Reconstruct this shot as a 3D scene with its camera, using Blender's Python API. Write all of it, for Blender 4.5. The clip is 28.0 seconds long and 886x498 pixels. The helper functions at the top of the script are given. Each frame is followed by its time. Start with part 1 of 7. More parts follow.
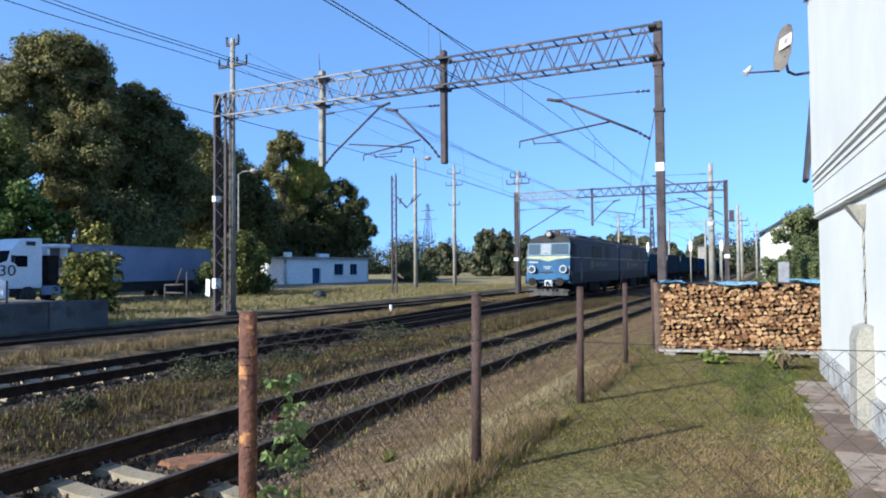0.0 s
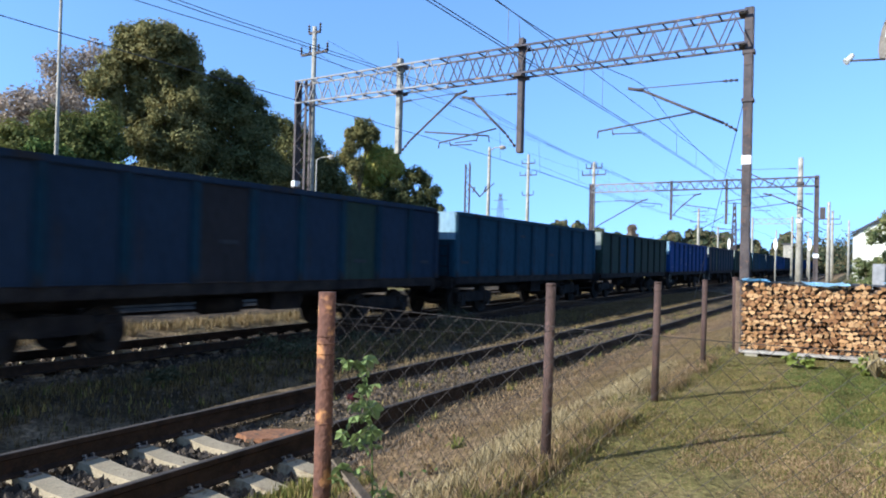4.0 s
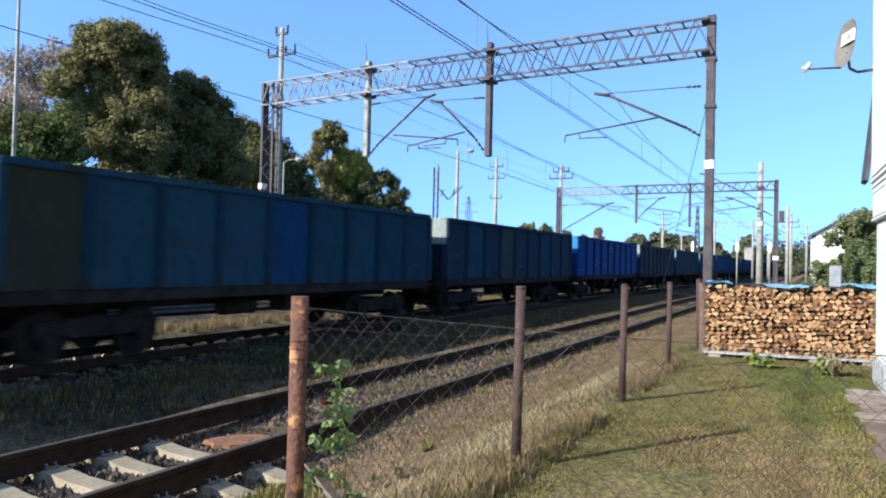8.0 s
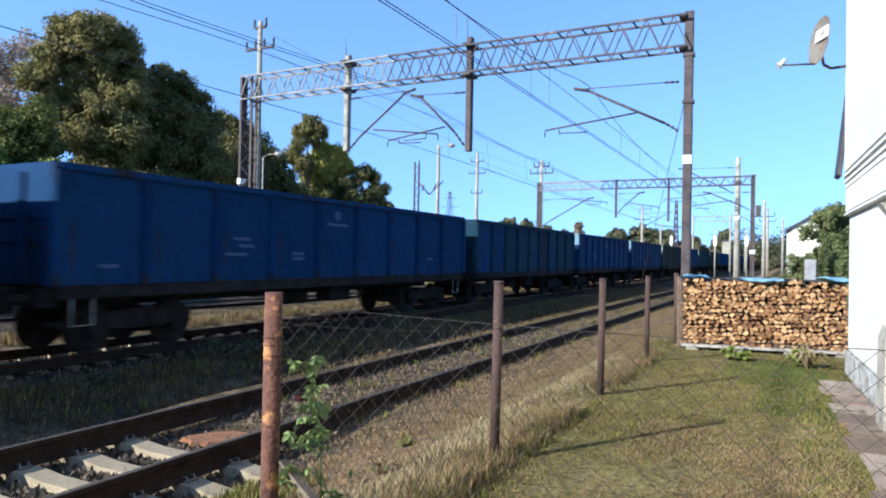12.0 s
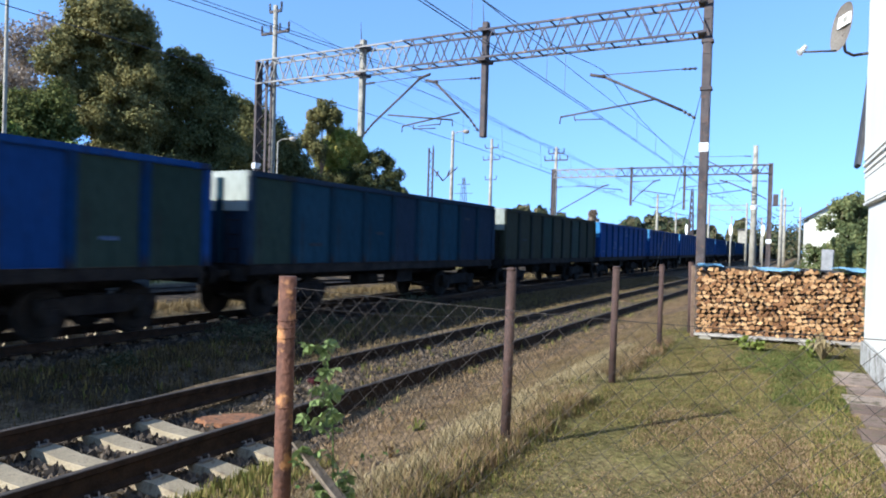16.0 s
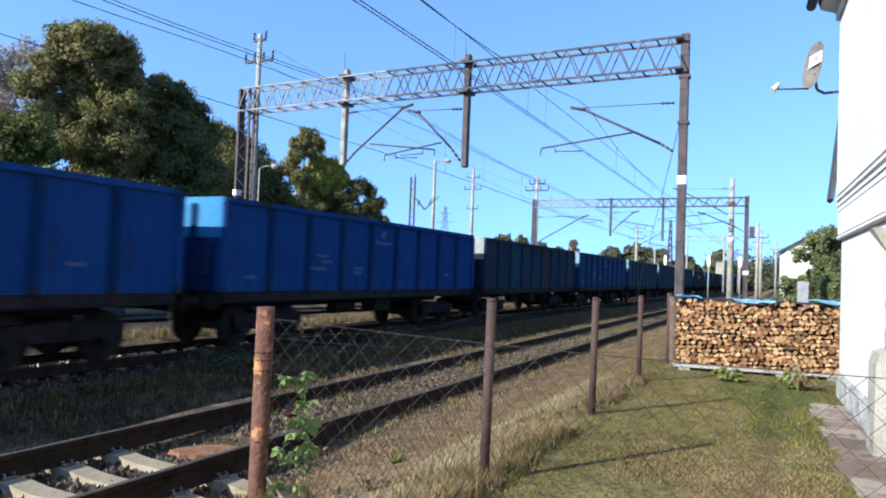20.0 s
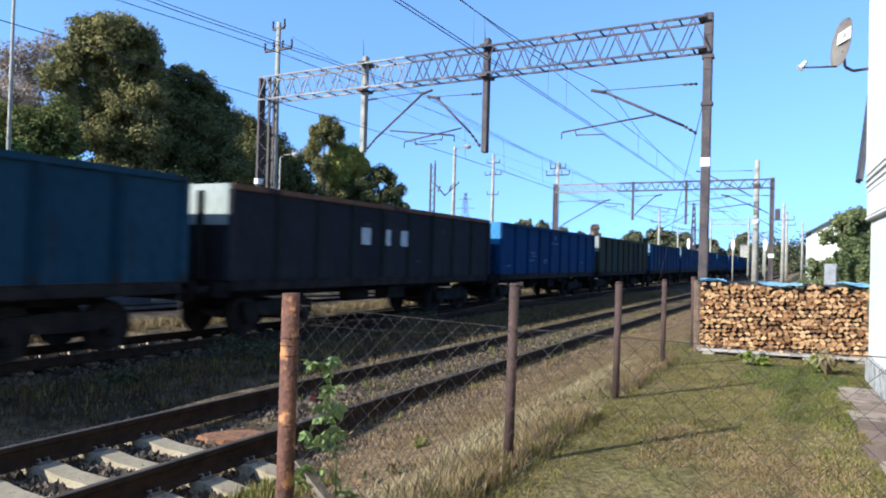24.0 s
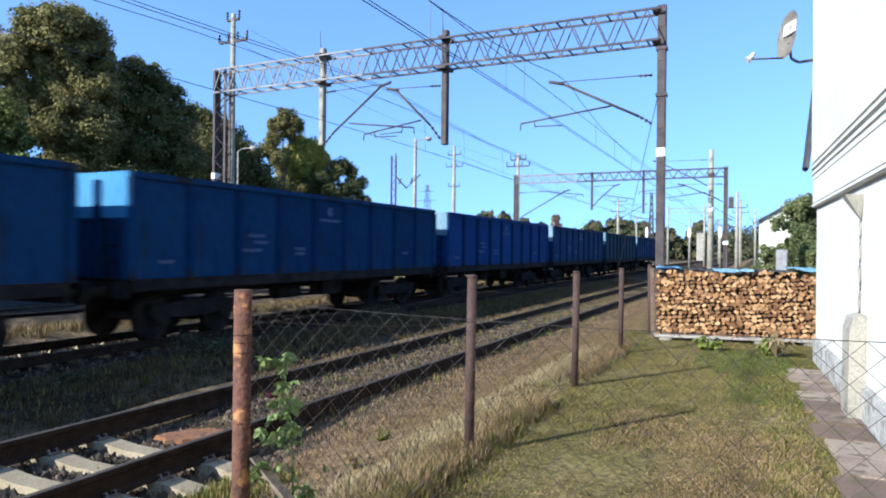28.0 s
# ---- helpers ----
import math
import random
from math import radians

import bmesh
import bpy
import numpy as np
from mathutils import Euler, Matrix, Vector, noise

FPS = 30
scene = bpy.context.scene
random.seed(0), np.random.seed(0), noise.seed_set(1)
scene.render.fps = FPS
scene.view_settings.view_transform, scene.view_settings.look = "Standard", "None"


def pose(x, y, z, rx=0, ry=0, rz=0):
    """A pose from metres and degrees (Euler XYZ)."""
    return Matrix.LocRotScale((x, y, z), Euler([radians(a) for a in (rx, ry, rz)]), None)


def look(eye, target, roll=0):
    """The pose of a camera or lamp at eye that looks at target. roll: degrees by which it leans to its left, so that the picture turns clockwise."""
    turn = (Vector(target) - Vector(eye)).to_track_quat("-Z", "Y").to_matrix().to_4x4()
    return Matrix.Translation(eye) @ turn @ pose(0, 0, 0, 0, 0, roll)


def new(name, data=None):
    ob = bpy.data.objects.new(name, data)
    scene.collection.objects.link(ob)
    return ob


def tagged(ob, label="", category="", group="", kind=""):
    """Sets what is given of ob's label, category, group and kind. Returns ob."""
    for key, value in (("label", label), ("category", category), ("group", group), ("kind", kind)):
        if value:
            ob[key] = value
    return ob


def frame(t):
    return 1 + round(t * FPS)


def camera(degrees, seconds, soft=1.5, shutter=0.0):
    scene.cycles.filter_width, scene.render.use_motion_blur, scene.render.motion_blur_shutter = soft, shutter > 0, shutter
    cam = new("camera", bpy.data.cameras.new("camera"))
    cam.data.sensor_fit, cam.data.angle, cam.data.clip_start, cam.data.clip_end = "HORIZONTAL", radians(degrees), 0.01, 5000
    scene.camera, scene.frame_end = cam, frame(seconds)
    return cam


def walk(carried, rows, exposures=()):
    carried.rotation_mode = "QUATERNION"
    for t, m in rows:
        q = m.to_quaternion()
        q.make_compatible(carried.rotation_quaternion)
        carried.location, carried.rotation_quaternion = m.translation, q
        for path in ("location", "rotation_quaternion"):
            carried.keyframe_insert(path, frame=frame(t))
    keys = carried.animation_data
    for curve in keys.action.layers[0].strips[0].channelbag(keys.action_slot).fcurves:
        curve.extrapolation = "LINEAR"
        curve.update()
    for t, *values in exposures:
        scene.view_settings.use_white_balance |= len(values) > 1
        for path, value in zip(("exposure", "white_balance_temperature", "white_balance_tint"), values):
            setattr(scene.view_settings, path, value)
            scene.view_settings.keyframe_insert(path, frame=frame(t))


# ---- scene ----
cam = camera(67.0, 28.0, soft=1.9, shutter=0.22)
PATH = [
    (0, (-0.662, 1.902, 1.964), (-1.528, 3.704, 2.022), -0.5),
    (0.5, (-0.651, 1.92, 1.967), (-1.54, 3.711, 2.035), -0.1),
    (1, (-0.677, 1.907, 1.974), (-1.597, 3.681, 2.062), -0.7),
    (1.5, (-0.691, 1.943, 1.972), (-1.651, 3.693, 2.103), -0.1),
    (2, (-0.693, 1.911, 1.97), (-1.684, 3.645, 2.071), 1.5),
    (2.5, (-0.686, 1.888, 1.97), (-1.706, 3.605, 2.068), 1.1),
    (3, (-0.701, 1.904, 1.961), (-1.747, 3.607, 2.032), 0.9),
    (3.5, (-0.698, 1.91, 1.953), (-1.741, 3.616, 1.977), 1.2),
    (5.5, (-0.705, 1.902, 1.956), (-1.783, 3.587, 1.988), 1.9),
    (6, (-0.706, 1.893, 1.956), (-1.764, 3.59, 1.98), 1.9),
    (6.5, (-0.716, 1.91, 1.956), (-1.734, 3.631, 1.984), 0.9),
    (7, (-0.699, 1.896, 1.961), (-1.702, 3.626, 1.991), 0.8),
    (7.5, (-0.712, 1.903, 1.962), (-1.699, 3.642, 1.987), 1.1),
    (8, (-0.704, 1.883, 1.957), (-1.675, 3.631, 1.992), 1.3),
    (8.5, (-0.706, 1.884, 1.958), (-1.675, 3.634, 1.992), 0.8),
    (9, (-0.714, 1.898, 1.961), (-1.673, 3.653, 1.992), 0.4),
    (9.5, (-0.709, 1.894, 1.963), (-1.663, 3.652, 1.99), -0.3),
    (10, (-0.699, 1.895, 1.962), (-1.649, 3.654, 2.0), 0.0),
    (10.5, (-0.701, 1.901, 1.96), (-1.675, 3.648, 1.992), 1.4),
    (11, (-0.695, 1.904, 1.964), (-1.661, 3.655, 1.996), 1.4),
    (11.5, (-0.696, 1.906, 1.962), (-1.653, 3.662, 1.988), 1.0),
    (12, (-0.686, 1.903, 1.959), (-1.608, 3.678, 1.98), 1.1),
    (12.5, (-0.687, 1.893, 1.962), (-1.61, 3.667, 1.98), 1.0),
    (14.5, (-0.69, 1.897, 1.958), (-1.69, 3.629, 1.964), 1.5),
    (15, (-0.688, 1.89, 1.958), (-1.671, 3.632, 1.963), 1.7),
    (15.5, (-0.674, 1.888, 1.962), (-1.636, 3.641, 1.964), 1.5),
    (16, (-0.683, 1.898, 1.957), (-1.639, 3.655, 1.936), 1.7),
    (16.5, (-0.688, 1.9, 1.955), (-1.646, 3.655, 1.916), 2.3),
    (17, (-0.694, 1.908, 1.957), (-1.644, 3.668, 1.926), 1.8),
    (17.5, (-0.692, 1.905, 1.957), (-1.651, 3.66, 1.933), 1.8),
    (18, (-0.693, 1.904, 1.962), (-1.661, 3.654, 1.972), 2.3),
    (18.5, (-0.688, 1.892, 1.969), (-1.644, 3.646, 2.053), 2.6),
    (19, (-0.688, 1.892, 1.972), (-1.646, 3.643, 2.095), 2.6),
    (19.5, (-0.679, 1.894, 1.97), (-1.615, 3.659, 2.058), 2.7),
    (20, (-0.677, 1.898, 1.971), (-1.585, 3.678, 2.037), 2.2),
    (20.5, (-0.676, 1.899, 1.967), (-1.576, 3.684, 2.024), 1.9),
    (22.5, (-0.69, 1.894, 1.966), (-1.649, 3.649, 1.987), 1.1),
    (23, (-0.696, 1.883, 1.969), (-1.7, 3.612, 2.012), 2.1),
    (23.5, (-0.699, 1.889, 1.965), (-1.724, 3.607, 1.994), 2.3),
    (24, (-0.686, 1.894, 1.965), (-1.648, 3.647, 1.988), 1.6),
    (24.5, (-0.679, 1.888, 1.965), (-1.607, 3.659, 1.983), 1.7),
    (25, (-0.678, 1.891, 1.963), (-1.601, 3.665, 1.961), 1.7),
    (25.5, (-0.66, 1.886, 1.969), (-1.539, 3.683, 1.986), 0.7),
    (26, (-0.657, 1.89, 1.971), (-1.511, 3.698, 2.001), 0.9),
    (26.5, (-0.666, 1.893, 1.962), (-1.527, 3.698, 1.935), 1.1),
    (27, (-0.66, 1.89, 1.965), (-1.528, 3.691, 1.928), 0.5),
    (27.5, (-0.659, 1.892, 1.97), (-1.528, 3.694, 1.964), 0.3),
    (28, (-0.645, 1.901, 1.969), (-1.508, 3.705, 1.971), 0.6),
]
walk(cam, [(t, look(eye, target, roll)) for t, eye, target, roll in PATH], exposures=[(0, 0.98, 5050, 6), (2.2, 0.98, 5050, 6), (3.2, 1.13, 5080, 6), (6, 1.23, 5150, 6), (28, 1.23, 5100, 6)])


# ---- world, sun ----
SUN_DIR = Vector((-0.465, -0.76, 0.455)).normalized()
sky_world = bpy.data.worlds.new("sky")
scene.world = sky_world
sky_world.use_nodes = True
_wn = sky_world.node_tree.nodes
_sky = _wn.new("ShaderNodeTexSky")
_sky.sky_type = "NISHITA"
_sky.sun_disc = False
_sky.sun_elevation = math.asin(SUN_DIR.z)
_sky.sun_rotation = math.atan2(SUN_DIR.x, SUN_DIR.y)
_sky.air_density, _sky.dust_density, _sky.ozone_density = 1.0, 0.3, 2.5
_tc, _mp = _wn.new("ShaderNodeTexCoord"), _wn.new("ShaderNodeMapping")
_mp.inputs["Location"].default_value, _mp.inputs["Scale"].default_value = (0, 0, 0.26), (1, 1, 0.8)
sky_world.node_tree.links.new(_tc.outputs["Generated"], _mp.inputs[0])
sky_world.node_tree.links.new(_mp.outputs[0], _sky.inputs["Vector"])
_wn["Background"].inputs["Strength"].default_value = 0.142
_hs = _wn.new("ShaderNodeHueSaturation")
_hs.inputs["Saturation"].default_value = 0.95
sky_world.node_tree.links.new(_sky.outputs[0], _hs.inputs["Color"])
sky_world.node_tree.links.new(_hs.outputs[0], _wn["Background"].inputs["Color"])
sun = new("sun", bpy.data.lights.new("sun", "SUN"))
sun.data.energy, sun.data.angle, sun.data.color = 5.0, radians(0.6), (1.0, 0.86, 0.67)
sun.matrix_world = look((0, 0, 60), Vector((0, 0, 60)) - SUN_DIR)


# ---- materials ----
def material(name, colors, rough=0.8, metal=0.0, scale=3.0, fine=40.0, bump=0.2, island=0.0, stain=None, stain_amount=0.35, spec=0.4, streak=1.0, obj_random=0.0, grain_mix=0.5):
    """A surface from two or more base colours: broad noise mixes them, fine noise gives grain and relief."""
    m = bpy.data.materials.new(name)
    m.use_nodes = True
    nt, n = m.node_tree, m.node_tree.nodes
    bsdf = n["Principled BSDF"]
    bsdf.inputs["Roughness"].default_value, bsdf.inputs["Metallic"].default_value = rough, metal
    bsdf.inputs["Specular IOR Level"].default_value = spec
    geo = n.new("ShaderNodeTexCoord")
    mp = n.new("ShaderNodeMapping")
    mp.inputs["Scale"].default_value = (1, 1, streak)
    nt.links.new(geo.outputs["Object"], mp.inputs[0])
    broad = n.new("ShaderNodeTexNoise")
    broad.inputs["Scale"].default_value, broad.inputs["Detail"].default_value = scale, 5
    grain = n.new("ShaderNodeTexNoise")
    grain.inputs["Scale"].default_value, grain.inputs["Detail"].default_value = fine, 3
    for k in (broad, grain):
        nt.links.new(mp.outputs[0], k.inputs["Vector"])
    ramp = n.new("ShaderNodeValToRGB")
    el = ramp.color_ramp.elements
    while len(el) < len(colors):
        el.new(0.5)
    for k, c in enumerate(colors):
        el[k].position = 0.32 + 0.36 * k / max(1, len(colors) - 1)
        el[k].color = (*c, 1)
    src = broad.outputs["Fac"]
    if island or obj_random:
        gi = n.new("ShaderNodeNewGeometry") if island else n.new("ShaderNodeObjectInfo")
        mx = n.new("ShaderNodeMix")
        mx.inputs[0].default_value = island or obj_random
        nt.links.new(src, mx.inputs[2])
        nt.links.new(gi.outputs["Random Per Island" if island else "Random"], mx.inputs[3])
        src = mx.outputs[0]
    nt.links.new(src, ramp.inputs[0])
    tone = n.new("ShaderNodeMix")
    tone.data_type, tone.blend_type = "RGBA", "MULTIPLY"
    tone.inputs[0].default_value = grain_mix
    gr = n.new("ShaderNodeMapRange")
    gr.inputs[1].default_value, gr.inputs[2].default_value, gr.inputs[3].default_value, gr.inputs[4].default_value = 0.3, 0.7, 0.45, 1.25
    nt.links.new(grain.outputs["Fac"], gr.inputs[0])
    nt.links.new(ramp.outputs[0], tone.inputs[6])
    nt.links.new(gr.outputs[0], tone.inputs[7])
    col = tone.outputs[2]
    if stain:
        sn = n.new("ShaderNodeTexNoise")
        sn.inputs["Scale"].default_value, sn.inputs["Detail"].default_value = scale * 2.3, 8
        nt.links.new(mp.outputs[0], sn.inputs["Vector"])
        sr = n.new("ShaderNodeMapRange")
        sr.inputs[1].default_value, sr.inputs[2].default_value = 0.68 - 0.3 * stain_amount, 0.78 - 0.3 * stain_amount
        nt.links.new(sn.outputs["Fac"], sr.inputs[0])
        sm = n.new("ShaderNodeMix")
        sm.data_type = "RGBA"
        sm.inputs[7].default_value = (*stain, 1)
        nt.links.new(sr.outputs[0], sm.inputs[0])
        nt.links.new(col, sm.inputs[6])
        col = sm.outputs[2]
    nt.links.new(col, bsdf.inputs["Base Color"])
    if bump:
        bp = n.new("ShaderNodeBump")
        bp.inputs["Strength"].default_value, bp.inputs["Distance"].default_value = bump, 0.02
        nt.links.new(grain.outputs["Fac"], bp.inputs["Height"])
        nt.links.new(bp.outputs[0], bsdf.inputs["Normal"])
    return m


def leaf_material(name, colors, trans=0.25, island=0.6):
    m = material(name, colors, rough=0.65, scale=0.35, fine=3.0, bump=0, island=island, spec=0.08)
    nt, n = m.node_tree, m.node_tree.nodes
    bsdf = n["Principled BSDF"]
    tr = n.new("ShaderNodeBsdfTranslucent")
    src = bsdf.inputs["Base Color"].links[0].from_socket
    nt.links.new(src, tr.inputs["Color"])
    mx = n.new("ShaderNodeMixShader")
    mx.inputs[0].default_value = trans
    nt.links.new(bsdf.outputs[0], mx.inputs[1])
    nt.links.new(tr.outputs[0], mx.inputs[2])
    nt.links.new(mx.outputs[0], n["Material Output"].inputs[0])
    return m


def glass_material(name, tint, rough=0.08, spec=0.6):
    m = bpy.data.materials.new(name)
    m.use_nodes = True
    b = m.node_tree.nodes["Principled BSDF"]
    b.inputs["Base Color"].default_value = (*tint, 1)
    b.inputs["Roughness"].default_value = rough
    b.inputs["Specular IOR Level"].default_value = spec
    return m


M = {
    "rail": material("rail_steel", [(0.0179, 0.013, 0.0097), (0.0389, 0.0259, 0.0179)], 0.92, 0, 6, 60, 0.3, stain=(0.036, 0.021, 0.013), spec=0.08),
    "rail_head": material("rail_head", [(0.05, 0.042, 0.035), (0.085, 0.07, 0.058)], 0.75, 0.2, 6, 60, 0.1, spec=0.2),
    "concrete": material("concrete", [(0.25, 0.2, 0.125), (0.36, 0.295, 0.195)], 0.9, 0, 4, 60, 0.4, stain=(0.16, 0.12, 0.075), obj_random=0.3),
    "old_concrete": material("old_concrete", [(0.238, 0.218, 0.177), (0.364, 0.333, 0.268)], 0.9, 0, 2, 40, 0.4, stain=(0.14, 0.125, 0.11)),
    "ramp": material("stained_ramp_concrete", [(0.0723, 0.0723, 0.0697), (0.128, 0.128, 0.123)], 0.95, 0, 0.7, 30, 0.5, stain=(0.06, 0.055, 0.05), stain_amount=0.4),
    "dark_sleeper": material("dark_sleeper", [(0.035, 0.03, 0.025), (0.075, 0.062, 0.05)], 0.9, 0, 4, 50, 0.4, stain=(0.2, 0.18, 0.15), stain_amount=0.2),
    "black_timber": material("oiled_timber", [(0.018, 0.015, 0.0135), (0.042, 0.0345, 0.0285)], 0.9, 0, 4, 50, 0.4, spec=0.1),
    "stone": material("ballast_stone", [(0.026, 0.019, 0.013), (0.055, 0.041, 0.028), (0.125, 0.092, 0.062)], 0.9, 0, 1.5, 50, 0.3, island=0.8),
    "rust_post": material("rusty_pipe", [(0.08, 0.034, 0.021), (0.125, 0.054, 0.032), (0.055, 0.027, 0.019)], 0.85, 0.1, 6, 50, 0.5, stain=(0.36, 0.17, 0.06), stain_amount=0.45),
    "brown_post": material("brown_pipe", [(0.05, 0.029, 0.023), (0.08, 0.045, 0.035)], 0.8, 0.1, 5, 50, 0.4, stain=(0.09, 0.05, 0.04)),
    "clip": material("worn_clip", [(0.12, 0.1, 0.085), (0.22, 0.19, 0.16)], 0.6, 0.3, 8, 60, 0),
    "wire": material("fence_wire", [(0.022, 0.018, 0.015), (0.05, 0.04, 0.034)], 0.8, 0.2, 8, 60, 0),
    "mast": material("mast_steel", [(0.046, 0.037, 0.037), (0.085, 0.068, 0.064)], 0.8, 0.1, 3, 30, 0.2, stain=(0.1, 0.06, 0.045), stain_amount=0.35),
    "truss_pale": material("truss_pale_steel", [(0.17, 0.16, 0.155), (0.3, 0.285, 0.27)], 0.8, 0.05, 1.2, 30, 0.2, stain=(0.12, 0.08, 0.06), stain_amount=0.35),
    "truss": material("truss_steel", [(0.045, 0.04, 0.05), (0.085, 0.075, 0.085)], 0.8, 0.05, 2, 30, 0.2, stain=(0.2, 0.14, 0.105), stain_amount=0.3),
    "cable": material("cable", [(0.06, 0.06, 0.065), (0.1, 0.1, 0.1)], 0.6, 0.3, 2, 20, 0),
    "insul": material("insulator", [(0.035, 0.026, 0.024), (0.07, 0.05, 0.044)], 0.3, 0, 5, 20, 0),
    "white_paint": material("white_paint", [(0.72, 0.72, 0.7), (0.82, 0.81, 0.78)], 0.7, 0, 3, 30, 0.1, stain=(0.5, 0.47, 0.42), stain_amount=0.15),
    "plaster": material("white_plaster", [(0.526, 0.511, 0.463), (0.604, 0.586, 0.527)], 0.92, 0, 0.8, 25, 0.06, stain=(0.56, 0.55, 0.52), stain_amount=0.15, grain_mix=0.06),
    "plinth": material("worn_plinth", [(0.3, 0.29, 0.265), (0.47, 0.46, 0.43)], 0.92, 0, 3.0, 25, 0.6, stain=(0.19, 0.175, 0.15), stain_amount=0.55),
    "cut_wood": material("cut_wood", [(0.179, 0.0832, 0.0317), (0.343, 0.181, 0.0705), (0.474, 0.288, 0.134)], 0.85, 0, 9, 90, 0.4, obj_random=0.6),
    "cut_ends": material("cut_log_ends", [(0.179, 0.0832, 0.0317), (0.343, 0.181, 0.0705), (0.474, 0.288, 0.134)], 0.85, 0, 9, 90, 0.4, island=0.6),
    "bark": material("bark", [(0.1, 0.066, 0.042), (0.22, 0.15, 0.1)], 0.95, 0, 6, 40, 0.6),
    "grey_wood": material("grey_wood", [(0.3, 0.27, 0.23), (0.42, 0.38, 0.33)], 0.9, 0, 5, 60, 0.4),
    "tarp": material("blue_tarp", [(0.3, 0.56, 0.76), (0.5, 0.72, 0.86)], 0.45, 0, 3, 30, 0.3),
    "dark_tarp": material("dark_cover", [(0.04, 0.045, 0.05), (0.1, 0.1, 0.1)], 0.7, 0, 3, 30, 0.3),
    "paver": material("paving_slab", [(0.149, 0.101, 0.0736), (0.23, 0.167, 0.127), (0.31, 0.241, 0.184)], 0.92, 0, 3, 50, 0.6, stain=(0.11, 0.085, 0.05), stain_amount=0.5, obj_random=0.5),
    "roof_dark": material("dark_roof", [(0.035, 0.035, 0.04), (0.07, 0.07, 0.075)], 0.8, 0, 3, 40, 0.3),
    "dish": material("dish_grey", [(0.304, 0.263, 0.21), (0.368, 0.318, 0.259)], 0.5, 0, 4, 40, 0.05),
    "black": material("black_paint", [(0.012, 0.012, 0.013), (0.03, 0.03, 0.03)], 0.6, 0, 4, 40, 0.1),
    "under": material("underframe_grime", [(0.0154, 0.0128, 0.0128), (0.0359, 0.0308, 0.0257)], 0.9, 0, 3, 30, 0.3, spec=0.08),
    "wheel": material("wheel_steel", [(0.0166, 0.0146, 0.0125), (0.0374, 0.0312, 0.027)], 0.85, 0, 3, 30, 0.2, spec=0.1),
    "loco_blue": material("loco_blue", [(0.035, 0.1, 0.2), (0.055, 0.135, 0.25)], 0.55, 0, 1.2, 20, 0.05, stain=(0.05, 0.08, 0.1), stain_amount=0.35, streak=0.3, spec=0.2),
    # stained loco blue, made darker to hold the shade of the body sides
    "loco_side": material("grimy_shaded_loco_side", [(0.0179, 0.0285, 0.0454), (0.0259, 0.0409, 0.0612)], 0.6, 0, 1.1, 18, 0.05, stain=(0.013, 0.016, 0.022), stain_amount=0.5, streak=0.3, spec=0.12),
    "loco_dark": material("loco_dark_blue", [(0.0083, 0.0104, 0.0166), (0.0125, 0.0166, 0.025)], 0.7, 0, 1.5, 20, 0.1, stain=(0.025, 0.022, 0.02), spec=0.15),
    "loco_roof": material("loco_roof_grey", [(0.0231, 0.0202, 0.018), (0.0473, 0.0396, 0.0328)], 0.85, 0, 2, 20, 0.2),
    "cream": material("cream_band", [(0.36, 0.37, 0.2), (0.46, 0.46, 0.27)], 0.5, 0, 3, 20, 0),
    "dull_stripe": material("dull_waist_stripe", [(0.128, 0.15, 0.128), (0.195, 0.217, 0.172)], 0.6, 0, 2, 20, 0),
    "plough": material("plough_steel", [(0.07, 0.066, 0.06), (0.12, 0.11, 0.1)], 0.8, 0.1, 4, 30, 0.2, stain=(0.04, 0.032, 0.026)),
    "lamp_white": material("lamp_ring", [(0.36, 0.37, 0.36), (0.5, 0.5, 0.48)], 0.5, 0, 3, 20, 0),
    "stencil": material("worn_stencil", [(0.06, 0.09, 0.16), (0.15, 0.18, 0.25)], 0.7, 0, 7, 60, 0, stain=(0.008, 0.03, 0.09), stain_amount=0.6, spec=0.1),
    "faint": material("faint_stencil", [(0.02, 0.024, 0.028), (0.04, 0.046, 0.052)], 0.7, 0, 6, 40, 0, spec=0.1),
    "orange": material("faded_letters", [(0.0378, 0.038, 0.023), (0.0882, 0.0665, 0.0192)], 0.6, 0, 3, 20, 0),
    "red_brown": material("red_brown", [(0.022, 0.017, 0.018), (0.034, 0.023, 0.022)], 0.7, 0, 3, 20, 0.1),
    "glass": glass_material("dark_glass", (0.004, 0.005, 0.007), 0.5, 0.04),
    "hut_blue": material("hut_blue_paint", [(0.035, 0.075, 0.17), (0.05, 0.1, 0.21)], 0.6, 0, 3, 20, 0, spec=0.1),
    "hut_glass": glass_material("hut_window_glass", (0.012, 0.02, 0.035), 0.4, 0.1),
    "pale_trim": material("pale_blue_trim", [(0.09, 0.16, 0.2), (0.13, 0.21, 0.25)], 0.5, 0, 3, 20, 0),
    "windscreen": glass_material("windscreen_glass", (0.05, 0.075, 0.1), 0.5, 0.06),
    "blind": material("pulled_blind", [(0.24, 0.26, 0.27), (0.31, 0.32, 0.32)], 0.8, 0, 3, 20, 0),
    "truck_white": material("truck_white", [(0.72, 0.74, 0.76), (0.8, 0.81, 0.82)], 0.4, 0, 1, 20, 0),
    "trailer_grey": material("trailer_tarpaulin", [(0.179, 0.218, 0.325), (0.241, 0.28, 0.392)], 0.6, 0, 0.6, 12, 0.1),
    "soil": material("bare_soil", [(0.12, 0.09, 0.065), (0.2, 0.155, 0.11)], 0.95, 0, 2, 30, 0.6),
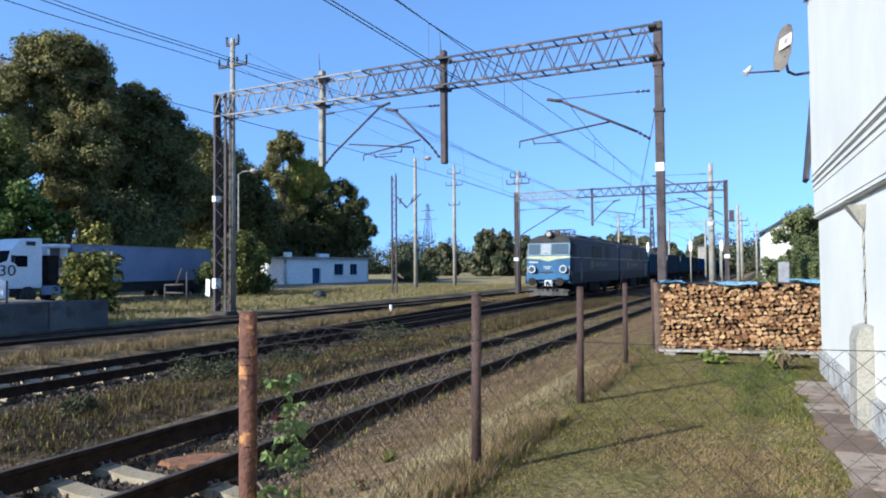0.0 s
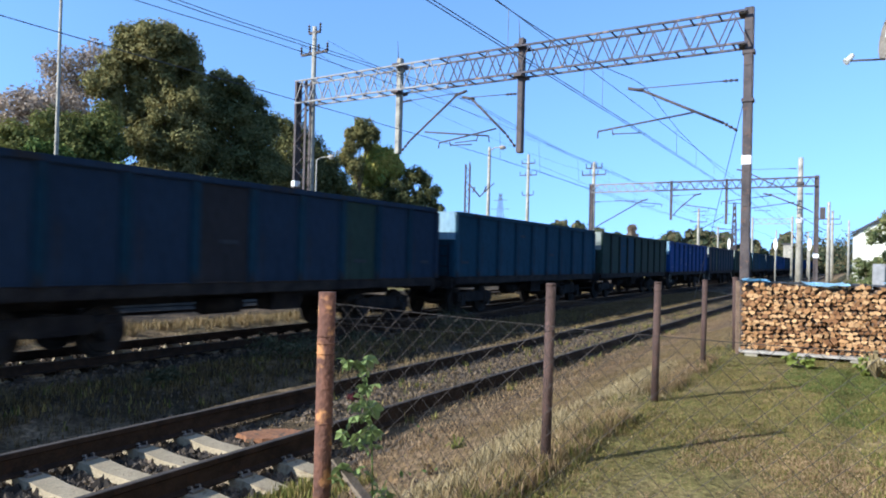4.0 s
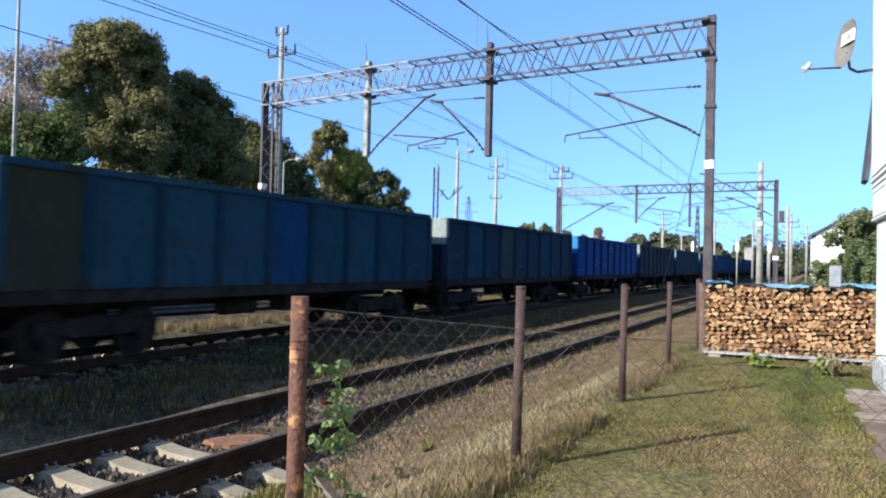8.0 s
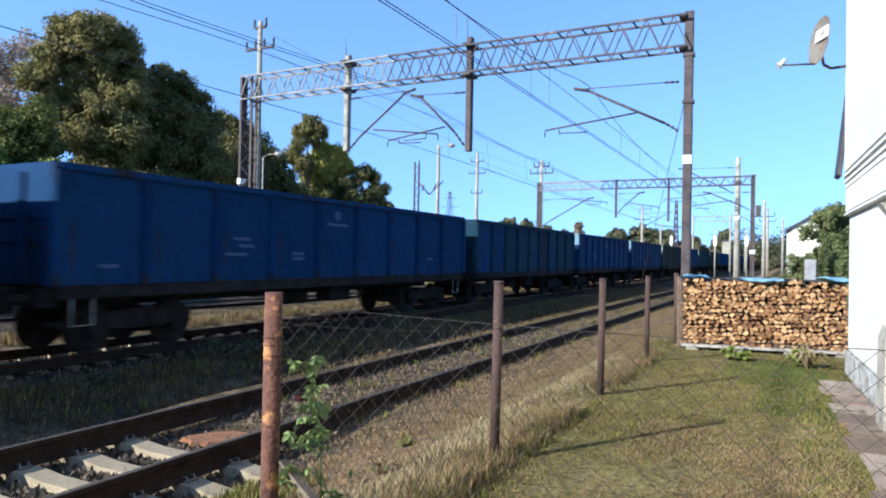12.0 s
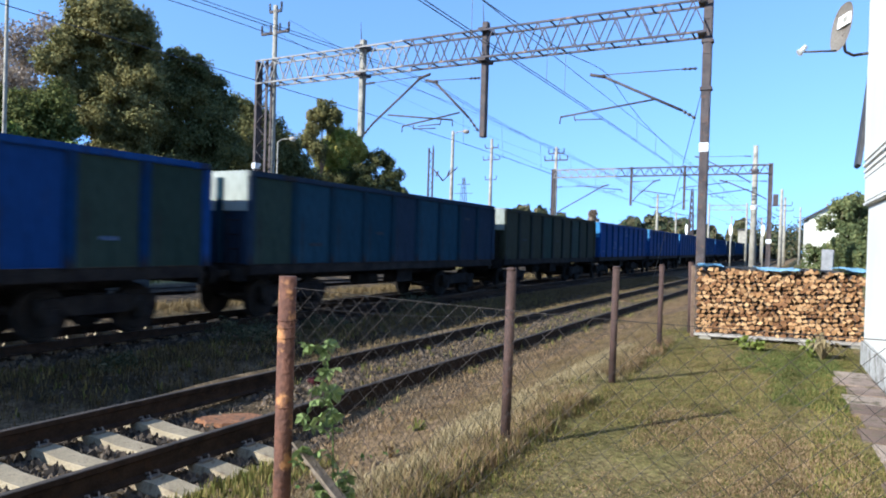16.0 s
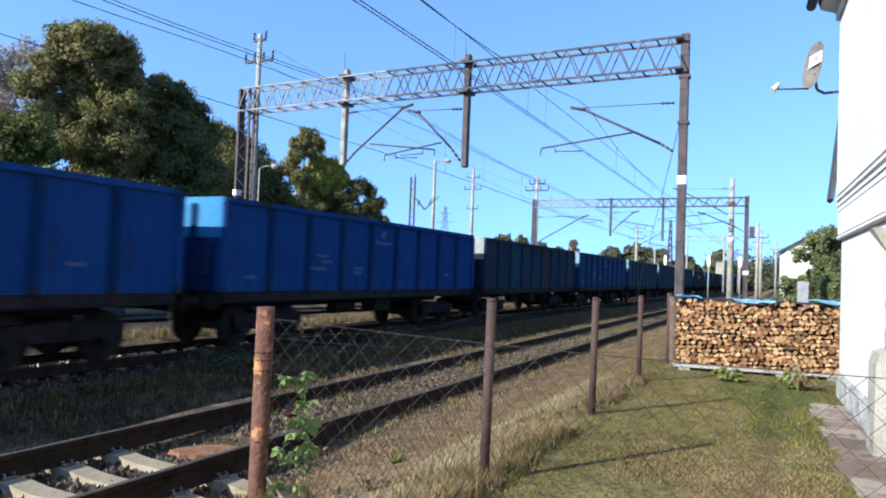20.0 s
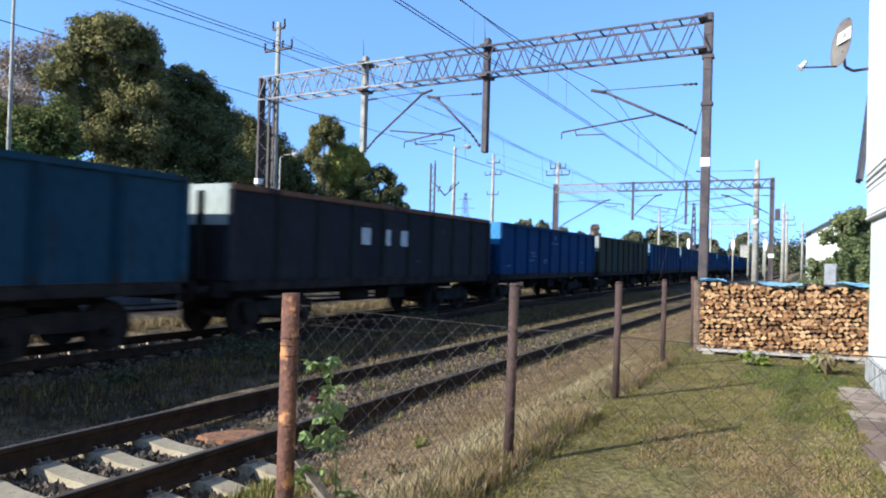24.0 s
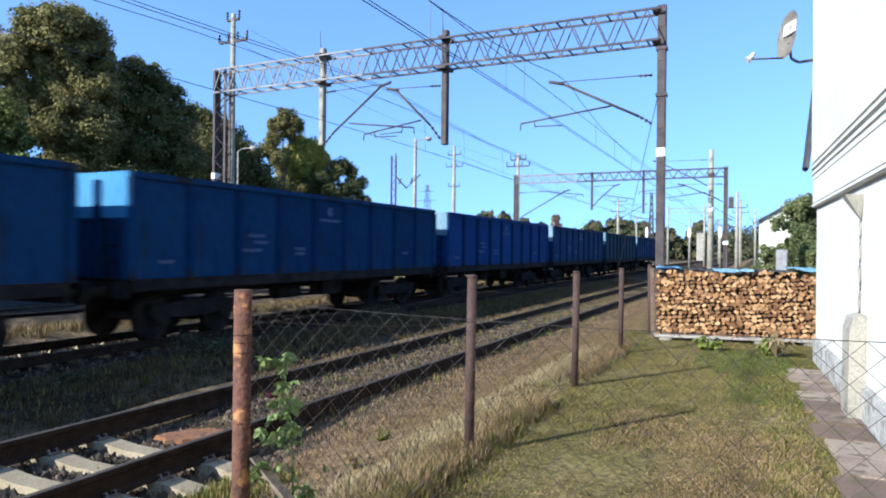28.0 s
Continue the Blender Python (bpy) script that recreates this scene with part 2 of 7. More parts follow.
    "orange_plate": material("rusty_plate", [(0.15, 0.068, 0.032), (0.26, 0.115, 0.05)], 0.95, 0, 6, 40, 0.6, stain=(0.08, 0.05, 0.03), stain_amount=0.5),
    "leaf_dark": leaf_material("leaves_dark", [(0.0814, 0.0896, 0.0353), (0.136, 0.136, 0.0516), (0.203, 0.183, 0.0678)], 0.3, 0.3),
    "leaf_mid": leaf_material("leaves_mid", [(0.119, 0.119, 0.0454), (0.205, 0.184, 0.067), (0.302, 0.254, 0.0972)], 0.3, 0.3),
    "leaf_yellow": leaf_material("leaves_yellow", [(0.203, 0.255, 0.0625), (0.384, 0.375, 0.075), (0.505, 0.389, 0.1)], 0.3, 0.3),
    "leaf_shade": leaf_material("leaves_shaded_green", [(0.0644, 0.0817, 0.0234), (0.12, 0.129, 0.036), (0.193, 0.181, 0.0522)], 0.3, 0.3),
    "leaf_weed": leaf_material("leaves_weed", [(0.0365, 0.0429, 0.0218), (0.065, 0.0677, 0.0346), (0.106, 0.096, 0.0547)], 0.2, 0.4),
    "leaf_brown": leaf_material("leaves_brown", [(0.196, 0.155, 0.111), (0.31, 0.241, 0.175), (0.414, 0.334, 0.26)], 0.3, 0.3),
    "leaf_green": leaf_material("leaves_green", [(0.05, 0.085, 0.02), (0.095, 0.14, 0.032), (0.17, 0.2, 0.05)]),
    "withered": leaf_material("withered_grass", [(0.17, 0.11, 0.055), (0.27, 0.18, 0.095), (0.36, 0.255, 0.145)], 0.15),
    "leaf_lime": leaf_material("leaves_lime", [(0.16, 0.2, 0.04), (0.28, 0.31, 0.07), (0.42, 0.38, 0.13)], 0.4),
    "leaf_fresh": leaf_material("leaves_fresh", [(0.06, 0.11, 0.025), (0.1, 0.16, 0.04), (0.18, 0.23, 0.08)]),
    "grass_dry": leaf_material("dry_grass", [(0.17, 0.12, 0.058), (0.28, 0.2, 0.1), (0.15, 0.115, 0.05)], 0.15),
    "pale_straw": leaf_material("pale_straw", [(0.22, 0.17, 0.085), (0.34, 0.27, 0.145), (0.42, 0.34, 0.19)], 0.2),
    "leaf_bush": leaf_material("leaves_roadside_bush", [(0.05, 0.062, 0.018), (0.15, 0.15, 0.035), (0.38, 0.33, 0.09)], 0.3, 0.55),
    "leaf_olive": leaf_material("leaves_olive", [(0.095, 0.12, 0.05), (0.165, 0.185, 0.075), (0.25, 0.25, 0.1)], 0.35, 0.35),
    # straw darkened in colour to deepen the train's shadow on its strip
    "straw": leaf_material("shadow_dark_straw", [(0.0381, 0.0291, 0.0118), (0.0794, 0.0589, 0.0235), (0.159, 0.116, 0.0471)], 0.1),
    "clover": leaf_material("fresh_lawn", [(0.0625, 0.092, 0.022), (0.106, 0.129, 0.0308), (0.163, 0.156, 0.0495)], 0.2),
    "pale_iron": material("pale_iron", [(0.13, 0.1, 0.07), (0.21, 0.165, 0.12)], 0.85, 0.1, 5, 50, 0.4, stain=(0.12, 0.06, 0.035)),
    "grass_green": leaf_material("green_grass", [(0.08, 0.092, 0.02), (0.145, 0.135, 0.034), (0.25, 0.195, 0.068)], 0.15),
    "far_wood": leaf_material("far_woods", [(0.045, 0.0598, 0.0336), (0.075, 0.0858, 0.042), (0.135, 0.112, 0.056)], 0.1),
    "far_wall": material("far_wall", [(0.78, 0.77, 0.74), (0.84, 0.83, 0.8)], 0.9, 0, 0.4, 5, 0),
    "cream_wall": material("cream_wall", [(0.66, 0.63, 0.52), (0.74, 0.71, 0.6)], 0.9, 0, 0.4, 5, 0),
    "far_grey": material("far_grey_wall", [(0.2, 0.2, 0.2), (0.28, 0.27, 0.27)], 0.9, 0, 0.4, 5, 0),
    "red_cloth": material("dark_red_petals", [(0.02, 0.004, 0.006), (0.035, 0.008, 0.01)], 0.8, 0, 9, 20, 0, spec=0.1),
    "brown_wood": material("brown_timber", [(0.13, 0.085, 0.055), (0.22, 0.15, 0.1)], 0.9, 0, 5, 50, 0.5),
}


# ---- mesh helpers ----
def box(bm, c, s, m=None):
    """A box of size s about c, put through the matrix m if given."""
    x, y, z = s[0] / 2, s[1] / 2, s[2] / 2
    vs = []
    for dx, dy, dz in ((-x, -y, -z), (x, -y, -z), (x, y, -z), (-x, y, -z), (-x, -y, z), (x, -y, z), (x, y, z), (-x, y, z)):
        p = Vector((c[0] + dx, c[1] + dy, c[2] + dz))
        vs.append(bm.verts.new(m @ p if m else p))
    for f in ((3, 2, 1, 0), (4, 5, 6, 7), (0, 1, 5, 4), (1, 2, 6, 5), (2, 3, 7, 6), (3, 0, 4, 7)):
        bm.faces.new([vs[k] for k in f])
    return bm


def bevel_box(bm, c, s, b=0.02, m=None):
    part_bm = bmesh.new()
    box(part_bm, c, s, m)
    bmesh.ops.bevel(part_bm, geom=list(part_bm.edges), offset=b, segments=2, affect="EDGES")
    merge(bm, part_bm)
    return bm


def merge(bm, other):
    me = bpy.data.meshes.new("tmp")
    other.to_mesh(me)
    other.free()
    bm.from_mesh(me)
    bpy.data.meshes.remove(me)


def rod(bm, a, b, r0, r1=None, seg=8, caps=True):
    """A round bar from a to b, tapering from r0 to r1."""
    a, b = Vector(a), Vector(b)
    r1 = r0 if r1 is None else r1
    q = (b - a).to_track_quat("Z", "Y")
    ra, rb = [], []
    for k in range(seg):
        w = 2 * math.pi * k / seg
        d = q @ Vector((math.cos(w), math.sin(w), 0))
        ra.append(bm.verts.new(a + d * r0))
        rb.append(bm.verts.new(b + d * r1))
    for k in range(seg):
        f = bm.faces.new((ra[k], ra[(k + 1) % seg], rb[(k + 1) % seg], rb[k]))
        f.smooth = seg > 5
    if caps:
        bm.faces.new(ra[::-1])
        bm.faces.new(rb)
    return bm


def tube(bm, pts, r0, r1=None, seg=6):
    """One unbroken round bar through all the points."""
    pts = [Vector(p) for p in pts]
    r1 = r0 if r1 is None else r1
    last, n = None, len(pts)
    for k, p in enumerate(pts):
        d = pts[min(k + 1, n - 1)] - pts[max(k - 1, 0)]
        q = d.to_track_quat("Z", "Y")
        r = r0 + (r1 - r0) * k / (n - 1)
        ring = [bm.verts.new(p + q @ Vector((math.cos(2 * math.pi * j / seg) * r, math.sin(2 * math.pi * j / seg) * r, 0))) for j in range(seg)]
        if last:
            for j in range(seg):
                f = bm.faces.new((last[j], last[(j + 1) % seg], ring[(j + 1) % seg], ring[j]))
                f.smooth = seg > 4
        else:
            bm.faces.new(ring[::-1])
        last = ring
    bm.faces.new(last)
    return bm


def beam(bm, a, b, w, h):
    """A square bar from a to b."""
    a, b = Vector(a), Vector(b)
    q = (b - a).to_track_quat("Y", "Z").to_matrix().to_4x4()
    return box(bm, (0, (b - a).length / 2, 0), (w, (b - a).length, h), Matrix.Translation(a) @ q)


def extrude(bm, profile, a, b):
    """A closed profile (x, z) carried from y = a to y = b."""
    va = [bm.verts.new((x, a, z)) for x, z in profile]
    vb = [bm.verts.new((x, b, z)) for x, z in profile]
    n = len(profile)
    for k in range(n):
        bm.faces.new((va[k], va[(k + 1) % n], vb[(k + 1) % n], vb[k]))
    bm.faces.new(va[::-1])
    bm.faces.new(vb)
    return bm


def mesh_of(name, bm, mat):
    bmesh.ops.recalc_face_normals(bm, faces=list(bm.faces))
    me = bpy.data.meshes.new(name)
    bm.to_mesh(me)
    bm.free()
    me.materials.append(mat)
    return me


def part(name, bm, mat, parent=None, label="", at=None):
    """Links a bmesh or a finished mesh as one object under parent."""
    me = bm if isinstance(bm, bpy.types.Mesh) else mesh_of(name, bm, mat)
    ob = new(name, me)
    ob.parent = parent
    if at is not None:
        ob.matrix_basis = at
    return tagged(ob, label)


def thing(name, label, category, at=None, group="", kind=""):
    e = new(name)
    e.empty_display_size = 0.2
    if at is not None:
        e.matrix_basis = at
    return tagged(e, label, category, group, kind)


def soup(name, verts, faces, mat, parent=None):
    """A mesh object straight from arrays."""
    me = bpy.data.meshes.new(name)
    me.from_pydata(verts.tolist() if hasattr(verts, "tolist") else verts, [], faces.tolist() if hasattr(faces, "tolist") else faces)
    me.materials.append(mat)
    ob = new(name, me)
    ob.parent = parent
    return ob


rng = np.random.default_rng(7)


# ---- the lie of the land ----
def ground_z(x, y):
    """Height of the ground: raised yard, a dip to the tracks, level beyond."""
    if x > -2.75:
        z = 0.42
    elif x > -4.6:
        k = (x + 4.6) / 1.85
        z = -0.02 + 0.44 * k * k * (3 - 2 * k)
    elif x > -8.2:
        z = -0.135 if x < -4.9 else -0.135 + 0.115 * (x + 4.9) / 0.3
    elif x > -8.6:
        z = -0.135 + 0.135 * (-8.2 - x) / 0.4
    elif x > -10.6:
        z = -0.08 * (-8.6 - x) / 2.0
    elif x > -10.9:
        z = -0.08 - 0.12 * (-10.6 - x) / 0.3
    elif x > -15.0:
        z = -0.2
    elif x > -15.5:
        z = -0.2 + 0.12 * (-15.0 - x) / 0.5
    elif x > -21:
        z = -0.08 + 0.23 * (-15.5 - x) / 5.5
    else:
        z = 0.15
    if -8.0 < x < -4.6 and y > 7.2:
        z = max(z, min(-0.02, -0.135 + 0.115 * (y - 7.2) / 2.0) * min(1.0, (x + 8.0) / 0.5) if x < -7.5 else min(-0.02, -0.135 + 0.115 * (y - 7.2) / 2.0))
    if y > 22 and x > -3.4:
        z -= 0.42 * min(1, (y - 22) / 8) if x > -2.75 else 0
    return z


# ---- ground ----
def ground_material():
    m = bpy.data.materials.new("ground")
    m.use_nodes = True
    nt, n = m.node_tree, m.node_tree.nodes
    bsdf = n["Principled BSDF"]
    bsdf.inputs["Roughness"].default_value = 0.95
    bsdf.inputs["Specular IOR Level"].default_value = 0.04
    tc = n.new("ShaderNodeTexCoord")
    sep = n.new("ShaderNodeSeparateXYZ")
    nt.links.new(tc.outputs["Object"], sep.inputs[0])
    wob = n.new("ShaderNodeTexNoise")
    wob.inputs["Scale"].default_value, wob.inputs["Detail"].default_value = 1.3, 6
    nt.links.new(tc.outputs["Object"], wob.inputs["Vector"])
    w2 = n.new("ShaderNodeMath")
    w2.operation = "MULTIPLY_ADD"
    w2.inputs[1].default_value, w2.inputs[2].default_value = 1.6, -0.8
    nt.links.new(wob.outputs["Fac"], w2.inputs[0])
    add = n.new("ShaderNodeMath")
    nt.links.new(sep.outputs["X"], add.inputs[0])
    nt.links.new(w2.outputs[0], add.inputs[1])
    mr = n.new("ShaderNodeMapRange")
    mr.inputs[1].default_value, mr.inputs[2].default_value = -26, 4
    nt.links.new(add.outputs[0], mr.inputs[0])
    ramp = n.new("ShaderNodeValToRGB")
    # bands at -10.3 and -8.6 are darkened for the train's shadow
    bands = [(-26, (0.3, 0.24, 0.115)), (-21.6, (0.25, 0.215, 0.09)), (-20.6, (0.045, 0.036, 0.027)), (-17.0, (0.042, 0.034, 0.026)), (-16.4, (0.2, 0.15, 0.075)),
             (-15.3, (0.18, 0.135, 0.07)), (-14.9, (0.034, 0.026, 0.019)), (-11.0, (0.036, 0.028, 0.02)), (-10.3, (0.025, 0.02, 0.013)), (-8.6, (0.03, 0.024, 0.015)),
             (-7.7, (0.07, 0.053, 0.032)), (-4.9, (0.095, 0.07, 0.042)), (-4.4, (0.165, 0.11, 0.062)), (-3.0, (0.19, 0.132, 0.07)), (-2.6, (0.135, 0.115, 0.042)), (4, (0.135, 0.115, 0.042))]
    el = ramp.color_ramp.elements
    while len(el) < len(bands):
        el.new(0.5)
    for e, (x, c) in zip(el, bands):
        e.position = (x + 26) / 30
        e.color = (*c, 1)
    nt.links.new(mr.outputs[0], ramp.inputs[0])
    broad = n.new("ShaderNodeTexNoise")
    broad.inputs["Scale"].default_value, broad.inputs["Detail"].default_value = 0.55, 8
    fine = n.new("ShaderNodeTexNoise")
    fine.inputs["Scale"].default_value, fine.inputs["Detail"].default_value = 22, 6
    for k in (broad, fine):
        nt.links.new(tc.outputs["Object"], k.inputs["Vector"])
    patch = n.new("ShaderNodeMix")
    patch.data_type = "RGBA"
    patch.inputs[7].default_value = (0.19, 0.135, 0.08, 1)
    pr = n.new("ShaderNodeMapRange")
    pr.inputs[1].default_value, pr.inputs[2].default_value, pr.inputs[4].default_value = 0.48, 0.66, 0.75
    nt.links.new(broad.outputs["Fac"], pr.inputs[0])
    nt.links.new(pr.outputs[0], patch.inputs[0])
    nt.links.new(ramp.outputs[0], patch.inputs[6])
    mid = n.new("ShaderNodeTexNoise")
    mid.inputs["Scale"].default_value, mid.inputs["Detail"].default_value = 3.2, 7
    nt.links.new(tc.outputs["Object"], mid.inputs["Vector"])
    md = n.new("ShaderNodeMapRange")
    md.inputs[1].default_value, md.inputs[2].default_value, md.inputs[3].default_value, md.inputs[4].default_value = 0.32, 0.68, 0.55, 1.4
    nt.links.new(mid.outputs["Fac"], md.inputs[0])
    mott = n.new("ShaderNodeMix")
    mott.data_type, mott.blend_type = "RGBA", "MULTIPLY"
    mott.inputs[0].default_value = 0.8
    nt.links.new(patch.outputs[2], mott.inputs[6])
    nt.links.new(md.outputs[0], mott.inputs[7])
    mul = n.new("ShaderNodeMix")
    mul.data_type, mul.blend_type = "RGBA", "MULTIPLY"
    mul.inputs[0].default_value = 1
    fr = n.new("ShaderNodeMapRange")
    fr.inputs[1].default_value, fr.inputs[2].default_value, fr.inputs[3].default_value, fr.inputs[4].default_value = 0.3, 0.7, 0.4, 1.45
    nt.links.new(fine.outputs["Fac"], fr.inputs[0])
    nt.links.new(mott.outputs[2], mul.inputs[6])
    nt.links.new(fr.outputs[0], mul.inputs[7])
    nt.links.new(mul.outputs[2], bsdf.inputs["Base Color"])
    bp = n.new("ShaderNodeBump")
    bp.inputs["Strength"].default_value, bp.inputs["Distance"].default_value = 0.7, 0.04
    nt.links.new(fine.outputs["Fac"], bp.inputs["Height"])
    nt.links.new(bp.outputs[0], bsdf.inputs["Normal"])
    return m


def build_ground():
    xs = [-3000, -900, -400, -200, -120, -80, -60, -50, -40, -34, -28] + list(np.arange(-25, -9, 0.5)) + list(np.arange(-9, 2.01, 0.25)) + [3, 5, 8, 14, 25, 45, 90, 200, 500, 1500, 3000]
    ys = [-600, -150, -60, -25, -10, -4, -1] + list(np.arange(0, 24, 0.5)) + list(np.arange(24, 70, 2)) + [75, 85, 100, 130, 180, 260, 400, 700, 1300, 3500]
    verts, faces = [], []
    for y in ys:
        for x in xs:
            b = 0.025 * noise.noise(Vector((x * 0.9, y * 0.9, 0))) + 0.012 * noise.noise(Vector((x * 3, y * 3, 4))) if abs(x + 10) < 16 and y < 60 else 0
            verts.append((float(x), float(y), ground_z(x, y) + b))
    w = len(xs)
    for j in range(len(ys) - 1):
        for i in range(w - 1):
            faces.append((j * w + i, j * w + i + 1, (j + 1) * w + i + 1, (j + 1) * w + i))
    g = soup("ground", verts, faces, ground_material())
    for p in g.data.polygons:
        p.use_smooth = True
    tagged(g, "grassy and stony ground of the railway yard", "ground", kind="structure")


build_ground()

# ---- tracks ----
RAIL = [(-0.065, 0), (0.065, 0), (0.065, 0.012), (0.012, 0.03), (0.01, 0.12), (0.036, 0.132), (0.034, 0.165), (-0.034, 0.165), (-0.036, 0.132), (-0.01, 0.12), (-0.012, 0.03), (-0.065, 0.012)]


def sleeper_mesh(mat, sunk=False):
    bm = bmesh.new()
    prof = [(-1.3, -0.2), (1.3, -0.2), (1.3, -0.12), (0.76, -0.12), (0.66, 0.0), (0.4, 0.0), (0.3, -0.1), (-0.48, -0.1), (-0.56, 0.0), (-0.8, 0.0), (-0.9, -0.12), (-1.3, -0.12)] if sunk else [(-1.3, -0.2), (1.3, -0.2), (1.3, -0.03), (0.95, 0.0), (0.5, 0.0), (0.25, -0.022), (-0.25, -0.022), (-0.5, 0.0), (-0.95, 0.0), (-1.3, -0.03)]
    va = [bm.verts.new((x, -0.1 if z > -0.05 else -0.13, z)) for x, z in prof]
    vb = [bm.verts.new((x, 0.1 if z > -0.05 else 0.13, z)) for x, z in prof]
    k = len(prof)
    for i in range(k):
        bm.faces.new((va[i], va[(i + 1) % k], vb[(i + 1) % k], vb[i]))
    bm.faces.new(va[::-1])
    bm.faces.new(vb)
    return mesh_of("sleeper", bm, mat)


def clip_mesh():
    bm = bmesh.new()
    for sx in (-1, 1):
        for dy in (-0.04, 0.04):
            rod(bm, (sx * 0.1, dy, 0.01), (sx * 0.085, dy, 0.05), 0.009, seg=5)
            rod(bm, (sx * 0.085, dy, 0.05), (sx * 0.04, dy, 0.035), 0.009, seg=5)
        box(bm, (sx * 0.1, 0, 0.012), (0.05, 0.12, 0.02))
    return mesh_of("rail_clip", bm, M["clip"])


def build_track(name, label, at, y0, y1, sleeper_at, sleeper_mat, step, clips=(), sunk=False, tall=1.0):
    t = thing(name, label, "railway track", at, kind="structure")
    for sx in (-0.752, 0.752):
        part("rail", extrude(bmesh.new(), [(x + sx, z * tall) for x, z in RAIL], y0, y1), M["rail"], t, "rusty steel rail")
        part("rail_head", extrude(bmesh.new(), [(sx - 0.03, 0.1655 * tall), (sx + 0.03, 0.1655 * tall), (sx + 0.026, 0.169 * tall), (sx - 0.026, 0.169 * tall)], y0, y1), M["rail_head"], t, "worn running surface of the rail")
    me, cm = sleeper_mesh(sleeper_mat, sunk), clip_mesh()
    y = sleeper_at[0]
    while y < sleeper_at[1]:
        s = part("sleeper", me, None, t, at=pose(random.uniform(-0.02, 0.02), y, random.uniform(-0.006, 0.006), 0, 0, random.uniform(-1, 1)))
        if clips and clips[0] < y < clips[1]:
            for sx in (-0.752, 0.752):
                part("rail_clip", cm, None, s, at=pose(sx, 0, 0))
        y += step
    return t


TRACK_X, TRAIN_X, TRAIN_Z = -6.15, -12.85, 0.05
build_track("track_1", "railway track with rusty rails on pale concrete sleepers", pose(TRACK_X, 0, -0.045), -40, 260, (2.37 - 10 * 0.535, 6.8), M["concrete"], 0.535, (2, 9), False, 1.27)
build_track("track_2", "running line with dark rails on concrete sleepers", pose(TRAIN_X, 0, -0.12), -120, 420, (3.0, 12.3), M["concrete"], 0.6, (), True)
build_track("track_3", "side track with dark rails half sunk in ballast", pose(-20.2, 0, -0.03, 0, 0, -3.8), -60, 110, (6.0, 50), M["dark_sleeper"], 0.62)


def crossover_x(y):
    """Centre of the crossover that leaves the running line for the side track."""
    k = min(1.0, max(0.0, (y - 13.0) / 9.0))
    return TRAIN_X - 0.0925 * (max(0.0, y - 22.0) + 4.5 * k * k)


crossover = thing("track_4", "crossover of dark rails on black timber sleepers", "railway track", pose(0, 0, -0.12), kind="structure")
for sx in (-0.752, 0.752):
    bm, last = bmesh.new(), None
    for k in range(36):
        y = 13.0 + k * 1.2
        ring = [bm.verts.new((crossover_x(y) + sx + px, y, pz + 0.002)) for px, pz in RAIL]
        if last:
            for j in range(len(RAIL)):
                bm.faces.new((last[j], last[(j + 1) % len(RAIL)], ring[(j + 1) % len(RAIL)], ring[j]))
        last = ring
    part("rail", bm, M["rail"], crossover, "dark steel rail of the crossover")
for sx in (-0.66, 0.66):
    part("check_rail", extrude(bmesh.new(), [(TRAIN_X + sx + px * 0.8, pz) for px, pz in RAIL], 20.0, 27.0), M["rail"], crossover, "short check rail")
timber = mesh_of("sleeper", bevel_box(bmesh.new(), (0, 0, -0.09), (1.0, 0.25, 0.18), 0.012), M["black_timber"])
for k in range(80):
    y = 12.9 + k * 0.62
    left, right = min(crossover_x(y), TRAIN_X) - 1.3, TRAIN_X + 1.3
    part("sleeper", timber, None, crossover, at=pose((left + right) / 2, y, random.uniform(-0.012, 0.0)) @ Matrix.Diagonal((right - left, 1, 1, 1)))


def stones(name, boxes, count, size, label, slope=False):
    """Loose broken stones strewn over boxes (x0, x1, y0, y1, z)."""
    area = np.array([(b[1] - b[0]) * (b[3] - b[2]) for b in boxes])
    pick = rng.choice(len(boxes), count, p=area / area.sum())
    base = np.array([(1, 0, 0), (-1, 0, 0), (0, 1, 0), (0, -1, 0), (0, 0, 1), (0, 0, -1)], float)
    tri = np.array([(0, 2, 4), (2, 1, 4), (1, 3, 4), (3, 0, 4), (2, 0, 5), (1, 2, 5), (3, 1, 5), (0, 3, 5)])
    bb = np.array(boxes)[pick]
    ctr = np.stack([bb[:, 0] + rng.random(count) * (bb[:, 1] - bb[:, 0]), bb[:, 2] + rng.random(count) * (bb[:, 3] - bb[:, 2]), bb[:, 4] + rng.random(count) * 0.03], 1)
    if slope:
        ctr[:, 2] = [ground_z(a, b) + 0.004 for a, b in ctr[:, :2]]
    r = size * (0.5 + rng.random((count, 1, 1)))
    v = base[None] * r * (0.6 + 0.7 * rng.random((count, 6, 1))) + rng.normal(0, 0.25 * size, (count, 6, 3))
    v += ctr[:, None]
    f = tri[None] + 6 * np.arange(count)[:, None, None]
    tagged(soup(name, v.reshape(-1, 3), f.reshape(-1, 3), M["stone"]), label, "ballast", kind="stuff")


